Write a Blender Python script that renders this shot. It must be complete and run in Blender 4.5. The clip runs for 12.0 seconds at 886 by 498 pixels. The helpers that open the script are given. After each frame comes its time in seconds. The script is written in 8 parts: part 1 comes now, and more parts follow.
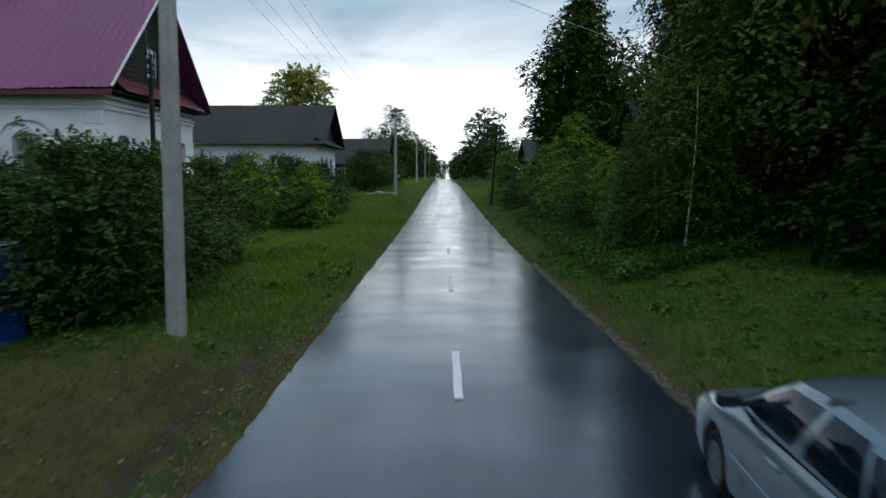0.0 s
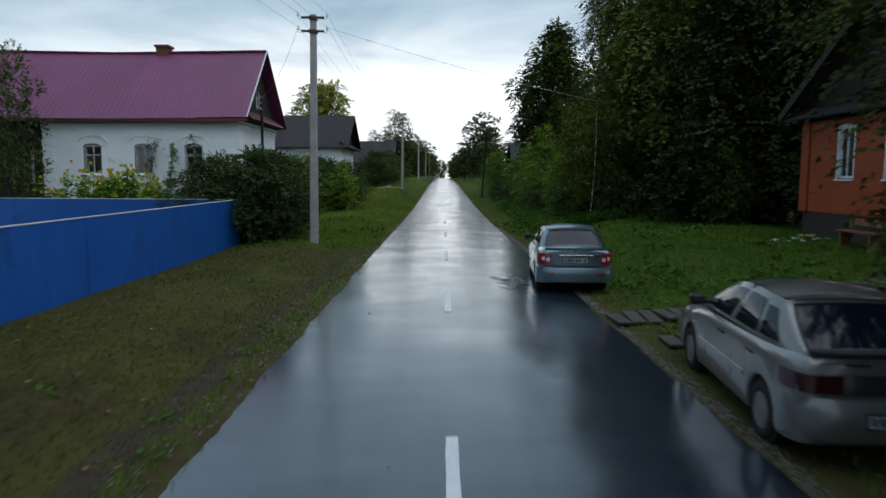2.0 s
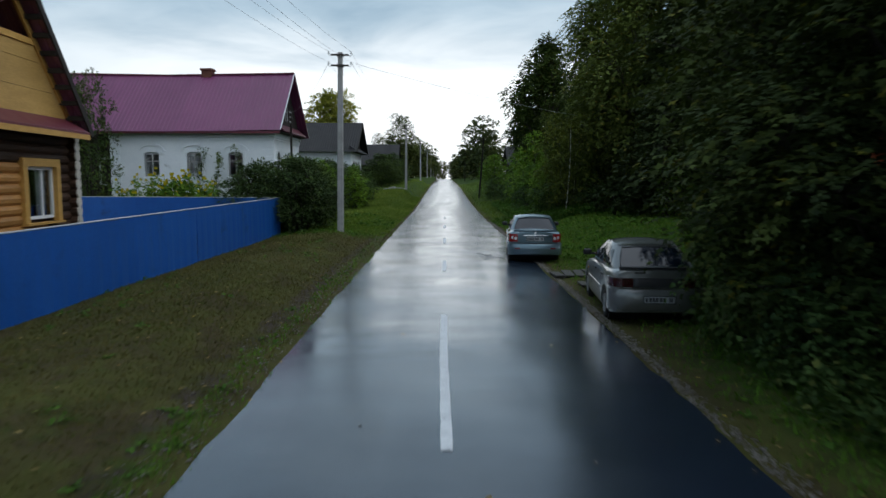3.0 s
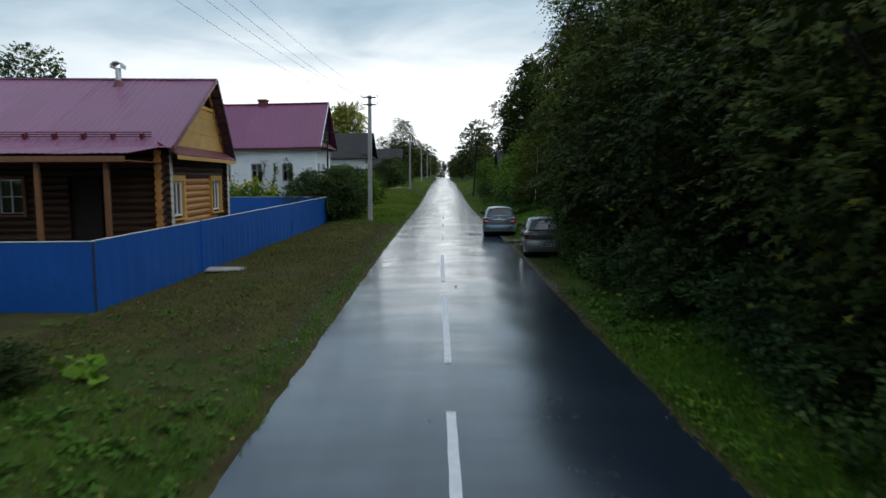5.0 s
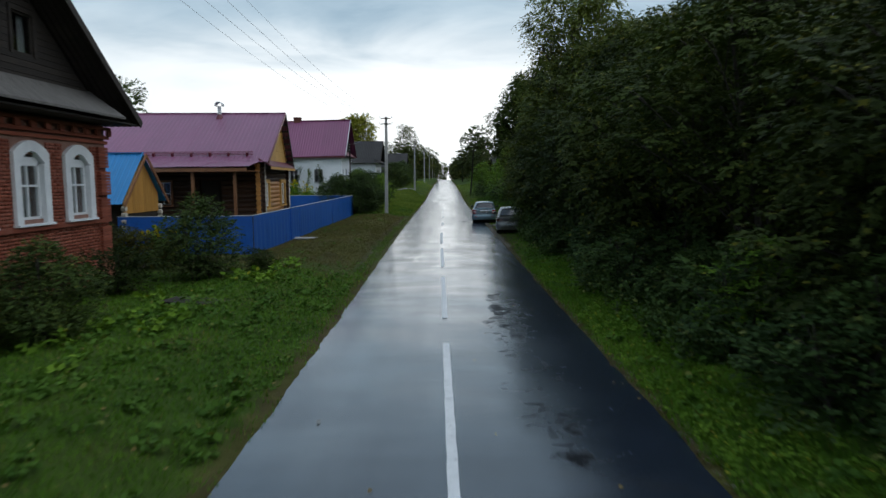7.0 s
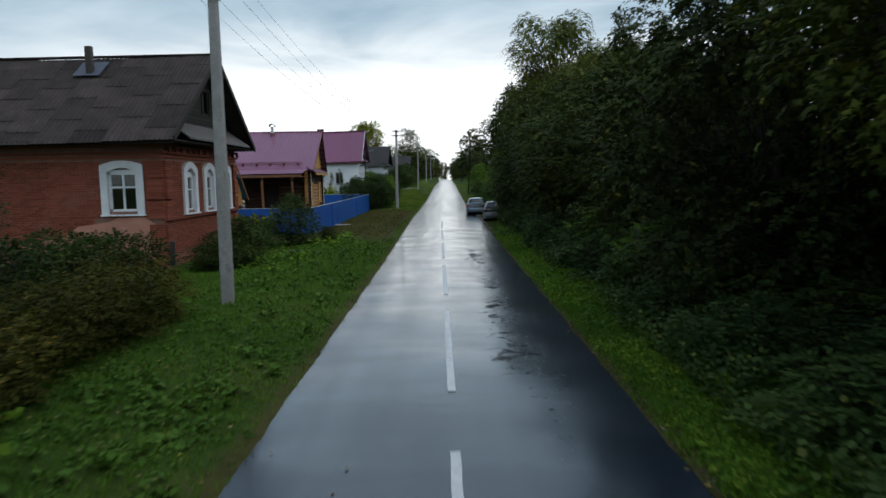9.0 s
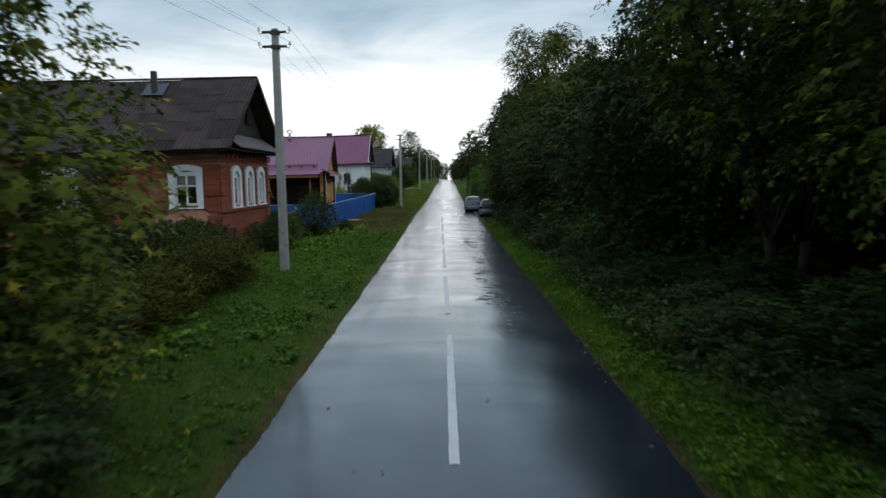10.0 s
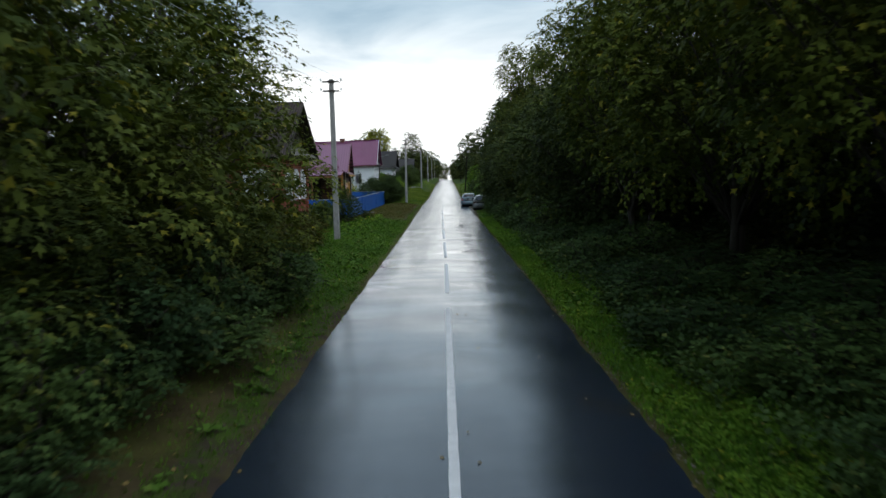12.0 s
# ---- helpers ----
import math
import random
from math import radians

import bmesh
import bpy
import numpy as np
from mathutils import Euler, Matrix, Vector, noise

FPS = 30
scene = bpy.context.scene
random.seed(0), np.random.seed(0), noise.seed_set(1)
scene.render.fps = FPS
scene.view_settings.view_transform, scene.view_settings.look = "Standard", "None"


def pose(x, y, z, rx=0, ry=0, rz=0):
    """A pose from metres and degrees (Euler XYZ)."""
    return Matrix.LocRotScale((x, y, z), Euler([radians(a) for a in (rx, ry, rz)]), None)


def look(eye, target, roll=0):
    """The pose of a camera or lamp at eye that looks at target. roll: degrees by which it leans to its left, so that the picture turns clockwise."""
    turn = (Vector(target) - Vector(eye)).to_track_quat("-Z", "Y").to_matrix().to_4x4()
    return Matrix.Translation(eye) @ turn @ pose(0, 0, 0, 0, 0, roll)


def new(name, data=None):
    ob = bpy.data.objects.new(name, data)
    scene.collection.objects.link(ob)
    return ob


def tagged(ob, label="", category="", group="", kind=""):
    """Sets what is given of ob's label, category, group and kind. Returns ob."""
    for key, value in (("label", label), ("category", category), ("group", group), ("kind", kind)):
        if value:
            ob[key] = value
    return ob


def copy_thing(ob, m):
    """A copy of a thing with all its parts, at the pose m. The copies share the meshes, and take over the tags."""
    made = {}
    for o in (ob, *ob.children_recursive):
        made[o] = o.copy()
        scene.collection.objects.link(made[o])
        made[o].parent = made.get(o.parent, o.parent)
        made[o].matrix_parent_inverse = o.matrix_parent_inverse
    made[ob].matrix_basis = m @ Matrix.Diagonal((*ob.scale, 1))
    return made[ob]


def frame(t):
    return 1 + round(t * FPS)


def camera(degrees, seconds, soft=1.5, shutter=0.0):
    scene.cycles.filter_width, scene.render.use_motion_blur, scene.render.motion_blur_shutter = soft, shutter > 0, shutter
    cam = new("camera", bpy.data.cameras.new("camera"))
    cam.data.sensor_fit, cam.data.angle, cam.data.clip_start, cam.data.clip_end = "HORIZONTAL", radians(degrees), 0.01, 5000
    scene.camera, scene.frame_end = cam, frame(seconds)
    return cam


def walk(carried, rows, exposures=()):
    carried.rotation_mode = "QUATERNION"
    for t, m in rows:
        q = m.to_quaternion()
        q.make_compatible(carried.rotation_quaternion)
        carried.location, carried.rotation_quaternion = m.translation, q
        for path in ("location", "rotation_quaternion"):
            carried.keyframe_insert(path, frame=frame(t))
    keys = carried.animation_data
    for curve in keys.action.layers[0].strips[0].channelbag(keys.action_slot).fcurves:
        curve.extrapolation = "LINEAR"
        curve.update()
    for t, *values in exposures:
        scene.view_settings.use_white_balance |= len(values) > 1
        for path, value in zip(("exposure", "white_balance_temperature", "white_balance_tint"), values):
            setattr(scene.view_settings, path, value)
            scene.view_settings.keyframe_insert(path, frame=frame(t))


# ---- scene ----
cam = camera(65.0, 12.0, soft=1.5, shutter=0.4)
# seconds, eye, target, roll: a drone flying backwards along the street
PATH = [
    (0, (-0.11, -0.927, 2.803), (-0.111, 1.063, 2.601), 0.0),
    (0.5, (-0.087, -4.097, 2.685), (-0.086, -2.107, 2.482), 0.1),
    (1, (-0.092, -7.204, 2.532), (-0.089, -5.215, 2.328), 0.1),
    (1.5, (-0.05, -10.328, 2.485), (-0.048, -8.339, 2.28), 0.1),
    (2, (-0.029, -13.445, 2.506), (-0.028, -11.455, 2.304), 0.2),
    (2.5, (0.01, -16.594, 2.556), (0.01, -14.604, 2.354), 0.2),
    (3, (0.062, -19.74, 2.568), (0.059, -17.75, 2.368), 0.1),
    (5, (0.11, -32.501, 2.914), (0.108, -30.511, 2.709), -0.3),
    (5.5, (0.149, -35.622, 2.948), (0.146, -33.632, 2.744), -0.4),
    (6, (0.207, -38.708, 2.973), (0.202, -36.718, 2.771), -0.4),
    (6.5, (0.244, -41.805, 2.984), (0.238, -39.816, 2.782), -0.5),
    (7, (0.278, -44.918, 2.972), (0.27, -42.929, 2.772), -0.5),
    (9, (0.411, -57.328, 3.132), (0.398, -55.338, 2.93), -1.1),
    (9.5, (0.445, -60.341, 3.132), (0.432, -58.351, 2.931), -1.12),
    (10, (0.463, -63.254, 3.136), (0.449, -61.264, 2.935), -1.1),
    (10.5, (0.486, -66.087, 3.129), (0.472, -64.097, 2.928), -1.2),
    (11, (0.484, -68.877, 3.104), (0.47, -66.887, 2.902), -1.25),
    (11.5, (0.499, -71.619, 3.093), (0.485, -69.63, 2.892), -1.3),
    (12, (0.543, -74.331, 3.089), (0.528, -72.341, 2.888), -1.35),
]
walk(cam, [(t, look(eye, target, roll)) for t, eye, target, roll in PATH], exposures=[(0.0, 0.05, 6260, 10), (5.0, 0.05, 6400, 10), (10.0, 0.05, 6440, 10), (12.0, 0.2, 6500, 10)])

# ---- sky and light: an overcast evening, brightest low over the end of the street ----
world = bpy.data.worlds.new("overcast_evening")
scene.world = world
world.use_nodes = True
wt = world.node_tree
wt.nodes.clear()


def wn(kind, **sets):
    n = wt.nodes.new(kind)
    for k, v in sets.items():
        n.inputs[k].default_value = v
    return n


def wmath(op, a, b=None, c=None):
    n = wt.nodes.new("ShaderNodeMath")
    n.operation = op
    for i, v in enumerate((a, b, c)):
        if v is None:
            continue
        if isinstance(v, (int, float)):
            n.inputs[i].default_value = v
        else:
            wt.links.new(v, n.inputs[i])
    return n.outputs[0]


def wmix(f, a, b):
    n = wt.nodes.new("ShaderNodeMix")
    n.data_type = "RGBA"
    for sock, v in ((n.inputs[0], f), (n.inputs[6], a), (n.inputs[7], b)):
        if isinstance(v, (int, float)):
            sock.default_value = v
        elif isinstance(v, tuple):
            sock.default_value = (*v, 1)
        else:
            wt.links.new(v, sock)
    return n.outputs[2]


w_co = wt.nodes.new("ShaderNodeTexCoord")
w_sep = wt.nodes.new("ShaderNodeSeparateXYZ")
wt.links.new(w_co.outputs["Generated"], w_sep.inputs[0])
dx_, dy_, dz_ = w_sep.outputs
up_ = wmath("MAXIMUM", dz_, 0.0)
den_ = wmath("ADD", up_, 0.10)
w_comb = wt.nodes.new("ShaderNodeCombineXYZ")
wt.links.new(wmath("DIVIDE", dx_, den_), w_comb.inputs[0])
wt.links.new(wmath("DIVIDE", dy_, den_), w_comb.inputs[1])
w_noise = wn("ShaderNodeTexNoise", Scale=0.95, Detail=5.0, Roughness=0.5, Distortion=0.5)
wt.links.new(w_comb.outputs[0], w_noise.inputs["Vector"])
w_noise2 = wn("ShaderNodeTexNoise", Scale=0.28, Detail=3.0, Roughness=0.5)
wt.links.new(w_comb.outputs[0], w_noise2.inputs["Vector"])
cloud_ = wmath("MULTIPLY_ADD", w_noise.outputs[0], 2.6, -0.95)
cloud_ = wmath("MULTIPLY_ADD", w_noise2.outputs[0], 1.2, wmath("ADD", cloud_, -0.45))
w_noise3 = wn("ShaderNodeTexNoise", Scale=2.6, Detail=6.0, Roughness=0.6, Distortion=0.8)
wt.links.new(w_comb.outputs[0], w_noise3.inputs["Vector"])
cloud_ = wmath("MULTIPLY_ADD", w_noise3.outputs[0], 1.0, wmath("ADD", cloud_, -0.5))
w_cl = wt.nodes.new("ShaderNodeClamp")
wt.links.new(cloud_, w_cl.inputs[0])
# the bright break low over the end of the street, with a ragged upper edge
ragged_ = wmath("MULTIPLY_ADD", w_noise.outputs[0], -0.16, wmath("MULTIPLY_ADD", w_noise2.outputs[0], -0.10, 0.13))
w_low = wt.nodes.new("ShaderNodeMapRange")
w_low.interpolation_type = "SMOOTHSTEP"
wt.links.new(wmath("ADD", up_, ragged_), w_low.inputs[0])
for w_i, w_v in ((1, 0.225), (2, 0.115), (3, 0.0), (4, 1.0)):
    w_low.inputs[w_i].default_value = w_v
w_fwd = wt.nodes.new("ShaderNodeMapRange")
w_fwd.interpolation_type = "SMOOTHSTEP"
wt.links.new(dy_, w_fwd.inputs[0])
for w_i, w_v in ((1, 0.80), (2, 0.99), (3, 0.0), (4, 1.0)):
    w_fwd.inputs[w_i].default_value = w_v
glow_ = wmath("MULTIPLY", w_low.outputs[0], w_fwd.outputs[0])
w_sky = wt.nodes.new("ShaderNodeTexSky")
w_sky.sky_type, w_sky.sun_disc = "NISHITA", False
w_sky.sun_elevation, w_sky.sun_rotation = radians(60), radians(113)
w_skys = wt.nodes.new("ShaderNodeVectorMath")
w_skys.operation = "SCALE"
wt.links.new(w_sky.outputs[0], w_skys.inputs[0])
w_skys.inputs["Scale"].default_value = 0.08
cloudy_ = wmix(w_cl.outputs[0], (0.345, 0.485, 0.592), (0.570, 0.715, 0.810))
with_sky_ = wmix(0.88, w_skys.outputs[0], cloudy_)
w_g = wt.nodes.new("ShaderNodeClamp")
wt.links.new(wmath("MULTIPLY_ADD", glow_, 1.0, 0.0), w_g.inputs[0])
w_band = wt.nodes.new("ShaderNodeMapRange")
w_band.interpolation_type = "SMOOTHSTEP"
wt.links.new(wmath("ADD", up_, ragged_), w_band.inputs[0])
for w_i, w_v in ((1, 0.26), (2, 0.06), (3, 0.0), (4, 0.75)):
    w_band.inputs[w_i].default_value = w_v
paler_ = wmix(w_band.outputs[0], with_sky_, (0.74, 0.82, 0.86))
w_high = wt.nodes.new("ShaderNodeMapRange")
w_high.interpolation_type = "SMOOTHSTEP"
wt.links.new(up_, w_high.inputs[0])
for w_i, w_v in ((1, 0.26), (2, 0.72), (3, 0.0), (4, 0.8)):
    w_high.inputs[w_i].default_value = w_v
above_ = wmix(w_high.outputs[0], paler_, (0.28, 0.38, 0.49))
sky_col = wmix(w_g.outputs[0], above_, (1.12, 1.15, 1.15))
w_bg = wn("ShaderNodeBackground", Strength=1.0)
wt.links.new(sky_col, w_bg.inputs[0])
w_out = wt.nodes.new("ShaderNodeOutputWorld")
wt.links.new(w_bg.outputs[0], w_out.inputs[0])

sun = new("sun", bpy.data.lights.new("sun", "SUN"))
sun.data.energy, sun.data.angle, sun.data.color = 1.55, radians(110), (0.97, 0.99, 1.0)
sun.matrix_world = look((85, -25, 120), (0, 0, 0))

# ---- materials ----
class Nodes:
    """A small wrapper to write node materials briefly."""

    def __init__(self, name):
        self.m = bpy.data.materials.new(name)
        self.m.use_nodes = True
        self.t = self.m.node_tree
        self.t.nodes.clear()
        self.out = self.t.nodes.new("ShaderNodeOutputMaterial")

    def n(self, kind):
        return self.t.nodes.new(kind)

    def put(self, sock, v):
        if isinstance(v, (int, float)):
            if sock.type == "RGBA":
                sock.default_value = (v, v, v, 1)
            else:
                sock.default_value = v
        elif isinstance(v, tuple):
            sock.default_value = (*v, 1) if sock.type == "RGBA" and len(v) == 3 else v
        else:
            self.t.links.new(v, sock)

    def math(self, op, a, b=0.0, c=0.0):
        node = self.n("ShaderNodeMath")
        node.operation = op
        for s, v in zip(node.inputs, (a, b, c)):
            self.put(s, v)
        return node.outputs[0]

    def mix(self, f, a, b, mode="MIX"):
        node = self.n("ShaderNodeMix")
        node.data_type, node.blend_type = "RGBA", mode
        self.put(node.inputs[0], f), self.put(node.inputs[6], a), self.put(node.inputs[7], b)
        return node.outputs[2]

    def coords(self, scale=(1, 1, 1), kind="world"):
        if kind == "world":
            src = self.n("ShaderNodeNewGeometry").outputs["Position"]
        else:
            src = self.n("ShaderNodeTexCoord").outputs["Object"]
        mp = self.n("ShaderNodeMapping")
        self.put(mp.inputs[0], src)
        mp.inputs["Scale"].default_value = scale
        return mp.outputs[0]

    def noise(self, vec, scale, detail=4.0, rough=0.55, dist=0.0):
        node = self.n("ShaderNodeTexNoise")
        self.put(node.inputs["Vector"], vec)
        for k, v in (("Scale", scale), ("Detail", detail), ("Roughness", rough), ("Distortion", dist)):
            node.inputs[k].default_value = v
        return node.outputs[0]

    def ramp(self, f, lo, hi):
        node = self.n("ShaderNodeMapRange")
        node.interpolation_type = "SMOOTHSTEP"
        self.put(node.inputs[0], f), self.put(node.inputs[1], lo), self.put(node.inputs[2], hi)
        return node.outputs[0]

    def bump(self, height, strength=0.3, dist=0.01):
        node = self.n("ShaderNodeBump")
        self.put(node.inputs["Height"], height)
        node.inputs["Strength"].default_value, node.inputs["Distance"].default_value = strength, dist
        return node.outputs[0]

    def bsdf(self, color, rough=0.6, metal=0.0, spec=0.5, normal=None, **more):
        p = self.n("ShaderNodeBsdfPrincipled")
        self.put(p.inputs["Base Color"], color), self.put(p.inputs["Roughness"], rough)
        self.put(p.inputs["Metallic"], metal), self.put(p.inputs["Specular IOR Level"], spec)
        if normal is not None:
            self.put(p.inputs["Normal"], normal)
        for k, v in more.items():
            self.put(p.inputs[k.replace("_", " ")], v)
        return p.outputs[0]

    def done(self, shader):
        self.put(self.out.inputs[0], shader)
        return self.m


def surf(name, c1, c2, rough=0.7, scale=2.0, fine=40.0, bump=0.25, metal=0.0, spec=0.4, stretch=(1, 1, 1), rand=0.0, kind="world",
         stain=None, stain_scale=0.7, stain_at=(0.55, 0.75), bdist=0.01, rough_var=0.12, coat=0.0):
    """A weathered surface: two colours by a coarse and a fine noise, stains with a shape of their own, relief and uneven gloss."""
    k = Nodes(name)
    v = k.coords(stretch, kind)
    a = k.noise(v, scale, 4)
    b = k.noise(v, fine, 3)
    col = k.mix(k.ramp(k.math("MULTIPLY_ADD", b, 0.5, k.math("MULTIPLY", a, 0.5)), 0.35, 0.65), c1, c2)
    if stain:
        col = k.mix(k.ramp(k.noise(k.coords((1, 1, 1), kind), stain_scale, 6, 0.65, 0.6), *stain_at), col, stain)
    if rand:
        info = k.n("ShaderNodeObjectInfo").outputs["Random"]
        col = k.mix(1.0, col, k.mix(info, (1 - rand,) * 3, (1 + rand * 0.6,) * 3), "MULTIPLY")
    r = k.math("MULTIPLY_ADD", a, rough_var * 2, rough - rough_var)
    more = {"Coat_Weight": coat, "Coat_Roughness": 0.08} if coat else {}
    return k.done(k.bsdf(col, r, metal, spec, k.bump(k.math("ADD", b, k.math("MULTIPLY", a, 0.6)), bump, bdist) if bump else None, **more))


def leafy(name, c1, c2, c3, rough=0.6, trans=0.16, patch=0.5, vary=True):
    """Leaves: each leaf its own tone between c1 and c2, some of them c3, part of the light passing through."""
    k = Nodes(name)
    isl = k.n("ShaderNodeNewGeometry").outputs["Random Per Island"]
    big = k.noise(k.coords(), patch, 3)
    f = k.math("MULTIPLY_ADD", isl, 0.45, k.math("MULTIPLY_ADD", big, 1.7, -0.60))
    col = k.mix(k.ramp(f, 0.0, 1.0), c1, c2)
    fr = k.math("FRACT", k.math("MULTIPLY", isl, 37.7))
    col = k.mix(k.ramp(k.math("MULTIPLY_ADD", big, 0.08, fr), 0.98, 1.01), col, c3)
    if vary:
        own = k.n("ShaderNodeObjectInfo").outputs["Random"]
        col = k.mix(1.0, col, k.mix(own, (0.66, 0.72, 0.82), (1.34, 1.26, 1.0)), "MULTIPLY")
    p = k.bsdf(col, rough, 0.0, 0.05)
    tr = k.n("ShaderNodeBsdfTranslucent")
    k.put(tr.inputs[0], k.mix(1.0, col, (1.25, 1.3, 0.7), "MULTIPLY"))
    ms = k.n("ShaderNodeMixShader")
    k.put(ms.inputs[0], trans), k.put(ms.inputs[1], p), k.put(ms.inputs[2], tr.outputs[0])
    return k.done(ms.outputs[0])


def wet_asphalt():
    k = Nodes("wet_asphalt")
    v = k.coords()
    grit = k.noise(v, 90, 3, 0.6)
    lanes = k.noise(k.coords((1.1, 0.05, 1)), 1.0, 3, 0.5, 0.2)
    bands = k.noise(k.coords((0.22, 0.75, 1)), 1.0, 4, 0.55, 0.5)
    pools = k.noise(k.coords((0.55, 0.3, 1)), 1.0, 5, 0.6, 0.6)
    wet = k.ramp(k.math("MULTIPLY_ADD", lanes, 0.35, k.math("MULTIPLY_ADD", bands, 0.35, k.math("MULTIPLY", pools, 0.3))), 0.36, 0.62)
    pool = k.ramp(pools, 0.60, 0.70)
    col = k.mix(grit, (0.008, 0.014, 0.025), (0.021, 0.032, 0.052))
    col = k.mix(k.ramp(k.noise(v, 0.45, 6, 0.7, 1.0), 0.60, 0.68), col, (0.024, 0.028, 0.036))
    rough = k.math("MULTIPLY_ADD", wet, -0.08, 0.24)
    rough = k.math("MULTIPLY_ADD", pool, -0.12, rough)
    blot = k.ramp(k.noise(k.coords((1.5, 1.0, 1)), 1.3, 6, 0.7, 1.2), 0.57, 0.63)
    where = k.ramp(k.noise(k.coords((0.30, 0.07, 1)), 1.0, 2, 0.5), 0.50, 0.60)
    rough = k.math("MULTIPLY_ADD", k.math("MULTIPLY", blot, where), -0.13, rough)
    rough = k.math("MAXIMUM", rough, 0.05)
    # darker, rougher blotches with less wet film in the right-hand lane
    sep = k.n("ShaderNodeSeparateXYZ")
    k.put(sep.inputs[0], v)
    lane = k.math("MULTIPLY", k.ramp(sep.outputs[0], 0.1, 1.5), k.ramp(sep.outputs[0], 3.0, 1.7))
    stretch_ = k.math("MULTIPLY", k.ramp(sep.outputs[1], -56.0, -46.0), k.ramp(sep.outputs[1], -16.0, -27.0))
    stretch_ = k.math("MAXIMUM", stretch_, k.math("MULTIPLY", k.ramp(sep.outputs[1], -1.0, 1.5), k.ramp(sep.outputs[1], 7.0, 4.5)))
    patchy = k.math("MULTIPLY_ADD", k.noise(k.coords((0.6, 0.25, 1)), 1.0, 2), 0.5, k.noise(k.coords((1.25, 1.05, 1)), 2.0, 6, 0.68, 0.7))
    dark_blot = k.ramp(k.math("ADD", patchy, k.math("MULTIPLY_ADD", k.math("MULTIPLY", lane, stretch_), 0.42, -0.42)), 0.74, 0.90)
    col = k.mix(dark_blot, col, (0.006, 0.007, 0.009))
    rough = k.math("MULTIPLY_ADD", dark_blot, 0.38, rough)
    h = k.math("ADD", k.math("MULTIPLY", k.noise(k.coords((0.5, 1.3, 1)), 1.3, 3), 2.0), k.math("MULTIPLY", grit, 0.10))
    n = k.bump(h, 0.15, 0.012)
    mott = k.math("MULTIPLY_ADD", k.noise(v, 5.0, 5, 0.7), 0.9, 0.55)
    streak = k.math("MULTIPLY_ADD", k.noise(k.coords((0.6, 2.4, 1)), 1.0, 4, 0.6, 0.4), 0.6, 0.7)
    col = k.mix(1.0, col, k.math("MULTIPLY", mott, streak), "MULTIPLY")
    film = k.math("MULTIPLY_ADD", wet, 0.38, 0.48)
    film = k.math("MULTIPLY", film, k.math("MULTIPLY_ADD", dark_blot, -0.95, 1.0))
    coat_r = k.math("MULTIPLY_ADD", k.noise(k.coords((0.45, 1.9, 1)), 1.0, 4, 0.6, 0.3), 0.25, 0.085)
    return k.done(k.bsdf(col, rough, 0.0, k.math("MULTIPLY_ADD", dark_blot, -0.55, 0.62), n, Coat_Weight=film, Coat_Roughness=coat_r, Coat_Normal=n))


def ground_mat():
    k = Nodes("grass_and_soil")
    v = k.coords()
    att_node = k.n("ShaderNodeAttribute")
    att_node.attribute_name = "bare"
    att = att_node.outputs["Fac"]
    n1, n2, n3 = k.noise(v, 0.35, 5), k.noise(v, 3.5, 4, 0.65), k.noise(v, 45, 3)
    green = k.mix(n2, (0.022, 0.044, 0.008), (0.056, 0.100, 0.015))
    green = k.mix(k.ramp(n1, 0.45, 0.75), green, (0.060, 0.066, 0.018))
    soil = k.mix(n2, (0.030, 0.024, 0.013), (0.084, 0.066, 0.032))
    f = k.ramp(k.math("ADD", att, k.math("MULTIPLY_ADD", n2, 0.9, k.math("MULTIPLY_ADD", n3, 0.35, -0.48))), 0.35, 0.72)
    moss = k.ramp(k.noise(k.coords((1.0, 0.55, 1)), 0.9, 5, 0.7, 0.5), 0.36, 0.60)
    soil = k.mix(k.math("MULTIPLY", moss, 0.85), soil, (0.070, 0.073, 0.019))
    mud_node = k.n("ShaderNodeAttribute")
    mud_node.attribute_name = "mud"
    mud = k.ramp(k.math("MULTIPLY_ADD", k.noise(v, 2.2, 5, 0.7, 0.5), 0.9, k.math("ADD", mud_node.outputs["Fac"], -0.62)), 0.35, 0.55)
    soil = k.mix(mud, soil, k.mix(n2, (0.036, 0.027, 0.021), (0.074, 0.058, 0.046)))
    f = k.math("MAXIMUM", f, mud)
    col = k.mix(f, green, soil)
    col = k.mix(1.0, col, k.math("MULTIPLY_ADD", k.noise(v, 1.3, 5, 0.7, 0.4), 1.5, 0.25), "MULTIPLY")
    return k.done(k.bsdf(col, 0.9, 0.0, 0.08, k.bump(k.math("ADD", n3, k.math("MULTIPLY", n2, 1.5)), 0.7, 0.04)))


def paint_mat(name, c, c2, rough=0.25, metal=0.0, dirt=(0.10, 0.085, 0.07), dirt_at=(0.62, 0.8), flake=0.0):
    """Car paint: a clear coat over the colour, rain dirt in patches."""
    k = Nodes(name)
    v = k.coords(kind="object")
    a, b = k.noise(v, 2.2, 5, 0.6), k.noise(v, 28, 4, 0.6)
    d = k.ramp(k.math("MULTIPLY_ADD", a, 0.6, k.math("MULTIPLY", b, 0.4)), *dirt_at)
    col = k.mix(d, k.mix(a, c, c2), dirt)
    r = k.math("MULTIPLY_ADD", d, 0.4, rough)
    return k.done(k.bsdf(col, r, k.math("MULTIPLY_ADD", d, -metal, metal), 0.5, None, Coat_Weight=0.9, Coat_Roughness=0.05))


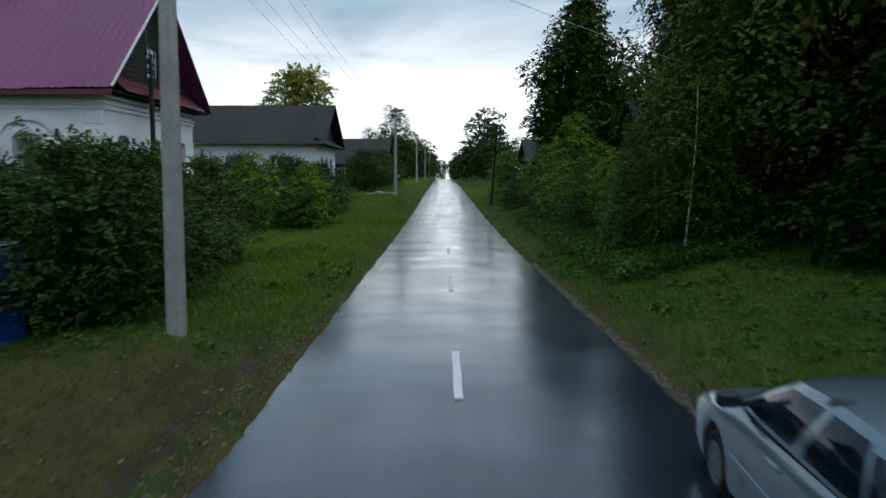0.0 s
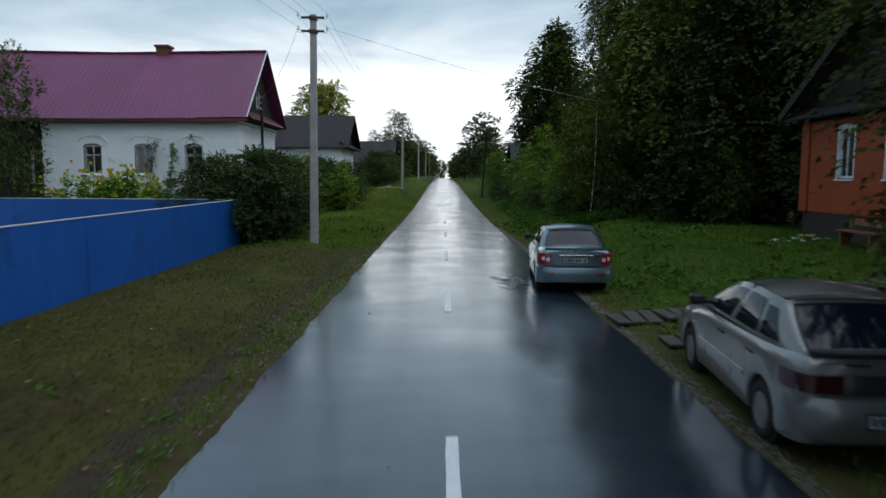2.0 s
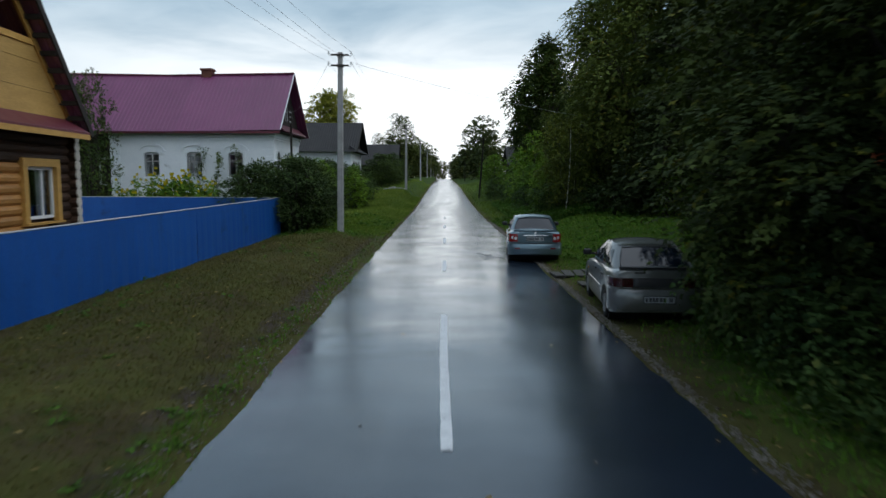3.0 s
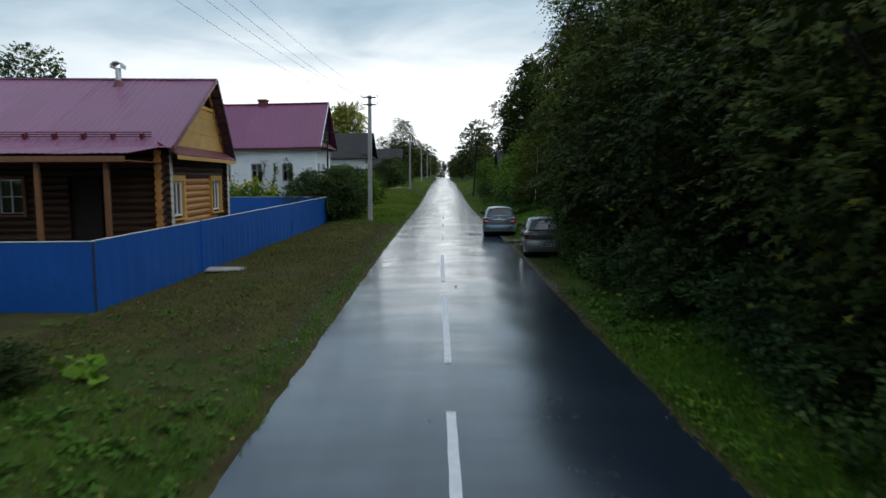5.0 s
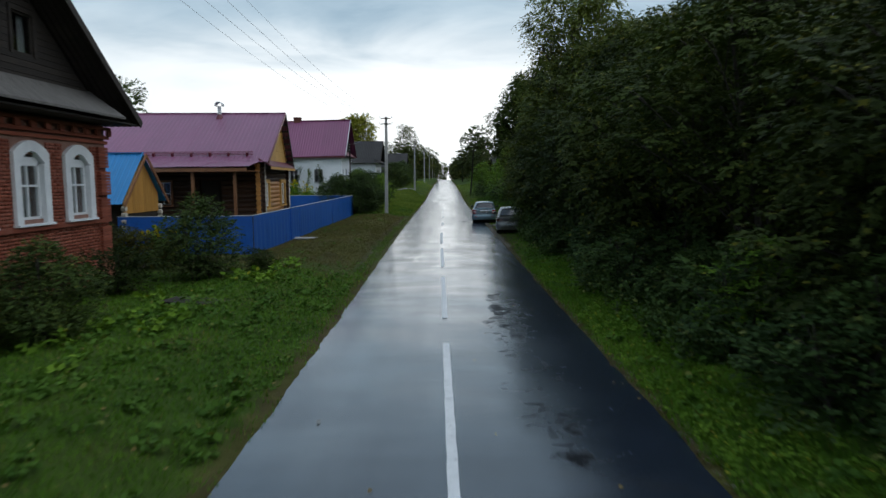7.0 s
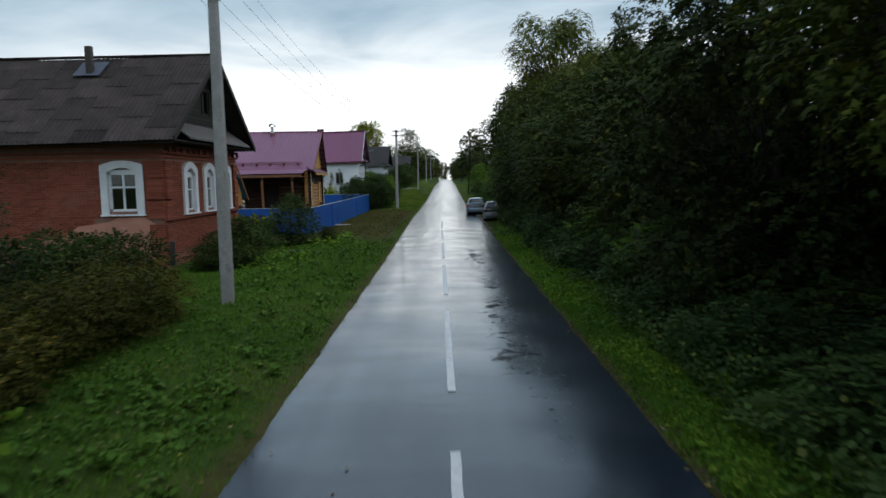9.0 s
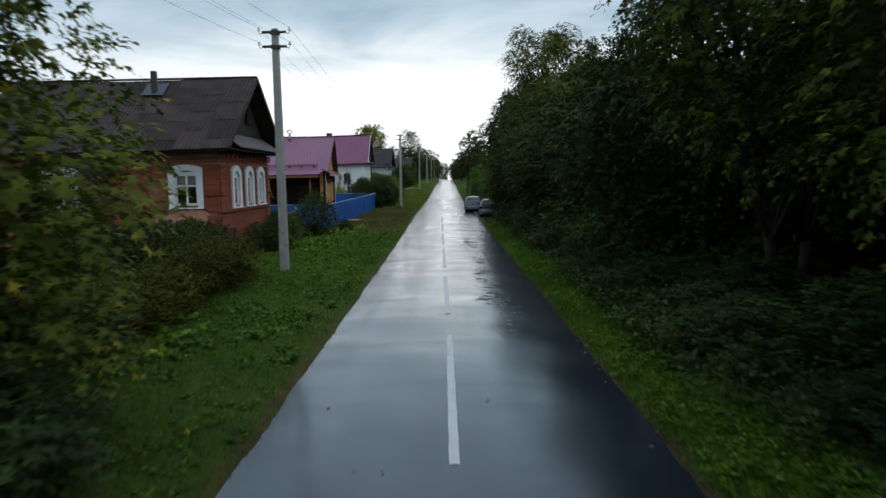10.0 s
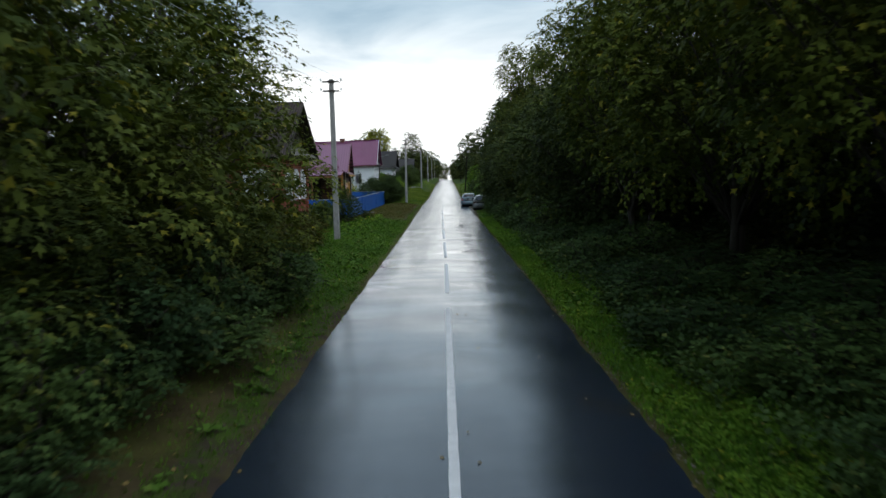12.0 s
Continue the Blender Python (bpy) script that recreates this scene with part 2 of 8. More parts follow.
def clear_glass(name):
    k = Nodes(name)
    b = k.noise(k.coords(), 1.7, 2)
    return k.done(k.bsdf((0.75, 0.8, 0.8), 0.02, 0.0, 0.5, k.bump(b, 0.06, 0.02), Transmission_Weight=1.0, IOR=1.45))


def glass_mat(name, tint=(0.004, 0.008, 0.017), rough=0.04):
    """Dark window glass: what stands behind it is unlit, so it shows mostly its reflection."""
    k = Nodes(name)
    b = k.noise(k.coords(kind="object"), 1.3, 2)
    return k.done(k.bsdf(tint, k.math("MULTIPLY_ADD", b, 0.04, rough), 0.0, 0.32))


def brick_face(name, c1, c2, c3):
    """Single bricks: each one its own tone, with soot and lime blooms."""
    k = Nodes(name)
    isl = k.n("ShaderNodeNewGeometry").outputs["Random Per Island"]
    rnd = k.n("ShaderNodeObjectInfo").outputs["Random"]
    r = k.math("FRACT", k.math("ADD", isl, k.math("MULTIPLY", rnd, 7.31)))
    v = k.coords()
    n1, n2 = k.noise(v, 0.9, 5, 0.65), k.noise(v, 60, 3)
    col = k.mix(r, c1, c2)
    col = k.mix(k.ramp(n1, 0.52, 0.72), col, c3)
    col = k.mix(k.math("MULTIPLY", n2, 0.35), col, (0.05, 0.03, 0.025))
    return k.done(k.bsdf(col, 0.85, 0.0, 0.2, k.bump(n2, 0.5, 0.006)))


M_ROAD = wet_asphalt()
M_LINE = surf("worn_white_road_paint", (0.62, 0.63, 0.64), (0.78, 0.79, 0.8), 0.5, 5, 70, 0.2, stain=(0.25, 0.25, 0.26), stain_scale=6, stain_at=(0.6, 0.72))
M_GROUND = ground_mat()
M_GRAVEL = surf("wet_gravel", (0.10, 0.085, 0.07), (0.26, 0.23, 0.20), 0.6, 3, 30, 0.6, rand=0.3)
M_WHITEWASH = surf("whitewashed_brick", (0.75, 0.78, 0.81), (0.84, 0.86, 0.88), 0.85, 1.2, 25, 0.4, stain=(0.42, 0.42, 0.42), stain_scale=1.1, stain_at=(0.62, 0.78))
M_ROOF_RED = surf("burgundy_metal_sheet", (0.146, 0.030, 0.094), (0.180, 0.042, 0.116), 0.38, 0.8, 30, 0.05, 0.0, 0.55, rand=0.10, rough_var=0.06)
M_ROOF_PLUM = surf("plum_metal_sheet", (0.185, 0.066, 0.128), (0.225, 0.083, 0.155), 0.34, 0.8, 30, 0.05, 0.0, 0.6, rand=0.07, rough_var=0.06)
M_ROOF_EDGE = surf("dark_red_metal_trim", (0.11, 0.02, 0.03), (0.15, 0.03, 0.045), 0.4, 2, 40, 0.05)
M_SLATE = surf("grey_asbestos_slate", (0.030, 0.023, 0.022), (0.064, 0.049, 0.045), 0.9, 1.5, 22, 0.4, spec=0.2, stain=(0.026, 0.028, 0.020), stain_scale=1.3, rand=0.40)
M_ROOF_GREY = surf("dark_grey_sheet_roof", (0.024, 0.023, 0.024), (0.042, 0.040, 0.040), 0.75, 1, 20, 0.2, spec=0.25, rand=0.1)
M_GREYBOARD = surf("silver_grey_boards", (0.055, 0.050, 0.046), (0.15, 0.14, 0.13), 0.85, 3, 30, 0.5, stretch=(0.6, 6, 1))
M_OLDWOOD = surf("dark_weathered_boards", (0.013, 0.010, 0.008), (0.033, 0.025, 0.019), 0.85, 3, 30, 0.5, stretch=(1, 1, 4), rand=0.3)
M_LOGDARK = surf("dark_stained_log", (0.030, 0.014, 0.008), (0.075, 0.036, 0.018), 0.6, 3, 30, 0.4, stretch=(0.4, 0.4, 4), rand=0.35)
M_LOGLIGHT = surf("honey_varnished_log", (0.36, 0.155, 0.036), (0.52, 0.25, 0.07), 0.5, 3, 30, 0.3, stretch=(0.6, 0.6, 4), rand=0.2)
M_LOGEND = surf("pale_log_end", (0.45, 0.40, 0.33), (0.62, 0.57, 0.50), 0.8, 8, 60, 0.3, rand=0.15)
M_PLY = surf("yellow_plywood", (0.44, 0.255, 0.07), (0.58, 0.35, 0.11), 0.6, 1.5, 20, 0.15, stretch=(1, 0.5, 2.5), rand=0.12, stain=(0.30, 0.19, 0.08))
M_TRIMWOOD = surf("ochre_wooden_casing", (0.50, 0.27, 0.06), (0.64, 0.37, 0.10), 0.55, 4, 50, 0.2, stretch=(1, 1, 3), rand=0.1)
M_POSTWOOD = surf("brown_porch_wood", (0.16, 0.065, 0.025), (0.25, 0.11, 0.045), 0.6, 4, 40, 0.3, stretch=(4, 4, 1), rand=0.2)
M_WHITE = surf("white_paint", (0.66, 0.68, 0.70), (0.80, 0.81, 0.82), 0.5, 3, 50, 0.2, rand=0.06, stain=(0.5, 0.49, 0.46), stain_scale=3, stain_at=(0.65, 0.8))
M_PVC = surf("white_plastic_frame", (0.76, 0.77, 0.78), (0.8, 0.81, 0.82), 0.35, 2, 20, 0.0)
M_GREYWHITE = surf("peeling_grey_white_paint", (0.34, 0.34, 0.34), (0.52, 0.52, 0.52), 0.8, 5, 50, 0.4, rand=0.1)
M_BLUE = surf("blue_painted_sheet", (0.008, 0.080, 0.345), (0.011, 0.102, 0.410), 0.42, 0.9, 25, 0.06, 0.0, 0.5, rand=0.06, rough_var=0.05, stain=(0.012, 0.055, 0.20), stain_scale=0.9)
M_SHEDBLUE = surf("bright_blue_roof_sheet", (0.020, 0.185, 0.43), (0.028, 0.215, 0.50), 0.4, 1, 25, 0.05, rand=0.06)
M_CAP = surf("pale_metal_edge", (0.55, 0.57, 0.60), (0.68, 0.70, 0.72), 0.5, 2, 30, 0.1)
M_YELLOWPLANK = surf("yellow_pine_plank", (0.40, 0.185, 0.032), (0.52, 0.26, 0.055), 0.6, 3, 40, 0.25, stretch=(4, 4, 0.6), rand=0.18)
M_BRICK = brick_face("old_red_brick", (0.23, 0.060, 0.034), (0.36, 0.105, 0.062), (0.30, 0.12, 0.085))
M_MORTAR = surf("reddish_lime_mortar", (0.20, 0.105, 0.08), (0.30, 0.17, 0.13), 0.95, 3, 60, 0.5)
M_PINKPLASTER = surf("pink_plaster_patch", (0.42, 0.19, 0.13), (0.52, 0.26, 0.19), 0.9, 2, 40, 0.5)
M_CHIMBRICK = surf("chimney_brick", (0.20, 0.075, 0.045), (0.30, 0.12, 0.07), 0.9, 5, 40, 0.5)
M_CHIMDARK = surf("sooty_chimney_brick", (0.085, 0.034, 0.024), (0.15, 0.058, 0.038), 0.9, 5, 40, 0.5)
M_ORANGE = surf("orange_painted_boards", (0.30, 0.052, 0.011), (0.38, 0.074, 0.016), 0.6, 2, 40, 0.2, stretch=(0.5, 0.5, 4), rand=0.12)
M_CONCRETE = surf("grey_concrete", (0.23, 0.225, 0.215), (0.36, 0.35, 0.335), 0.85, 2.5, 45, 0.4, stain=(0.19, 0.185, 0.17), stain_scale=2.5)
M_STEEL = surf("galvanised_steel", (0.42, 0.43, 0.44), (0.55, 0.56, 0.57), 0.4, 4, 40, 0.1, 0.7)
M_DARKMETAL = surf("dark_rusty_metal", (0.03, 0.028, 0.027), (0.07, 0.055, 0.045), 0.6, 6, 50, 0.3, 0.3)
M_CERAMIC = surf("white_ceramic", (0.7, 0.7, 0.68), (0.78, 0.78, 0.76), 0.3, 6, 40, 0.0)
M_WIRE = surf("aluminium_wire", (0.42, 0.43, 0.44), (0.52, 0.53, 0.54), 0.6, 6, 40, 0.0, 0.0)
M_PLANK = surf("wet_grey_plank", (0.034, 0.030, 0.026), (0.080, 0.072, 0.062), 0.55, 3, 30, 0.5, stretch=(4, 1, 1), rand=0.3)
M_GLASS = clear_glass("window_glass")
M_CARGLASS = glass_mat("tinted_car_glass")
M_CURTAIN = surf("grey_curtain", (0.17, 0.18, 0.18), (0.27, 0.28, 0.28), 0.9, 6, 60, 0.2, stretch=(4, 4, 0.3))
M_BARK = surf("grey_brown_bark", (0.026, 0.021, 0.017), (0.062, 0.052, 0.042), 0.95, 3, 22, 0.8, stretch=(3, 3, 0.6))
M_BIRCHBARK = surf("white_birch_bark", (0.50, 0.49, 0.46), (0.66, 0.65, 0.62), 0.8, 3, 25, 0.3, stretch=(1, 1, 5), stain=(0.03, 0.028, 0.025), stain_scale=5, stain_at=(0.56, 0.62))
M_LEAF_FAR = leafy("distant_leaves", (0.048, 0.066, 0.022), (0.100, 0.125, 0.042), (0.14, 0.13, 0.04))
M_LEAF_LIME = leafy("dark_lime_leaves", (0.016, 0.029, 0.008), (0.044, 0.070, 0.017), (0.09, 0.09, 0.02))
M_LEAF_MAPLE = leafy("green_maple_leaves", (0.020, 0.031, 0.011), (0.064, 0.088, 0.024), (0.12, 0.12, 0.02))
M_LEAF_ASH = leafy("yellow_green_maple_leaves", (0.024, 0.040, 0.010), (0.100, 0.128, 0.026), (0.20, 0.19, 0.03))
M_LEAF_BIRCH = leafy("birch_leaves", (0.048, 0.068, 0.018), (0.128, 0.160, 0.040), (0.20, 0.18, 0.04))
M_LEAF_BUSH = leafy("lilac_leaves", (0.024, 0.043, 0.016), (0.080, 0.122, 0.036), (0.12, 0.15, 0.03))
M_LEAF_FRESH = leafy("light_green_leaves", (0.074, 0.150, 0.016), (0.149, 0.255, 0.032), (0.270, 0.285, 0.034))
M_LEAF_NETTLE = leafy("weed_leaves", (0.040, 0.092, 0.014), (0.092, 0.175, 0.028), (0.15, 0.17, 0.04), vary=False)
# Undergrowth leaves toned down: the shade below the boughs is in the colour.
M_LEAF_SHADE = leafy("shade_toned_undergrowth_leaves", (0.020, 0.041, 0.015), (0.066, 0.112, 0.038), (0.11, 0.13, 0.04))
M_LEAF_AUTUMN = leafy("yellowing_bush_leaves", (0.034, 0.042, 0.008), (0.086, 0.082, 0.014), (0.15, 0.10, 0.02))
# Leaf colour darkened to stand for the deep shade behind the maples.
M_LEAF_FILLER = leafy("shade_dark_filler_leaves", (0.020, 0.030, 0.013), (0.048, 0.066, 0.024), (0.07, 0.07, 0.022))
M_GRASS = leafy("grass_blades", (0.052, 0.120, 0.012), (0.125, 0.245, 0.026), (0.19, 0.18, 0.05), 0.6, 0.25, 0.35, vary=False)
# Yellower grass, made paler to brighten the lawns and the far verges.
M_GRASS_PALE = leafy("pale_grass_blades", (0.088, 0.140, 0.021), (0.185, 0.242, 0.042), (0.25, 0.22, 0.06), 0.6, 0.25, 0.2, vary=False)
M_STRAW = leafy("dry_grass_blades", (0.072, 0.068, 0.021), (0.130, 0.112, 0.038), (0.16, 0.13, 0.05), 0.7, 0.2, vary=False)
M_OLIVE = leafy("olive_grass_blades", (0.050, 0.066, 0.014), (0.098, 0.118, 0.026), (0.13, 0.11, 0.04), 0.65, 0.2, 0.6, vary=False)
M_FALLEN = leafy("fallen_leaves", (0.16, 0.11, 0.04), (0.32, 0.24, 0.09), (0.4, 0.3, 0.05), 0.6, 0.1, vary=False)
M_SUNFLOWER = leafy("yellow_petals", (0.42, 0.34, 0.012), (0.56, 0.46, 0.02), (0.3, 0.22, 0.02), 0.6, 0.3, vary=False)
M_LEAF_GOLD = leafy("yellowing_leaves", (0.15, 0.17, 0.03), (0.30, 0.30, 0.06), (0.38, 0.32, 0.05), 0.6, 0.35)
M_FLASH = surf("blue_grey_tin", (0.045, 0.052, 0.078), (0.075, 0.085, 0.115), 0.6, 3, 30, 0.1)
M_TWIG = surf("twigs", (0.04, 0.032, 0.026), (0.08, 0.066, 0.052), 0.9, 6, 40, 0.3)


# ---- building blocks ----
RNG = np.random.default_rng(7)


def world_of(ob):
    """The pose of an object that was made by this script, parents included."""
    m = ob.matrix_basis
    if ob.parent:
        m = world_of(ob.parent) @ ob.matrix_parent_inverse @ m
    return m


def under(ob, parent, label=""):
    """Makes ob, whose mesh is in world metres, a part of parent."""
    if parent:
        ob.parent = parent
        ob.matrix_parent_inverse = world_of(parent).inverted()
    if label:
        ob["label"] = label
    return ob


def mesh_obj(name, verts, faces, material, parent=None, label="", smooth=False):
    """One mesh object from arrays; faces is an (n, 3) or (n, 4) array, or a list of tuples."""
    me = bpy.data.meshes.new(name)
    if isinstance(faces, np.ndarray):
        v = np.ascontiguousarray(verts, dtype=np.float32)
        n, k = faces.shape
        me.vertices.add(len(v))
        me.vertices.foreach_set("co", v.ravel())
        me.loops.add(n * k)
        me.loops.foreach_set("vertex_index", np.ascontiguousarray(faces, dtype=np.int32).ravel())
        me.polygons.add(n)
        me.polygons.foreach_set("loop_start", np.arange(0, n * k, k, dtype=np.int32))
        me.update(calc_edges=True)
    else:
        me.from_pydata([tuple(p) for p in verts], [], [tuple(f) for f in faces])
        me.update()
    if smooth:
        me.polygons.foreach_set("use_smooth", np.ones(len(me.polygons), dtype=bool))
    me.materials.append(material)
    return under(new(name, me), parent, label)


def part(name, bm, material, parent=None, label="", smooth=False):
    """Links a bmesh as one mesh object under a thing or a part."""
    bmesh.ops.recalc_face_normals(bm, faces=bm.faces)
    me = bpy.data.meshes.new(name)
    bm.to_mesh(me)
    bm.free()
    if smooth:
        me.polygons.foreach_set("use_smooth", np.ones(len(me.polygons), dtype=bool))
    me.materials.append(material)
    return under(new(name, me), parent, label)


def same_mesh(name, other, m, parent=None):
    """Another object on the mesh of one that stands already."""
    ob = under(new(name, other.data), parent)
    ob.matrix_basis = m
    return ob


def thing(name, label, category, m=None, group=""):
    ob = tagged(new(name), label, category, group)
    if m is not None:
        ob.matrix_basis = m
    return ob


def box(bm, x0, x1, y0, y1, z0, z1, bevel=0.0, m=None):
    r = bmesh.ops.create_cube(bm, size=1.0, matrix=Matrix.Translation(((x0 + x1) / 2, (y0 + y1) / 2, (z0 + z1) / 2)) @ Matrix.Diagonal((abs(x1 - x0), abs(y1 - y0), abs(z1 - z0), 1)))
    vs = r["verts"]
    if bevel:
        es = {e for v in vs for e in v.link_edges}
        out = bmesh.ops.bevel(bm, geom=list(es), offset=bevel, segments=1, affect="EDGES")
        vs = [v for v in out["verts"]]
    if m is not None:
        bmesh.ops.transform(bm, matrix=m, verts=vs)
    return bm


def box_part(name, x0, x1, y0, y1, z0, z1, material, parent=None, label="", bevel=0.0):
    return part(name, box(bmesh.new(), x0, x1, y0, y1, z0, z1, bevel), material, parent, label)


def extrude_poly(bm, pts, axis, a0, a1):
    """A prism: pts are (u, v) in the plane across the axis ('x': y,z; 'y': x,z; 'z': x,y), from a0 to a1."""
    def at(u, v, a):
        return {"x": (a, u, v), "y": (u, a, v), "z": (u, v, a)}[axis]
    lo = [bm.verts.new(at(u, v, a0)) for u, v in pts]
    hi = [bm.verts.new(at(u, v, a1)) for u, v in pts]
    n = len(pts)
    bm.faces.new(lo), bm.faces.new(hi[::-1])
    for i in range(n):
        bm.faces.new((lo[i], hi[i], hi[(i + 1) % n], lo[(i + 1) % n]))
    return bm


def tube(bm, pts, radii, sides=8, cap=True):
    """A tapered tube along points."""
    rings = []
    pts = [Vector(p) for p in pts]
    for i, p in enumerate(pts):
        d = (pts[min(i + 1, len(pts) - 1)] - pts[max(i - 1, 0)]).normalized()
        a = d.orthogonal().normalized() if abs(d.z) < 0.95 else Vector((1, 0, 0)).cross(d).normalized()
        b = d.cross(a)
        rings.append([bm.verts.new(p + (a * math.cos(2 * math.pi * k / sides) + b * math.sin(2 * math.pi * k / sides)) * radii[i]) for k in range(sides)])
    for r0, r1 in zip(rings, rings[1:]):
        for k in range(sides):
            bm.faces.new((r0[k], r0[(k + 1) % sides], r1[(k + 1) % sides], r1[k]))
    if cap:
        bm.faces.new(rings[0][::-1]), bm.faces.new(rings[-1])
    return bm


def loft(rows, closed_ends=True):
    """A skin over rows of points of equal number."""
    n = len(rows[0])
    verts = [p for r in rows for p in r]
    faces = []
    for i in range(len(rows) - 1):
        for j in range(n - 1):
            faces.append((i * n + j, i * n + j + 1, (i + 1) * n + j + 1, (i + 1) * n + j))
    if closed_ends:
        faces += [tuple(range(n))[::-1], tuple((len(rows) - 1) * n + k for k in range(n))]
    return verts, faces


def wall_pieces(bm, along, a0, a1, z0, z1, at, thick, holes):
    """A wall along 'x' or 'y' at a place, as boxes round its openings (a0, a1, z0, z1)."""
    us = sorted({a0, a1, *[h[0] for h in holes], *[h[1] for h in holes]})
    for u0, u1 in zip(us, us[1:]):
        mid = (u0 + u1) / 2
        spans, z = [], z0
        for h in sorted((h for h in holes if h[0] < mid < h[1]), key=lambda h: h[2]):
            spans.append((z, h[2]))
            z = h[3]
        spans.append((z, z1))
        for s0, s1 in spans:
            if s1 - s0 > 0.001:
                if along == "x":
                    box(bm, u0, u1, at, at + thick, s0, s1)
                else:
                    box(bm, at, at + thick, u0, u1, s0, s1)
    bmesh.ops.remove_doubles(bm, verts=bm.verts, dist=0.0004)
    return bm


def smooth_step(a, b, x):
    t = np.clip((x - a) / (b - a), 0, 1)
    return t * t * (3 - 2 * t)


CROWN = 0.065


def road_z(y):
    """The street is level, then climbs gently to a crest far ahead."""
    return np.interp(y, (-400, 30, 45, 70, 95, 125, 200, 280, 420, 3000), (0, 0, 0.12, 0.62, 1.10, 1.55, 2.28, 2.55, 1.2, -20))


def edge_left(y):
    return np.interp(y, (-90, -66, -30, -5, 20, 200), (-1.85, -1.88, -2.05, -2.32, -2.40, -2.40))


def edge_right(y):
    return np.interp(y, (-90, 0, 20, 200), (3.0, 2.9, 2.75, 2.65))


def hills(x, y):
    """Soft unevenness from a few crossed waves."""
    return (np.sin(x * 0.9 + 1.3 * np.sin(y * 0.31)) * np.cos(y * 0.7 + 0.8 * np.sin(x * 0.43)) * 0.5
            + np.sin(x * 2.3 + y * 1.1) * np.cos(y * 1.9 - x * 0.7) * 0.3 + np.sin(x * 5.1 - y * 3.3) * np.cos(y * 4.7 + x * 1.9) * 0.2)


def rim(y):
    """How far the verge creeps over the asphalt, between 0 and 1, along the street."""
    w = np.sin(y * 0.37 + 2.0 * np.sin(y * 0.17)) * 0.10 + np.sin(y * 4.3 + np.sin(y * 1.1)) * 0.16 + np.sin(y * 10.9 + 1.7 * np.sin(y * 2.9)) * 0.30
    return np.clip(0.42 + w * 0.75, 0, 1)


def ground_z(x, y):
    x, y = np.asarray(x, dtype=float), np.asarray(y, dtype=float)
    zr = road_z(y)
    dl, dr = edge_left(y) - x, x - edge_right(y)
    left = np.interp(dl, (0, 0.12, 0.5, 1.0, 2.1, 3.4, 4.8, 8, 30, 100), (-0.004, 0.008, 0.03, 0.10, 0.34, 0.30, 0.14, 0.25, 0.3, 0.3))
    left = left + 0.72 * smooth_step(36, 58, y) * smooth_step(0.8, 2.4, dl)
    hill = 0.25 + 0.55 * smooth_step(-2, 8, y)
    right = np.interp(dr, (0, 0.8, 1.6, 2.2, 4.5, 9, 30, 100), (-0.02, 0.0, 0.02, 0.12, 0.85, 1.0, 1.1, 1.1)) * 1.0
    right = np.where(dr > 1.6, 0.02 + (right - 0.02) * hill, right)
    d = np.maximum(dl, dr)
    # soil and crumbs spill unevenly over the rim of the asphalt
    spill = -0.013 + 0.30 * np.minimum(d, 0) + 0.020 * rim(y * 1.0 + np.where(dl > dr, 0, 40.0)) * np.where(dl > dr, 1.0, 0.8)
    z = np.where(dl > 0, left, np.where(dr > 0, right, np.where(d > -0.22, spill, -0.12)))
    return zr + z + hills(x, y) * 0.035 * smooth_step(0.3, 1.5, d)


def bare_soil(x, y):
    """How worn the grass is: along the asphalt, on the verge by the fence, under the dense trees."""
    dl, dr = edge_left(y) - x, x - edge_right(y)
    edge = np.exp(-np.maximum(np.maximum(dl, dr), 0) / (0.20 + 0.25 * smooth_step(-20, -8, y) + 0.14 * rim(y * 0.7 + 9))) * 0.85
    verge = smooth_step(-31, -17, y) * (1 - smooth_step(7, 12, y)) * smooth_step(0.2, 1.0, dl) * (1 - smooth_step(6.0, 8.0, dl)) * 0.56
    under = smooth_step(3.2, 5.5, dr) * (1 - smooth_step(-3, 2, y)) * (1 - smooth_step(13, 19, dr)) * 0.55 + smooth_step(7, 9, dr) * smooth_step(10, 16, y) * (1 - smooth_step(22, 30, dr)) * 0.6
    left_wood = smooth_step(0.3, 1.0, dl) * (1 - smooth_step(-60, -55, y)) * (1 - smooth_step(10, 16, dl)) * smooth_step(-95, -80, y) * 0.55
    shoulder = smooth_step(-12, -4, y) * (1 - smooth_step(14, 22, y)) * (1 - smooth_step(1.0, 1.9, dr)) * (dr > 0) * 0.25 + smooth_step(-17, -13, y) * (1 - smooth_step(-8, -4, y)) * (dr > 0) * (1 - smooth_step(2.5, 4, dr)) * 0.25
    return np.clip(edge + verge + under + left_wood + shoulder + hills(x * 0.6, y * 0.6) * 0.12, 0, 1)


def muddy(x, y):
    """A trodden wheel track beside the asphalt and a bare strip along the fence."""
    dl = edge_left(y) - x
    verge = smooth_step(-27, -20, y) * (1 - smooth_step(10, 14, y))
    track = smooth_step(0.22, 0.50, dl + 0.12 * hills(x * 0.5, y * 0.8)) * (1 - smooth_step(0.70, 1.25, dl)) * (0.62 + 0.10 * smooth_step(-14, -4, y))
    fence = smooth_step(3.6, 4.5, dl) * (1 - smooth_step(4.9, 5.6, dl)) * 0.55
    wood = (1 - smooth_step(-58, -54, y)) * (1 - smooth_step(0.5, 1.1, dl)) * (dl > -0.3) * 0.62
    return np.clip((track + fence) * verge + wood, 0, 1)


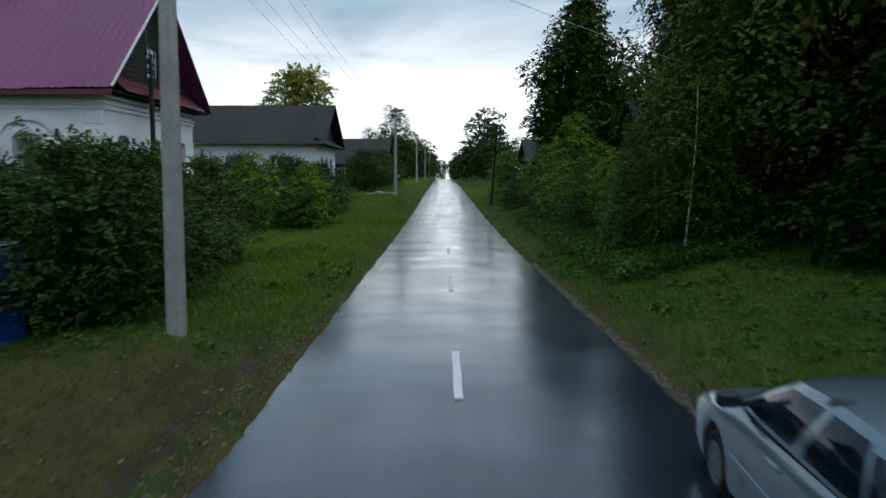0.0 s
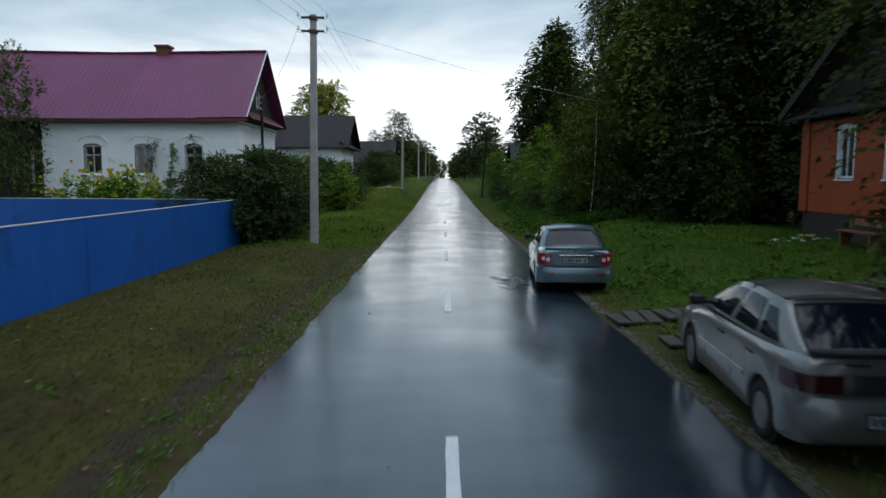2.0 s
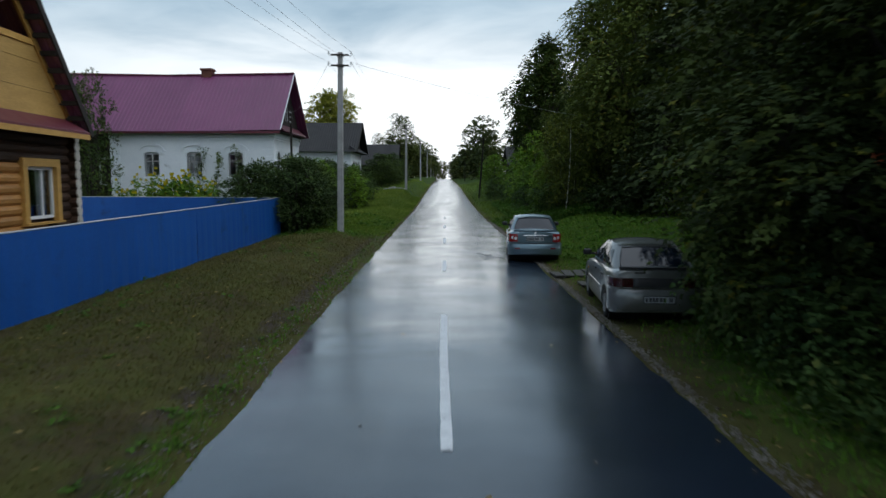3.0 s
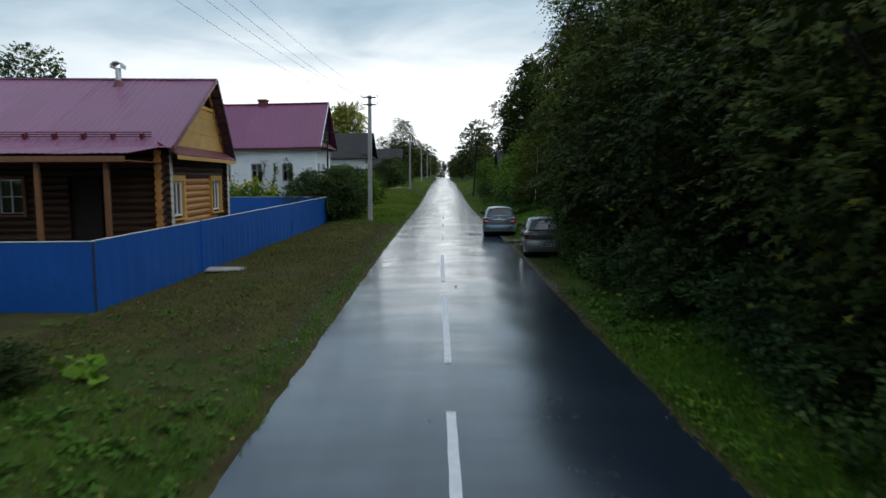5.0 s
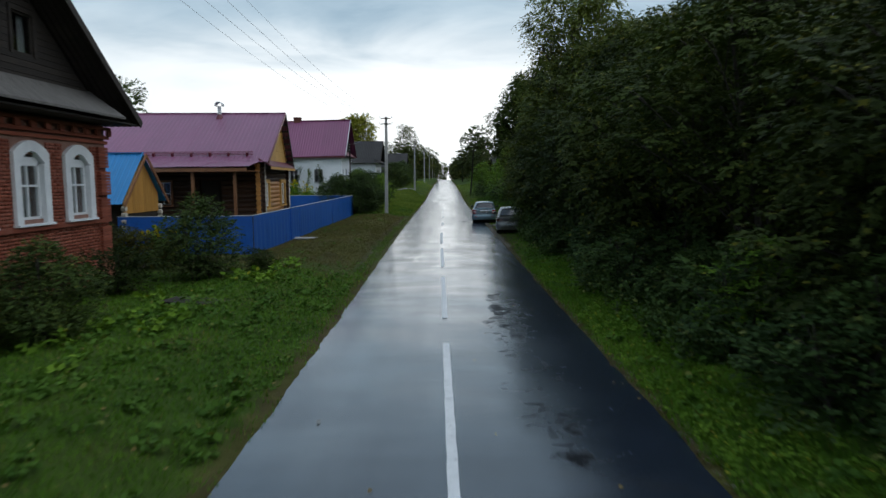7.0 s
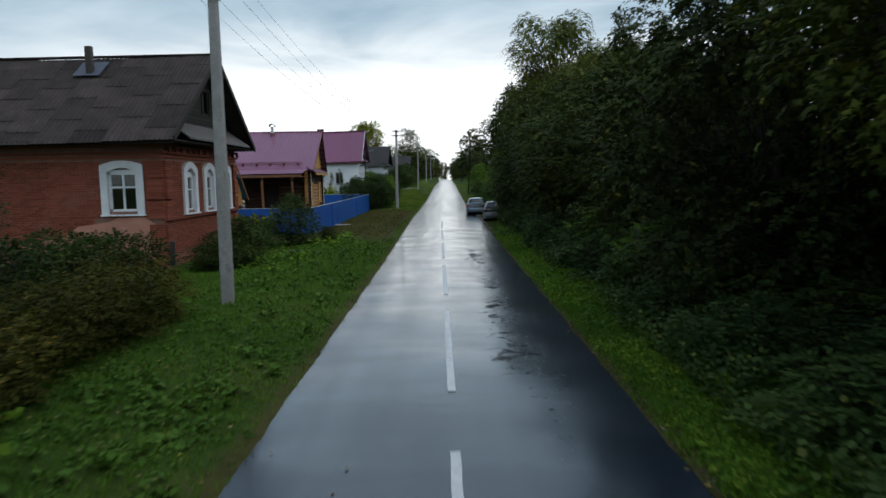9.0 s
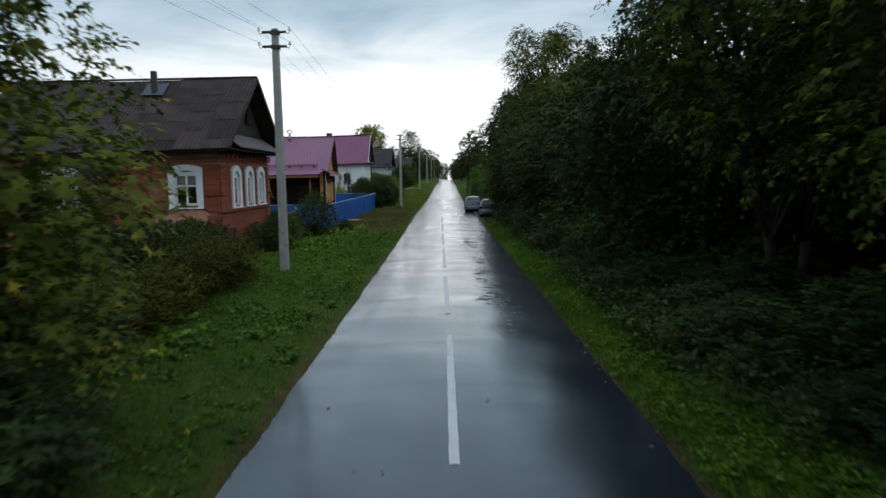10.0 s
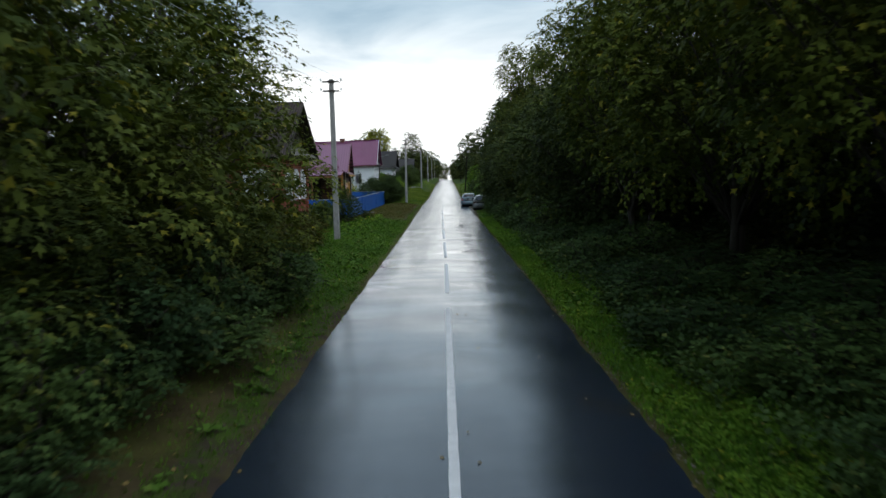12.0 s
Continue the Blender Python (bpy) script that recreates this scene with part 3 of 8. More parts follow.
# ---- ground and road ----
def build_ground():
    xs = np.unique(np.round(np.concatenate([np.arange(-2.62, -1.6, 0.06), np.arange(2.54, 3.3, 0.06), -np.geomspace(1500, 30, 26), np.arange(-28, -12, 1.0), np.arange(-12, 14, 0.28), np.arange(14, 30, 1.0), np.geomspace(32, 1500, 26)]), 3))
    ys = np.concatenate([-np.geomspace(900, 92, 16), np.arange(-90, 26, 0.25), np.arange(26, 120, 1.5), np.geomspace(122, 3000, 40)])
    gx, gy = np.meshgrid(xs, ys)
    gz = ground_z(gx, gy)
    nx, ny = len(xs), len(ys)
    verts = np.stack([gx, gy, gz], -1).reshape(-1, 3)
    i = (np.arange(ny - 1)[:, None] * nx + np.arange(nx - 1)[None]).reshape(-1)
    ob = mesh_obj("ground", verts, np.stack([i, i + 1, i + nx + 1, i + nx], 1), M_GROUND, smooth=True)
    att = ob.data.attributes.new("bare", "FLOAT", "POINT")
    att.data.foreach_set("value", bare_soil(gx, gy).ravel().astype(np.float32))
    att = ob.data.attributes.new("mud", "FLOAT", "POINT")
    att.data.foreach_set("value", muddy(gx, gy).ravel().astype(np.float32))
    return tagged(ob, "grass verge and worn soil beside the street", "ground", kind="structure")


def build_road():
    ys = np.concatenate([np.arange(-140, 60, 0.25), np.arange(60, 420, 2.0)])
    jag_l = np.interp(ys, np.arange(-140, 422, 0.5), RNG.normal(0, 0.015, 1124)) + 0.008 * np.sin(ys * 0.8) * np.sin(ys * 0.23 + 1)
    jag_r = np.interp(ys, np.arange(-140, 422, 0.5), RNG.normal(0, 0.013, 1124)) + 0.008 * np.sin(ys * 0.7 + 2) * np.sin(ys * 0.31)
    # bites that have broken out of the left edge
    for y0, wide, deep in ((-36.5, 0.6, 0.05), (-33.0, 0.3, 0.04), (7.3, 0.5, 0.03)):
        jag_l += deep * np.exp(-((ys - y0) / wide) ** 4)
    el, er = edge_left(ys) + jag_l, edge_right(ys) + jag_r
    z = road_z(ys)
    cols = 12
    rows = []
    for c in range(-2, cols + 3):
        f = np.clip(c / cols, 0, 1)
        x = el + (er - el) * f
        crown = CROWN * np.sin(math.pi * f) - 0.01
        wavy = 0.008 * np.sin(ys * 1.7 + 3 * f) * np.sin(ys * 0.37 + 5 * f)
        low = c in (-2, cols + 2)
        rows.append(np.stack([x + (0 if not low else (-0.05 if c < 0 else 0.05)), ys, z - 0.10 if low else z + crown + wavy], -1))
    verts = np.stack(rows, 1).reshape(-1, 3)
    n = cols + 5
    # the broken side faces stand by themselves, so that the top stays smooth up to its edge
    cells = np.array([c for c in range(n - 1) if c not in (1, n - 3)])
    i = (np.arange(len(ys) - 1)[:, None] * n + cells[None]).reshape(-1)
    return tagged(mesh_obj("road", verts, np.stack([i, i + 1, i + n + 1, i + n], 1), M_ROAD, smooth=True), "wet dark asphalt village street with worn edges", "road", kind="structure")


def lane_x(y):
    return np.interp(y, (-80, -50, -32, -10, 10), (0.62, 0.46, 0.26, 0.06, 0.085))


def road_top(x, y):
    el, er = edge_left(y), edge_right(y)
    return road_z(y) + CROWN * np.sin(math.pi * np.clip((x - el) / (er - el), 0, 1)) - 0.01


def lane_dash(y0, y1):
    steps = max(2, int((y1 - y0) / 0.4))
    verts, faces = [], []
    for i in range(steps + 1):
        y = y0 + (y1 - y0) * i / steps
        cx = float(lane_x(y))
        for s in (-1, 1):
            x = cx + s * (0.058 + 0.004 * math.sin(y * 9 + s))
            verts.append((x, y, float(road_top(x, y)) + 0.011))
    n = len(verts)
    verts += [(x, y, z - 0.02) for x, y, z in verts]
    for i in range(steps):
        a = 2 * i
        faces += [(a, a + 1, a + 3, a + 2), (a, a + 2, n + a + 2, n + a), (a + 1, n + a + 1, n + a + 3, a + 3)]
    faces += [(0, n, n + 1, 1), (n - 2, n - 1, 2 * n - 1, 2 * n - 2)]
    return mesh_obj("lane_dash", verts, faces, M_LINE, road, "white painted centre line dash")


ground = build_ground()
road = build_road()
# short dashes with long gaps beyond, then long dashes with short gaps
for y0, y1 in ((7.55, 9.95), (-0.78, 1.6), (15.9, 18.3), (24.2, 26.6), (-13.5, -7.05)):
    lane_dash(y0, y1)
for i in range(5):
    lane_dash(-22.0 - 8.5 * i, -15.75 - 8.5 * i)
# from here on the line runs unbroken
lane_dash(-84.0, -58.25)


# ---- houses ----
SOUTH, EAST, WEST = 0, 90, -90


def ribbed_sheet(name, width, length, waves, depth, material, m, parent, round_waves=False, thick=0.012):
    """A profiled roof sheet: x across the ribs, y down the slope, z out of it."""
    prof = []
    for i in range(waves):
        u = width * i / waves
        s = width / waves
        if round_waves:
            prof += [(u + s * k / 4, depth * (0.5 - 0.5 * math.cos(2 * math.pi * k / 4))) for k in range(4)]
        else:
            prof += [(u, 0), (u + 0.62 * s, 0), (u + 0.70 * s, depth), (u + 0.92 * s, depth)]
    prof.append((width, 0))
    n = len(prof)
    verts = [(u, y, h) for y in (0, -length) for u, h in prof] + [(u, y, h - thick) for y in (0, -length) for u, h in prof]
    faces = []
    for i in range(n - 1):
        faces += [(i, n + i, n + i + 1, i + 1), (2 * n + i, 2 * n + i + 1, 3 * n + i + 1, 3 * n + i), (n + i, 3 * n + i, 3 * n + i + 1, n + i + 1), (i, i + 1, 2 * n + i + 1, 2 * n + i)]
    faces += [(0, 2 * n, 3 * n, n), (n - 1, 2 * n - 1, 4 * n - 1, 3 * n - 1)]
    ob = mesh_obj(name, verts, faces, material, parent)
    ob.matrix_basis = m
    return ob


def slope_pose(x, y0, z0, y1, z1):
    """The pose of a sheet whose upper left corner is at (x, y0, z0) and that falls to (y1, z1); its x runs along the ridge."""
    down = Vector((0, y1 - y0, z1 - z0)).normalized()
    across = Vector((1, 0, 0)) if y1 < y0 else Vector((-1, 0, 0))
    out = across.cross(-down)
    return Matrix.Translation((x, y0, z0)) @ Matrix((across, -down, out)).transposed().to_4x4()


def sheet_roof(parent, x0, x1, yr, zr, sides, material, pitch_w, waves, depth, round_waves=False, rows=1, lap=0.0, sag=0.0):
    """Two slopes of sheets from x0 to x1 over the ridge (yr, zr) down to each (y, z) of sides."""
    count = max(1, round(abs(x1 - x0) / pitch_w))
    w = abs(x1 - x0) / count
    for ye, ze in sides:
        length = math.hypot(ye - yr, ze - zr)
        made = {}
        for i in range(count):
            xa = min(x0, x1) + i * w
            zs = -sag * math.sin(math.pi * (i + 0.5) / count) + RNG.normal(0, 0.006)
            # every other column is laid half a sheet lower
            cuts = [r / rows for r in range(rows + 1)]
            if rows > 1 and i % 2:
                cuts = [0.0, *[(r + 0.5) / rows for r in range(rows)], 1.0]
            for r, (f0, f1) in enumerate(zip(cuts, cuts[1:])):
                y0, z0 = yr + (ye - yr) * f0, zr + (ze - zr) * f0
                y1, z1 = yr + (ye - yr) * f1, zr + (ze - zr) * f1
                m = slope_pose(xa if ye < yr else xa + w, y0, z0 + zs, y1, z1 + zs)
                m = m @ Matrix.Translation((0, 0, 0.024 * (rows - f0 * rows) + (0.006 if i % 2 else 0.0))) @ pose(0, 0, 0, 0, 0, RNG.normal(0, 0.25) if rows > 1 else 0)
                key = round(f1 - f0, 3)
                if key not in made:
                    made[key] = ribbed_sheet("roof_sheet", w * 1.02, length * key + (0.0 if rows == 1 else 0.09), waves, depth, material, m, parent, round_waves)
                else:
                    same_mesh("roof_sheet", made[key], m, parent)


def bar_between(bm, a, b, wide, high):
    """A squared bar from a to b."""
    a, b = Vector(a), Vector(b)
    d = (b - a)
    q = d.to_track_quat("X", "Z").to_matrix().to_4x4()
    box(bm, 0, d.length, -wide / 2, wide / 2, -high / 2, high / 2, 0, Matrix.Translation(a) @ q)
    return bm


def gable_boards(name, parent, x, yc, z0, zr, half_at, board, material, thick=0.035, hole=None):
    """Boards laid across a gable that faces the street; half_at(z) gives its south and north ends."""
    n = int((zr - z0) / board)
    for i in range(n):
        a, b = z0 + i * board, z0 + (i + 1) * board - 0.012
        s0, n0 = half_at(a)
        s1, n1 = half_at(b)
        if n1 - s1 < 0.15:
            continue
        spans = [((s0, s1), (n0, n1))]
        if hole and hole[2] < (a + b) / 2 < hole[3]:
            spans = [((s0, s1), (hole[0], hole[0])), ((hole[1], hole[1]), (n0, n1))]
        for (p0, p1), (q0, q1) in spans:
            if min(q0 - p0, q1 - p1) > 0.02:
                part(name, extrude_poly(bmesh.new(), [(p0, a), (q0, a), (q1, b), (p1, b)], "x", x + RNG.uniform(-0.006, 0.006), x - thick), material, parent)


def window_unit(parent, place, turn, w, h, frame_mat, casing_mat, casing=0.1, rise=0.0, sill=True, bars=((0.5,), (0.68,)), deep=0.12, proud=0.03, curtain=False, bar=0.045, casing_label=""):
    """A window at the wall's outer face: casing, frame with glazing bars, panes, sill. place is the middle of its lower edge."""
    m = Matrix.Translation(place) @ pose(0, 0, 0, 0, 0, turn)

    def arch(u, r, grow=0.0):
        return r * (1 - (2 * u / (w + grow)) ** 2) if r else 0.0
    steps = 8 if rise else 1
    bm = bmesh.new()
    box(bm, -w / 2 - casing, -w / 2, -proud, deep * 0.5, -casing * 0.4, h)
    box(bm, w / 2, w / 2 + casing, -proud, deep * 0.5, -casing * 0.4, h)
    wide = w + 2 * casing
    for i in range(steps):
        u0, u1 = -wide / 2 + wide * i / steps, -wide / 2 + wide * (i + 1) / steps
        t0, t1 = h + casing + rise * (1 - (2 * u0 / wide) ** 2), h + casing + rise * (1 - (2 * u1 / wide) ** 2)
        b0 = h + (rise * max(0, 1 - (2 * u0 / w) ** 2) if rise else 0)
        b1 = h + (rise * max(0, 1 - (2 * u1 / w) ** 2) if rise else 0)
        extrude_poly(bm, [(u0, min(b0, t0 - 0.02)), (u1, min(b1, t1 - 0.02)), (u1, t1), (u0, t0)], "y", -proud, deep * 0.5)
    bmesh.ops.transform(bm, matrix=m, verts=bm.verts)
    win = part("window", bm, casing_mat, parent, casing_label)
    top = h + rise * 0.8
    bm = bmesh.new()
    f = bar
    for u0, u1, z0, z1 in ((-w / 2, -w / 2 + f, 0, h), (w / 2 - f, w / 2, 0, h), (-w / 2, w / 2, 0, f), (-w / 2, w / 2, h - f, h + rise * 0.5)):
        box(bm, u0, u1, deep * 0.35, deep * 0.8, z0, z1)
    for u in bars[0]:
        box(bm, -w / 2 + w * u - f * 0.4, -w / 2 + w * u + f * 0.4, deep * 0.4, deep * 0.75, f, h - f)
    for v in bars[1]:
        box(bm, -w / 2 + f, w / 2 - f, deep * 0.4, deep * 0.75, h * v - f * 0.4, h * v + f * 0.4)
    bmesh.ops.transform(bm, matrix=m, verts=bm.verts)
    part("window_frame", bm, frame_mat, win)
    bm = box(bmesh.new(), -w / 2 + f * 0.5, w / 2 - f * 0.5, deep * 0.55, deep * 0.62, f * 0.5, top)
    bmesh.ops.transform(bm, matrix=m, verts=bm.verts)
    pane = part("pane", bm, M_GLASS, win)
    pane.visible_shadow = False
    if sill:
        bm = box(bmesh.new(), -w / 2 - casing * 1.1, w / 2 + casing * 1.1, -proud - 0.06, deep * 0.4, -casing * 0.4 - 0.05, -casing * 0.4)
        bmesh.ops.transform(bm, matrix=m, verts=bm.verts)
        part("window_sill", bm, casing_mat, win)
    if curtain:
        for s in (-1, 1):
            verts, faces = [], []
            for i in range(9):
                u = s * (w * 0.16 + w * 0.32 * i / 8)
                for z in (0.02, top * 0.98):
                    verts.append(m @ Vector((u, deep + 0.10 + 0.025 * (i % 2), z)))
            for i in range(8):
                faces.append((2 * i, 2 * i + 1, 2 * i + 3, 2 * i + 2))
            mesh_obj("curtain", verts, faces, M_CURTAIN, win, "pale hanging curtain")
    return win


def closed_shell(parent, x0, x1, y0, y1, z0, z1, t, material, south=(), east=(), label="", skip=()):
    """Four walls with thickness round a room; openings in the south wall (facing -y) and the east wall (facing the street)."""
    bm = bmesh.new()
    wall_pieces(bm, "x", x0, x1, z0, z1, y0, t, list(south))
    if "east" not in skip:
        wall_pieces(bm, "y", y0 + t, y1 - t, z0, z1, x1 - t, t, list(east))
    wall_pieces(bm, "x", x0, x1, z0, z1, y1 - t, t, [])
    wall_pieces(bm, "y", y0 + t, y1 - t, z0, z1, x0, t, [])
    return part("wall", bm, material, parent, label)


def white_house():
    h = thing("white_house", "whitewashed brick house under a burgundy sheet metal roof", "house", pose(-13.5, 20.7, 0.2))
    xf, xb, ys, yn, zt = -9.0, -17.7, 17.55, 24.0, 5.05
    wins = [(-15.5, 0.80), (-13.24, 0.80), (-11.04, 0.80)]
    south = [(x - w / 2, x + w / 2, 2.68, 3.98) for x, w in wins]
    fronts = [(18.55, 0.7), (20.7, 0.8), (22.8, 0.8)]
    east = [(y - w / 2, y + w / 2, 2.68, 3.98) for y, w in fronts]
    closed_shell(h, xb, xf, ys, yn, 0.0, zt, 0.45, M_WHITEWASH, south, east, "whitewashed brick wall with stains")
    for x, w in wins:
        window_unit(h, (x, ys, 2.68), SOUTH, w, 1.22, M_GREYWHITE, M_WHITEWASH, 0.14, 0.10, True, ((0.5,), (0.66,)), 0.2, 0.035, False, 0.06)
    for y, w in fronts:
        window_unit(h, (xf, y, 2.68), EAST, w, 1.22, M_GREYWHITE, M_WHITEWASH, 0.14, 0.10, True, ((0.5,), (0.66,)), 0.2, 0.035, False, 0.06)
    # hood moulds over the windows, bands and corner piers
    for k, (x, w) in enumerate(wins):
        rows = []
        for a in np.linspace(0.15, math.pi - 0.15, 11):
            ins, out = (w / 2 + 0.23, 0.35), (w / 2 + 0.33, 0.45)
            section = [(ins, ys - 0.09), (out, ys - 0.09), (out, ys - 0.01), (ins, ys - 0.01), (ins, ys - 0.09)]
            rows.append([(x + rx * math.cos(a), yy, 3.98 + rz * math.sin(a)) for (rx, rz), yy in section])
        v, f = loft(rows)
        mesh_obj("hood_mould", v, f, M_WHITEWASH, h)
    for z, out in ((4.62, 0.05), (4.74, 0.08), (4.90, 0.12)):
        bm = box(bmesh.new(), xb - 0.02, xf + out, ys - out, ys + 0.0, z, z + 0.09)
        box(bm, xf - 0.0, xf + out, ys, yn, z, z + 0.09)
        part("cornice_band", bm, M_WHITEWASH, h)
    for x in (xf - 0.28, xb + 0.28):
        for i in range(9):
            bm = box(bmesh.new(), x - (0.30 if i % 2 else 0.22), x + (0.28 if i % 2 else 0.22), ys - 0.03, ys + 0.002, 1.2 + i * 0.38, 1.2 + i * 0.38 + 0.28, 0.01)
            part("quoin", bm, M_WHITEWASH, h)
    box_part("plinth", xb - 0.1, xf + 0.1, ys - 0.1, yn + 0.1, -0.1, 1.15, M_CHIMBRICK, h, "bare brick plinth with flaking whitewash")
    # roof
    xr0, xr1, yr, zr = -19.9, -8.5, 20.7, 8.5
    sheet_roof(h, xr0 - 3, xr1, yr, zr, ((16.95, 5.1), (24.55, 5.1)), M_ROOF_RED, 1.1, 5, 0.022, sag=0.10)
    bm = bmesh.new()
    bar_between(bm, (-15.7, yr, zr - 0.07), (xr1, yr, zr + 0.05), 0.26, 0.06)
    bar_between(bm, (-22.9, yr, zr + 0.04), (-15.7, yr, zr - 0.07), 0.26, 0.06)
    part("ridge_cap", bm, M_ROOF_EDGE, h)
    for ye, ze in ((16.95, 5.1), (24.55, 5.1)):
        bm = bar_between(bmesh.new(), (xr1 + 0.01, yr, zr + 0.02), (xr1 + 0.01, ye, ze + 0.02), 0.05, 0.045)
        part("verge_board", bm, M_CAP if ye < yr else M_ROOF_EDGE, h)
    part("eave_board", box(bmesh.new(), xr0 - 2.9, xr1 - 0.03, 16.98, 17.02, 4.93, 5.06), M_ROOF_EDGE, h)
    part("soffit", box(bmesh.new(), xr0 - 2.9, xr1 - 0.1, 17.03, 24.5, 5.06, 5.09), M_OLDWOOD, h)
    gable_boards("gable_board", h, xf + 0.02, yr, 5.35, 8.35, lambda z: (yr - (8.4 - z) * 1.08, yr + (8.4 - z) * 1.08), 0.16, M_OLDWOOD, hole=(20.3, 21.1, 5.75, 6.75))
    window_unit(h, (xf + 0.02, 20.7, 5.75), EAST, 0.8, 1.0, M_GREYWHITE, M_OLDWOOD, 0.08, 0, False, ((0.5,), (0.6,)), 0.1, 0.02)
    # pent roof at the foot of the gable
    bm = extrude_poly(bmesh.new(), [(xf - 0.05, 5.62), (xr1 + 0.02, 5.16), (xr1 + 0.02, 5.11), (xf - 0.05, 5.56)], "y", 17.75, 23.8)
    part("pent_roof", bm, M_ROOF_EDGE, h)
    # chimney
    c = box(bmesh.new(), -13.74, -13.16, 20.5, 21.1, 8.0, 8.72, 0.02)
    box(c, -13.80, -13.10, 20.44, 21.16, 8.68, 8.80, 0.015)
    part("chimney", c, M_CHIMDARK, h, "sooty red brick chimney with a corbelled top")
    # lower timber annexe behind
    box_part("annexe_wall", -24.0, -17.72, 18.6, 23.6, 0.0, 4.9, M_OLDWOOD, h, "grey timber annexe wall")
    window_unit(h, (-18.35, 18.6, 2.3), SOUTH, 0.75, 1.3, M_GREYWHITE, M_GREYWHITE, 0.12, 0, True, ((0.5,), (0.65,)), 0.12, 0.03)
    return h


def log_house():
    h = thing("log_house", "round log house with a plum metal roof and a porch", "house", pose(-13.5, -6.0, 0.2))
    xf, xb, ys, yn = -9.0, -18.8, -9.62, -1.55
    r = 0.135
    zs = [0.45 + i * 0.235 for i in range(15)]
    unit = {}

    def log(material, axis, a0, a1, other, z, label=""):
        bm = bmesh.new()
        n = 10
        p = [(a0, other, z), (a1, other, z)] if axis == "x" else [(other, a0, z), (other, a1, z)]
        tube(bm, p, (r, r), n)
        ob = part("log", bm, material, h, label, smooth=False)
        return ob

    def log_end(x, y, z, face):
        key = face
        if key not in unit:
            bm = bmesh.new()
            d = Vector((1, 0, 0)) if face == "e" else Vector((0, -1, 0))
            tube(bm, [(0, 0, 0), d * 0.035], (r * 1.0, r * 0.97), 10)
            unit[key] = part("log_end", bm, M_LOGEND if face == "e" else M_LOGLIGHT, h)
            unit[key].matrix_basis = Matrix.Translation((x, y, z))
        else:
            same_mesh("log_end", unit[key], Matrix.Translation((x, y, z)), h)
    # windows of the front: centre y, width
    wins = [(-8.48, 1.5), (-3.3, 1.5)]
    z0, z1 = 1.62, 2.9
    for i, z in enumerate(zs):
        inside = z0 - 0.1 < z < z1 + 0.1
        if inside:
            log(M_LOGDARK, "y", ys - 0.28, wins[0][0] - 0.72, xf - r, z)
            log(M_LOGLIGHT, "y", wins[0][0] + 0.72, wins[1][0] - 0.72, xf - r + 0.01, z)
            log(M_LOGDARK, "y", wins[1][0] + 0.72, yn + 0.14, xf - r, z)
        elif z <= z0 and i > 1:
            log(M_LOGDARK, "y", ys - 0.28, wins[0][0] - 0.3, xf - r, z)
            log(M_LOGLIGHT, "y", wins[0][0] - 0.3, wins[1][0] + 0.3, xf - r + 0.01, z)
            log(M_LOGDARK, "y", wins[1][0] + 0.3, yn + 0.14, xf - r, z)
        else:
            log(M_LOGDARK, "y", ys - 0.28, yn + 0.14, xf - r, z)
        # south wall, with the door and a window left open
        za = z + 0.1
        if 1.75 < za < 3.05:
            for a0, a1 in ((xb, -14.4), (-13.4, -12.1), (-11.0, xf + 0.14)):
                log(M_LOGDARK, "x", a0, a1, ys + r, za)
        elif 0.9 < za < 3.1:
            for a0, a1 in ((xb, -12.1), (-11.0, xf + 0.14)):
                log(M_LOGDARK, "x", a0, a1, ys + r, za)
        else:
            log(M_LOGDARK, "x", xb, xf + 0.14, ys + r, za)
        log(M_LOGDARK, "x", xb, xf + 0.14, yn - r, za)
        log_end(xf + 0.14, ys + r, za, "e")
        log_end(xf + 0.14, yn - r, za, "e")
        log_end(xf - r, ys - 0.28, z, "s")
    bm = bmesh.new()
    wall_pieces(bm, "y", ys + 0.3, yn - 0.3, 0.4, 3.9, xf - 0.40, 0.12, [(w - 0.65, w + 0.65, z0, z1) for w, _ in wins])
    wall_pieces(bm, "x", xb, xf - 0.3, 0.4, 3.9, ys + 0.27, 0.12, [(-14.3, -13.5, 1.8, 2.95), (-12.0, -11.1, 0.9, 3.0)])
    wall_pieces(bm, "x", xb, xf - 0.3, 0.4, 3.9, yn - 0.40, 0.12, [])
    box(bm, xb - 0.1, xb, ys, yn, 0.2, 3.9)
    box(bm, xb, xf - 0.2, ys + 0.3, yn - 0.3, 3.86, 3.9)
    part("inner_wall", bm, M_LOGDARK, h)
    for y, w in wins:
        window_unit(h, (xf + 0.02, y, z0), EAST, 1.34, 1.22, M_PVC, M_TRIMWOOD, 0.19, 0, True, ((0.62,), ()), 0.16, 0.05, True, 0.07, "ochre wooden window casing")
    window_unit(h, (-13.9, ys, 1.8), SOUTH, 0.75, 1.12, M_PVC, M_POSTWOOD, 0.1, 0, True, ((0.5,), (0.5,)), 0.16, 0.04)
    box_part("door", -12.0, -11.1, ys + 0.12, ys + 0.18, 0.9, 3.0, M_OLDWOOD, h, "dark plank door under the porch")
    box_part("plinth", xb, xf + 0.02, ys - 0.02, yn + 0.02, -0.1, 0.34, M_CONCRETE, h)
    # roof: long slope to the south, steep slope to the north
    xr0, xr1, yr, zr, ya, za, yb, zb = -19.6, -8.55, -4.2, 6.80, -10.15, 3.88, -1.42, 3.66
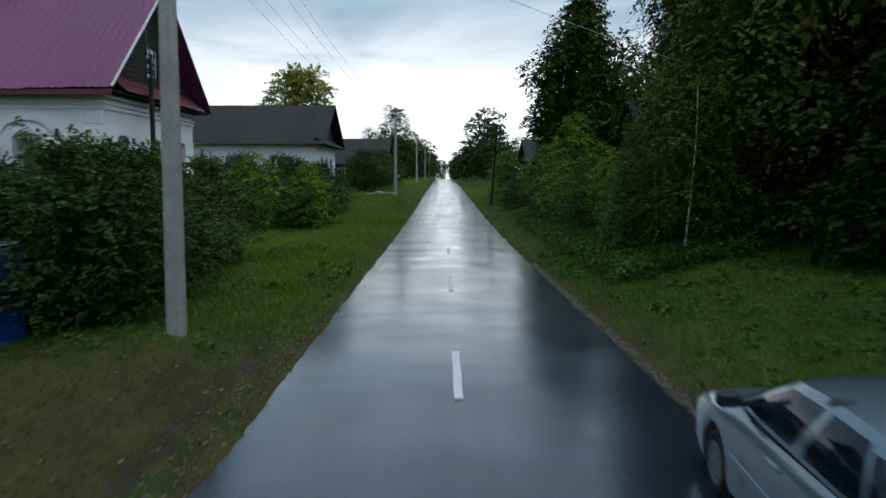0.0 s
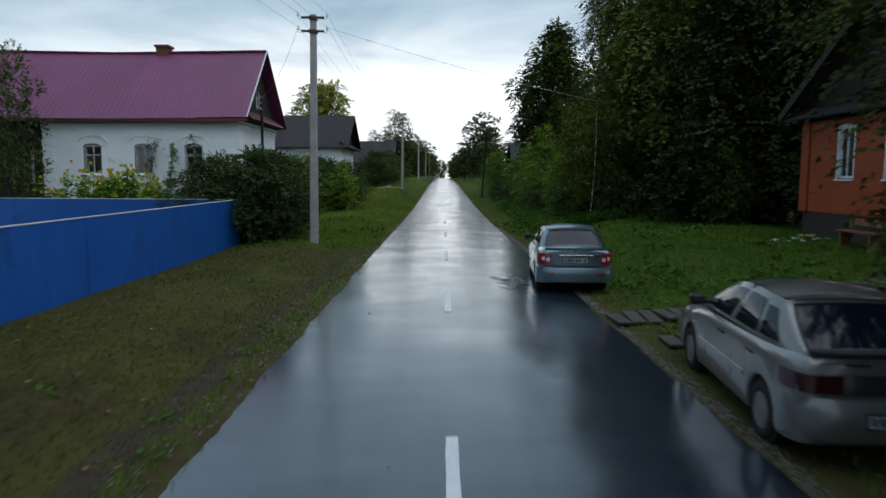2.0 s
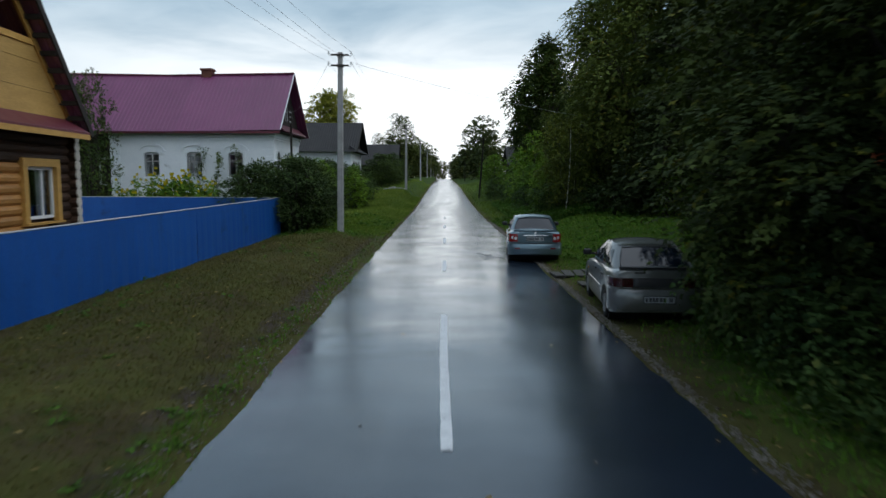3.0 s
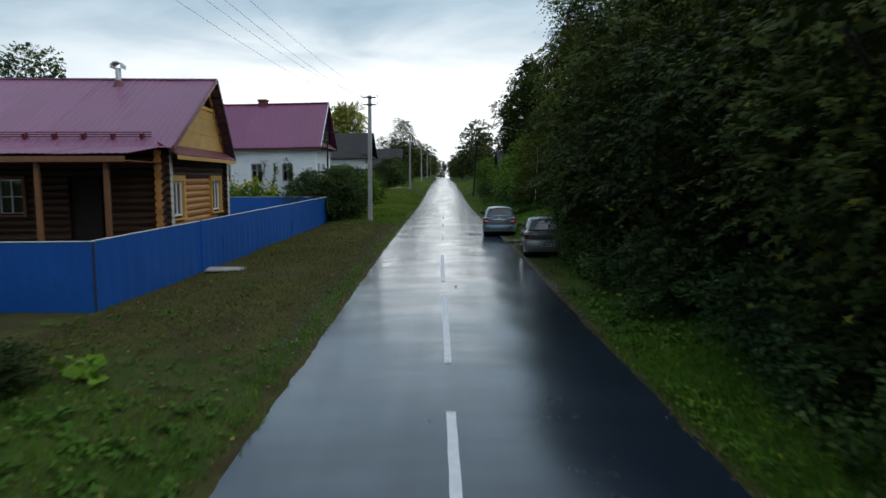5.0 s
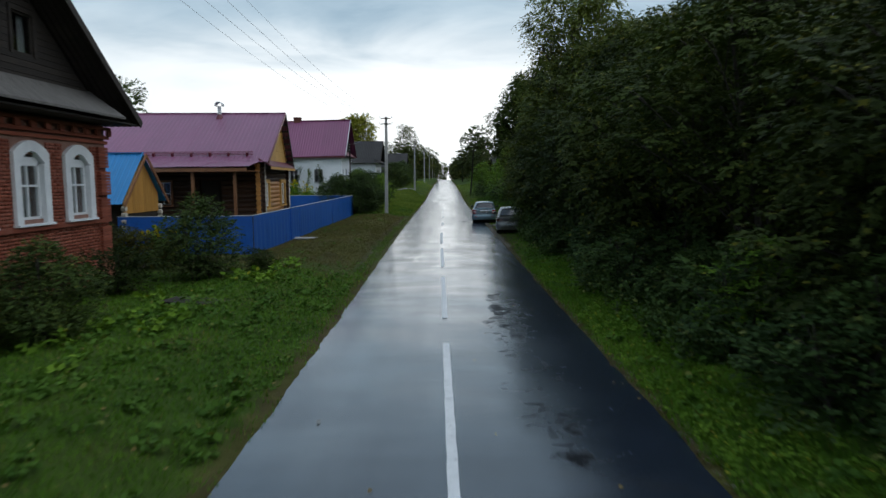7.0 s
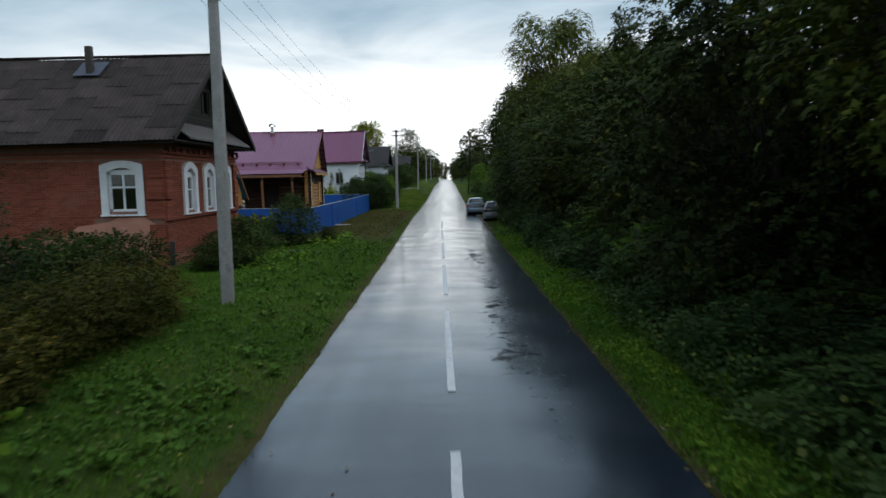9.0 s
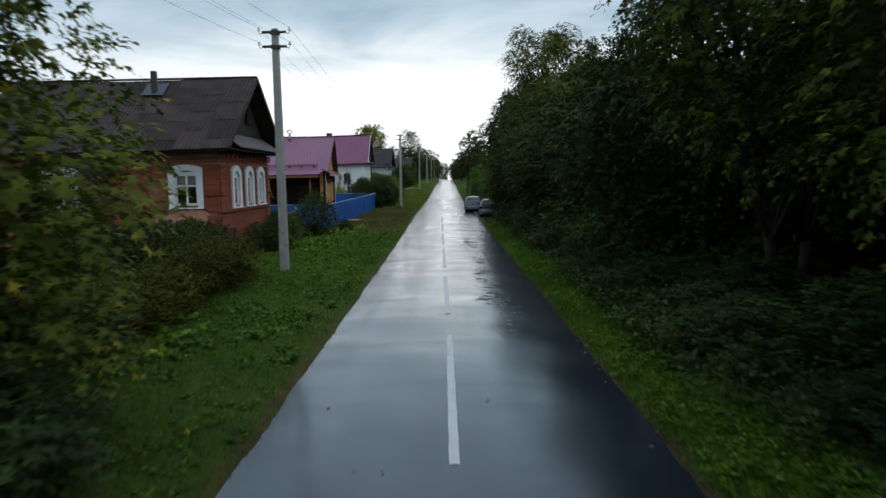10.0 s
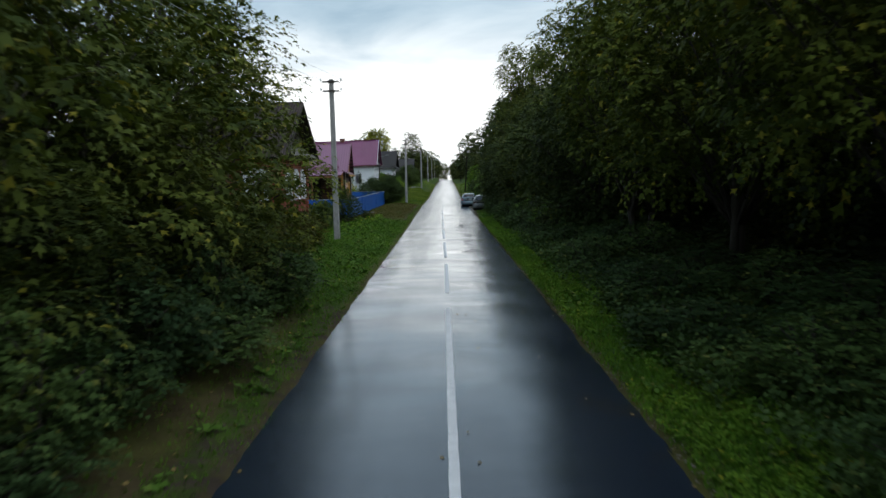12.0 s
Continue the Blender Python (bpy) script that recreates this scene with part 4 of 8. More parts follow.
    sheet_roof(h, xr0, xr1, yr, zr, ((ya, za), (yb, zb)), M_ROOF_PLUM, 1.1, 5, 0.02)
    bm = bar_between(bmesh.new(), (xr0, yr, zr + 0.04), (xr1, yr, zr + 0.04), 0.24, 0.05)
    part("ridge_cap", bm, M_ROOF_PLUM, h)
    part("verge_board", bar_between(bmesh.new(), (xr1 + 0.01, yr, zr), (xr1 + 0.01, ya, za), 0.04, 0.16), M_ROOF_EDGE, h)
    part("verge_board", bar_between(bmesh.new(), (xr1 + 0.01, yr, zr), (xr1 + 0.01, yb, zb), 0.04, 0.18), M_OLDWOOD, h)
    for k in range(9):
        f = (k + 0.5) / 9
        bm = box(bmesh.new(), xr1 - 0.45, xr1 - 0.02, yr + (yb - yr) * f - 0.05, yr + (yb - yr) * f + 0.05, zr + (zb - zr) * f - 0.16, zr + (zb - zr) * f - 0.05)
        part("purlin", bm, M_OLDWOOD, h)
    # gable: plywood with an open triangle at the top, ochre framing
    def ends(z):
        f = (6.6 - z) / (6.6 - 3.95)
        return yr + (ya + 0.45 - yr) * f, yr + (yb - 0.3 - yr) * f
    for i, (a, b) in enumerate(((4.05, 4.62), (4.62, 5.25), (5.25, 5.62))):
        s0, n0 = ends(a)
        s1, n1 = ends(b - 0.01)
        ms, mn = s0 + (n0 - s0) * 0.52, s1 + (n1 - s1) * 0.52
        for p in ([(s0, a), (ms - 0.006, a), (mn - 0.006, b - 0.01), (s1, b - 0.01)], [(ms + 0.006, a), (n0, a), (n1, b - 0.01), (mn + 0.006, b - 0.01)]):
            part("plywood_panel", extrude_poly(bmesh.new(), p, "x", xf + 0.03, xf - 0.02), M_PLY, h)
    s, n = ends(5.66)
    part("gable_rail", box(bmesh.new(), xf, xf + 0.07, s, n, 5.6, 5.74), M_TRIMWOOD, h)
    bm = bmesh.new()
    for ye in (ends(3.95)[0], ends(3.95)[1]):
        bar_between(bm, (xf + 0.05, yr, 6.6), (xf + 0.05, ye, 3.98), 0.06, 0.16)
    part("gable_rafter", bm, M_TRIMWOOD, h)
    part("attic_back", extrude_poly(bmesh.new(), [(yr - 4.2, 3.95), (yr + 2.0, 3.95), (yr, 6.45)], "x", xf - 0.65, xf - 0.6), M_PLY, h)
    # pent roof over the front
    bm = extrude_poly(bmesh.new(), [(xf - 0.05, 4.10), (xr1 + 0.12, 3.72), (xr1 + 0.12, 3.66), (xf - 0.05, 4.02)], "y", -10.05, -1.85)
    part("pent_roof", bm, M_ROOF_EDGE, h)
    box_part("pent_fascia", xr1 + 0.10, xr1 + 0.13, -10.05, -1.85, 3.54, 3.665, M_TRIMWOOD, h)
    # porch
    sheet_roof(h, -17.8, -9.0, ya + 0.1, za + 0.02, ((-12.95, 3.60),), M_ROOF_PLUM, 1.1, 5, 0.02)
    box_part("porch_fascia", -17.8, -9.03, -12.95, -12.90, 3.40, 3.56, M_POSTWOOD, h)
    box_part("porch_ceiling", -17.8, -9.05, -12.9, ys - 0.3, 3.42, 3.45, M_POSTWOOD, h)
    for x in (-9.67, -11.57, -13.5, -15.5, -17.5):
        box_part("porch_post", x - 0.07, x + 0.07, -12.68, -12.54, 0.2, 3.42, M_POSTWOOD, h, bevel=0.012)
    box_part("porch_floor", -17.8, -9.4, -12.8, ys - 0.05, 0.55, 0.65, M_POSTWOOD, h)
    # snow guard along the eave
    slope = Vector((0, ya - yr, za - zr)).normalized()
    for k in range(11):
        x = -9.7 - 0.92 * k
        p = Vector((x, ya, za)) - slope * 0.75
        bm = box(bmesh.new(), -0.05, 0.05, -0.10, 0.10, 0.02, 0.23)
        bmesh.ops.transform(bm, matrix=Matrix.Translation(p) @ pose(0, 0, 0, 27, 0, 0), verts=bm.verts)
        part("snow_guard_bracket", bm, M_ROOF_EDGE, h)
    for up in (0.08, 0.15, 0.22):
        p = Vector((0, ya, za)) - slope * 0.75
        part("snow_guard_rail", tube(bmesh.new(), [(-9.4, p.y - 0.03, p.z + up), (-19.3, p.y - 0.03, p.z + up)], (0.019, 0.019), 6), M_ROOF_EDGE, h)
    # flue
    fl = tube(bmesh.new(), [(-12.15, -4.75, 6.35), (-12.15, -4.75, 7.18)], (0.105, 0.105), 14)
    flue = part("flue", fl, M_STEEL, h, "steel chimney pipe with a rain cap")
    bm = extrude_poly(bmesh.new(), [(-12.36, 7.17), (-12.33, 7.17), (-12.32, 7.28), (-12.25, 7.35), (-12.15, 7.38), (-12.05, 7.35), (-11.98, 7.28), (-11.97, 7.17), (-11.94, 7.17), (-11.94, 7.30), (-12.04, 7.40), (-12.15, 7.42), (-12.26, 7.40), (-12.36, 7.30)], "y", -5.0, -4.5)
    part("rain_cap", bm, M_STEEL, flue)
    bm = tube(bmesh.new(), [(-12.15, -4.75, 6.42), (-12.15, -4.75, 6.72)], (0.26, 0.12), 12)
    part("flashing", bm, M_ROOF_EDGE, flue)
    # the front stands a little askew to the street
    h.matrix_basis = Matrix.Translation((-8.92, -9.5, 0)) @ pose(0, 0, 0, 0, 0, 4.0) @ Matrix.Translation((8.92, 9.5, 0)) @ h.matrix_basis
    return h


def red_house():
    h = thing("red_brick_house", "old red brick house with white arched windows and slate roof", "house", pose(-13.5, -29.4, 0.2))
    xf, xb, ys, yn, zt = -9.3, -19.0, -33.4, -25.2, 4.62
    south = [(-11.28, -10.12, 2.2, 3.75), (-16.6, -15.5, 2.2, 3.75)]
    fr = (-31.0, -28.85, -26.75)
    east = [(y - 0.52, y + 0.52, 2.12, 3.62) for y in fr]
    closed_shell(h, xb, xf, ys, yn, 0.0, zt, 0.5, M_MORTAR, south, east, "old brick wall core")
    for x0, x1, z0, z1 in south:
        window_unit(h, ((x0 + x1) / 2, ys - 0.03, 2.2), SOUTH, 1.0, 1.35, M_WHITE, M_WHITE, 0.24, 0.16, True, ((0.5,), (0.62,)), 0.2, 0.06, False, 0.085, "white painted brick window surround")
    for y in fr:
        window_unit(h, (xf + 0.03, y, 2.12), EAST, 0.92, 1.3, M_WHITE, M_WHITE, 0.24, 0.28, True, ((0.5,), (0.6,)), 0.2, 0.07, True, 0.06, "white painted brick window surround")
    box_part("plinth", xb, xf + 0.08, ys - 0.08, yn + 0.08, -0.1, 0.7, M_CHIMBRICK, h)
    # roof of corrugated slate
    xr0, xr1, yr, zr = -20.2, -8.5, -29.45, 8.05
    sheet_roof(h, xr0, xr1, yr, zr, ((-34.35, 4.62), (-24.6, 4.62)), M_SLATE, 1.12, 7, 0.03, True, 4, 0.1, sag=0.10)
    part("ridge_cap", bar_between(bmesh.new(), (xr0, yr, zr + 0.06), (xr1, yr, zr + 0.08), 0.3, 0.06), M_SLATE, h)
    for ye in (-34.35, -24.6):
        part("verge_board", bar_between(bmesh.new(), (xr1 + 0.02, yr, zr - 0.03), (xr1 + 0.02, ye, 4.6), 0.04, 0.2), M_OLDWOOD, h)
    part("eave_board", box(bmesh.new(), xr0, xr1 - 0.05, -34.30, -34.26, 4.46, 4.6), M_OLDWOOD, h)
    part("soffit", box(bmesh.new(), xr0, xr1 - 0.02, -34.26, -24.7, 4.56, 4.6), M_OLDWOOD, h)
    gable_boards("gable_board", h, xf + 0.02, yr, 5.3, 7.95, lambda z: (yr - (7.9 - z) * 1.36, yr + (7.9 - z) * 1.36), 0.15, M_OLDWOOD, hole=(-29.3, -28.3, 5.86, 6.85))
    window_unit(h, (xf + 0.03, -28.8, 5.88), EAST, 0.8, 0.92, M_OLDWOOD, M_OLDWOOD, 0.1, 0, False, ((), ()), 0.1, 0.03, True)
    bm = extrude_poly(bmesh.new(), [(xf - 0.05, 5.42), (xr1 + 0.10, 4.72), (xr1 + 0.10, 4.66), (xf - 0.05, 5.34)], "y", -33.05, -25.75)
    part("pent_roof", bm, M_GREYBOARD, h, "weathered grey boarded pent roof under the gable")
    fl = box(bmesh.new(), -13.05, -12.82, -30.75, -30.52, 7.1, 8.32, 0.01)
    flue = part("flue", fl, M_DARKMETAL, h, "dark sheet metal chimney pipe")
    fm = slope_pose(-13.5, -30.0, 7.72, -31.1, 6.95)
    bm = box(bmesh.new(), 0, 1.0, -1.0, 0.1, 0.07, 0.09)
    bmesh.ops.transform(bm, matrix=fm, verts=bm.verts)
    part("flashing", bm, M_FLASH, flue, "grey metal flashing")
    # blue line and stepped cornice of the front
    for z, out, mat in ((4.02, 0.06, M_BRICK), (4.16, 0.10, M_BRICK), (4.40, 0.14, M_BRICK)):
        bm = box(bmesh.new(), xb, xf + out, ys - out, ys - 0.001, z, z + 0.085)
        box(bm, xf + 0.001, xf + out, ys, yn + out, z, z + 0.085)
        part("cornice_band", bm, mat, h)
    for i in range(14):
        y = ys + 0.3 + i * 0.6
        box_part("cornice_block", xf + 0.1, xf + 0.16, y, y + 0.22, 4.24, 4.4, M_BRICK, h)
    box_part("sill_band", xf + 0.005, xf + 0.1, ys, yn, 1.86, 1.95, M_BRICK, h)
    # pink plaster below the south window
    bm = extrude_poly(bmesh.new(), [(-15.5, 0.75), (-9.35, 0.75), (-9.5, 1.6), (-10.0, 2.0), (-10.9, 2.0), (-11.2, 1.85), (-12.3, 1.72), (-12.8, 1.35), (-14.2, 1.15), (-15.2, 1.25)], "y", ys - 0.055, ys)
    part("plaster_patch", bm, M_PINKPLASTER, h, "pink plaster patch on the brick")
    return h


def shed():
    h = thing("shed", "small shed of yellow planks with a bright blue roof", "shed", pose(-13.2, -16.9, 0.2))
    xf, xb, ys, yn = -11.95, -14.8, -18.5, -15.3
    def under_roof(y):
        return 3.99 - 0.933 * abs(y + 16.9)
    for i in range(16):
        y0, y1 = ys + (yn - ys) * i / 16, ys + (yn - ys) * (i + 1) / 16 - 0.008
        out = RNG.uniform(-0.004, 0.004)
        tops_ = [(y1, under_roof(y1)), (y0, under_roof(y0))]
        if y0 < -16.9 < y1:
            tops_.insert(1, (-16.9, under_roof(-16.9)))
        part("plank", extrude_poly(bmesh.new(), [(y0, 1.75), (y1, 1.75), *tops_], "x", xf - 0.03 + out, xf + out), M_YELLOWPLANK, h)
    bm = box(bmesh.new(), xb, xf - 0.04, ys, ys + 0.08, 0.15, 2.2)
    box(bm, xb, xf - 0.04, yn - 0.08, yn, 0.15, 2.2)
    box(bm, xb, xb + 0.08, ys, yn, 0.15, 2.2)
    box(bm, xf - 0.12, xf - 0.04, ys, yn, 0.15, 1.74)
    part("wall", bm, M_OLDWOOD, h, "dark wooden shed wall")
    for y in (ys - 0.05, yn + 0.05):
        for i in range(6):
            bm = tube(bmesh.new(), [(xf - 0.05, y, 0.75 + i * 0.24), (xf + 0.12, y, 0.75 + i * 0.24)], (0.1, 0.1), 10)
            part("log_end", bm, M_LOGEND, h)
    sheet_roof(h, xb - 0.3, xf + 0.14, -16.9, 4.08, ((-19.0, 2.12), (-14.8, 2.12)), M_SHEDBLUE, 1.1, 5, 0.018)
    part("ridge_cap", bar_between(bmesh.new(), (xb - 0.3, -16.9, 4.12), (xf + 0.14, -16.9, 4.12), 0.22, 0.04), M_SHEDBLUE, h)
    for ye in (-19.0, -14.8):
        part("verge_board", bar_between(bmesh.new(), (xf + 0.27, -16.9, 4.02), (xf + 0.27, ye, 2.06), 0.035, 0.14), M_POSTWOOD, h)
    return h


def grey_house():
    h = thing("grey_roofed_house", "whitewashed house with a dark grey sheet roof", "house", pose(-13.5, 52.4, 1.3))
    closed_shell(h, -18.5, -9.0, 48.2, 56.6, 0.3, 5.2, 0.4, M_WHITEWASH, [(-11.6, -10.7, 3.0, 4.3), (-14.6, -13.7, 3.0, 4.3)], [(50.0, 50.8, 3.0, 4.3), (52.0, 52.8, 3.0, 4.3), (54.0, 54.8, 3.0, 4.3)])
    for x in (-11.15, -14.15):
        window_unit(h, (x, 48.2, 3.0), SOUTH, 0.8, 1.25, M_GREYWHITE, M_GREYWHITE, 0.1)
    for y in (50.4, 52.4, 54.4):
        window_unit(h, (-9.0, y, 3.0), EAST, 0.8, 1.25, M_GREYWHITE, M_GREYWHITE, 0.1)
    sheet_roof(h, -20.0, -8.3, 52.4, 8.25, ((47.4, 5.15), (57.4, 5.15)), M_ROOF_GREY, 1.2, 5, 0.02)
    gable_boards("gable_board", h, -8.95, 52.4, 5.25, 8.1, lambda z: (52.4 - (8.1 - z) * 1.5, 52.4 + (8.1 - z) * 1.5), 0.3, M_OLDWOOD)
    part("pent_roof", extrude_poly(bmesh.new(), [(-9.05, 5.75), (-8.2, 5.2), (-8.2, 5.14), (-9.05, 5.66)], "y", 47.7, 57.1), M_ROOF_GREY, h)
    part("verge_board", bar_between(bmesh.new(), (-8.28, 52.4, 8.22), (-8.28, 47.4, 5.12), 0.04, 0.18), M_OLDWOOD, h)
    part("verge_board", bar_between(bmesh.new(), (-8.28, 52.4, 8.22), (-8.28, 57.4, 5.12), 0.04, 0.18), M_OLDWOOD, h)
    return h


def far_house(name, label, x, y, z, wx, wy, eave, ridge, wall_mat, roof_mat, toward):
    """A plain house further off: ridge across the street, gable facing it."""
    h = thing(name, label, "house", pose(x, y, z))
    x0, x1, y0, y1 = x - wx / 2, x + wx / 2, y - wy / 2, y + wy / 2
    closed_shell(h, x0, x1, y0, y1, z - 0.5, z + eave, 0.3, wall_mat, [(x - 0.45, x + 0.45, z + 1.3, z + 2.5)], [(y - 0.45, y + 0.45, z + 1.3, z + 2.5)])
    window_unit(h, (x, y0, z + 1.3), SOUTH, 0.85, 1.15, M_GREYWHITE, M_GREYWHITE, 0.1)
    window_unit(h, (x1, y, z + 1.3), EAST, 0.85, 1.15, M_GREYWHITE, M_GREYWHITE, 0.1)
    sheet_roof(h, x0 - 0.5, x1 + 0.5, y, z + ridge, ((y0 - 0.5, z + eave), (y1 + 0.5, z + eave)), roof_mat, 1.2, 4, 0.02)
    for xg in (x0 + 0.04, x1):
        gable_boards("gable_board", h, xg, y, z + eave, z + ridge - 0.05, lambda zz: (y - (z + ridge - 0.1 - zz) * (wy / 2 + 0.4) / (ridge - eave), y + (z + ridge - 0.1 - zz) * (wy / 2 + 0.4) / (ridge - eave)), 0.3, M_OLDWOOD)
    return h


def orange_house():
    h = thing("orange_house", "orange-painted timber house with a dark gable roof", "house", pose(15.5, 5.2, 0.9))
    x0, x1, y0, y1, zb, zt = 11.64, 19.5, 1.2, 9.2, 1.5, 4.3
    wins = (6.85, 4.6, 2.6)
    bm = bmesh.new()
    wall_pieces(bm, "y", y0, y1, zb, zt, x0, 0.25, [(y - 0.42, y + 0.42, 2.55, 4.1) for y in wins])
    wall_pieces(bm, "x", x0 + 0.25, x1, zb, zt, y0, 0.25, [])
    wall_pieces(bm, "x", x0 + 0.25, x1, zb, zt, y1 - 0.25, 0.25, [])
    wall_pieces(bm, "y", y0 + 0.25, y1 - 0.25, zb, zt, x1 - 0.25, 0.25, [])
    part("wall", bm, M_ORANGE, h, "orange painted boarding")
    for y in wins:
        window_unit(h, (x0, y, 2.55), WEST, 0.78, 1.5, M_PVC, M_PVC, 0.06, 0, True, ((0.45,), ()), 0.14, 0.02, True, 0.06)
    for i in range(14):
        z = zb + 0.02 + i * 0.2
        edges = [y0 + 0.42, *[e for w in sorted(wins) for e in (w - 0.46, w + 0.46)], y1 - 0.42]
        spans = list(zip(edges[::2], edges[1::2])) if 2.4 < z < 4.1 else [(y0 + 0.42, y1 - 0.42)]
        for a0, a1 in spans:
            part("board", box(bmesh.new(), x0 - 0.022, x0 - 0.001, a0, a1, z, z + 0.19), M_ORANGE, h)
    for y in (y0 + 0.17, y1 - 0.17):
        box_part("corner_pier", x0 - 0.08, x0 + 0.1, y - 0.23, y + 0.23, zb, zt, M_ORANGE, h, bevel=0.01)
    box_part("plinth", x0 + 0.03, x1, y0 + 0.03, y1 - 0.03, 0.2, zb, M_DARKMETAL, h, "dark plinth in the shade")
    yr, zr = 5.2, 7.25
    for ye in (0.6, 9.75):
        bm = extrude_poly(bmesh.new(), [(yr, zr), (ye, 4.42), (ye, 4.54), (yr, zr + 0.14)], "x", x0 - 0.6, x1 + 0.5)
        part("roof_slope", bm, M_ROOF_GREY, h, "dark sheet roof slope")
        part("verge_board", bar_between(bmesh.new(), (x0 - 0.62, yr, zr + 0.04), (x0 - 0.62, ye, 4.46), 0.04, 0.24), M_OLDWOOD, h)
    for i in range(13):
        z = 4.32 + i * 0.22
        half = (zr - 0.1 - z) * 1.55
        if half > 0.1:
            part("gable_board", box(bmesh.new(), x0 - 0.02, x0 + 0.03, yr - half, yr + half, z, z + 0.205), M_OLDWOOD, h)
    part("pent_roof", extrude_poly(bmesh.new(), [(x0 + 0.02, 4.80), (x0 - 0.58, 4.42), (x0 - 0.58, 4.35), (x0 + 0.02, 4.71)], "y", 0.9, 9.5), M_OLDWOOD, h)
    return h


white_house(), log_house(), shed(), red_house(), grey_house(), orange_house()
far_house("dark_roofed_house", "low timber house with a dark roof behind bushes", -13.0, 92.0, 1.6, 11.0, 9.0, 3.0, 6.4, M_OLDWOOD, M_ROOF_GREY, 1)
far_house("weathered_house", "weathered timber house half hidden by trees", 16.5, 44.0, 1.2, 9.0, 8.0, 3.2, 6.6, M_OLDWOOD, M_ROOF_GREY, -1)
far_house("grey_timber_house", "grey timber house beside the street in the distance", 12.5, 72.0, 1.6, 8.0, 7.0, 2.8, 5.2, M_OLDWOOD, M_ROOF_GREY, -1)


# ---- blue fence ----
def blue_fence():
    f = thing("blue_fence", "long blue sheet metal fence with a pale top edge", "fence", pose(-7.1, -4.0, 0.15))
    pts = [(-17.5, 10.46, 0.30, 1.78), (-7.06, 10.46, 0.15, 1.75), (-7.08, -11.98, 0.13, 1.66), (-7.15, -18.27, 0.07, 1.63), (-12.15, -18.62, 0.09, 1.64)]
    for (xa, ya, ba, ta), (xb, yb, bb, tb) in zip(pts, pts[1:]):
        L = math.hypot(xb - xa, yb - ya)
        n = max(1, round(L / 2.05))
        for i in range(n):
            s0, s1 = i / n, (i + 1) / n
            p0 = Vector((xa + (xb - xa) * s0, ya + (yb - ya) * s0, 0))
            p1 = Vector((xa + (xb - xa) * s1, ya + (yb - ya) * s1, 0))
            d = (p1 - p0).normalized()
            nrm = Vector((-d.y, d.x, 0)) if abs(d.y) > 0.5 else Vector((0, -1, 0))
            if nrm.x < 0:
                nrm = -nrm
            lean = RNG.normal(0, 0.006)
            verts, faces = [], []
            k = 12
            for j in range(k + 1):
                q = p0.lerp(p1, j / k)
                wav = 0.006 * math.sin(j * 1.9 + i) + lean
                zb_, zt_ = ba + (bb - ba) * (s0 + (s1 - s0) * j / k), ta + (tb - ta) * (s0 + (s1 - s0) * j / k)
                for off in (0.012, -0.012):
                    for z in (zb_, (zb_ + zt_) / 2, zt_):
                        verts.append(q + nrm * (off + wav * (1 + math.sin(z * 3))) + Vector((0, 0, z)))
            for j in range(k):
                a, b = 6 * j, 6 * (j + 1)
                for u in (0, 1):
                    faces += [(a + u, b + u, b + u + 1, a + u + 1), (a + 3 + u, a + 4 + u, b + 4 + u, b + 3 + u)]
                faces += [(a + 2, b + 2, b + 5, a + 5), (a, a + 3, b + 3, b)]
            faces += [(0, 1, 4, 3), (1, 2, 5, 4), (6 * k, 6 * k + 3, 6 * k + 4, 6 * k + 1), (6 * k + 1, 6 * k + 4, 6 * k + 5, 6 * k + 2)]
            mesh_obj("fence_panel", verts, faces, M_BLUE, f)
            za, zb2 = ta + (tb - ta) * s0, ta + (tb - ta) * s1
            part("top_edge", bar_between(bmesh.new(), (*p0.xy, za + 0.012), (*p1.xy, zb2 + 0.012), 0.05, 0.022), M_CAP, f)
            part("post", box(bmesh.new(), p0.x - 0.03 - nrm.x * 0.05, p0.x + 0.03 - nrm.x * 0.05, p0.y - 0.03 - nrm.y * 0.05, p0.y + 0.03 - nrm.y * 0.05, 0.0, za - 0.01), M_DARKMETAL, f)
    box_part("corner_post", -7.14, -7.03, -12.04, -11.92, 0.0, 1.69, M_BLUE, f)
    return f


blue_fence()


# ---- plants ----
def unit_rows(v):
    return v / np.maximum(np.linalg.norm(v, axis=1, keepdims=True), 1e-6)


def leaf_quads(c, axis, normal, length, width):
    """One folded four-cornered leaf for every row."""
    axis = unit_rows(axis)
    side = unit_rows(np.cross(axis, normal))
    up = np.cross(side, axis)
    L, W = length[:, None], width[:, None]
    v = np.stack([c, c + axis * L * 0.45 + side * W + up * W * 0.25, c + axis * L, c + axis * L * 0.45 - side * W + up * W * 0.25], 1)
    n = len(c)
    return v.reshape(-1, 3), np.arange(4 * n).reshape(n, 4)


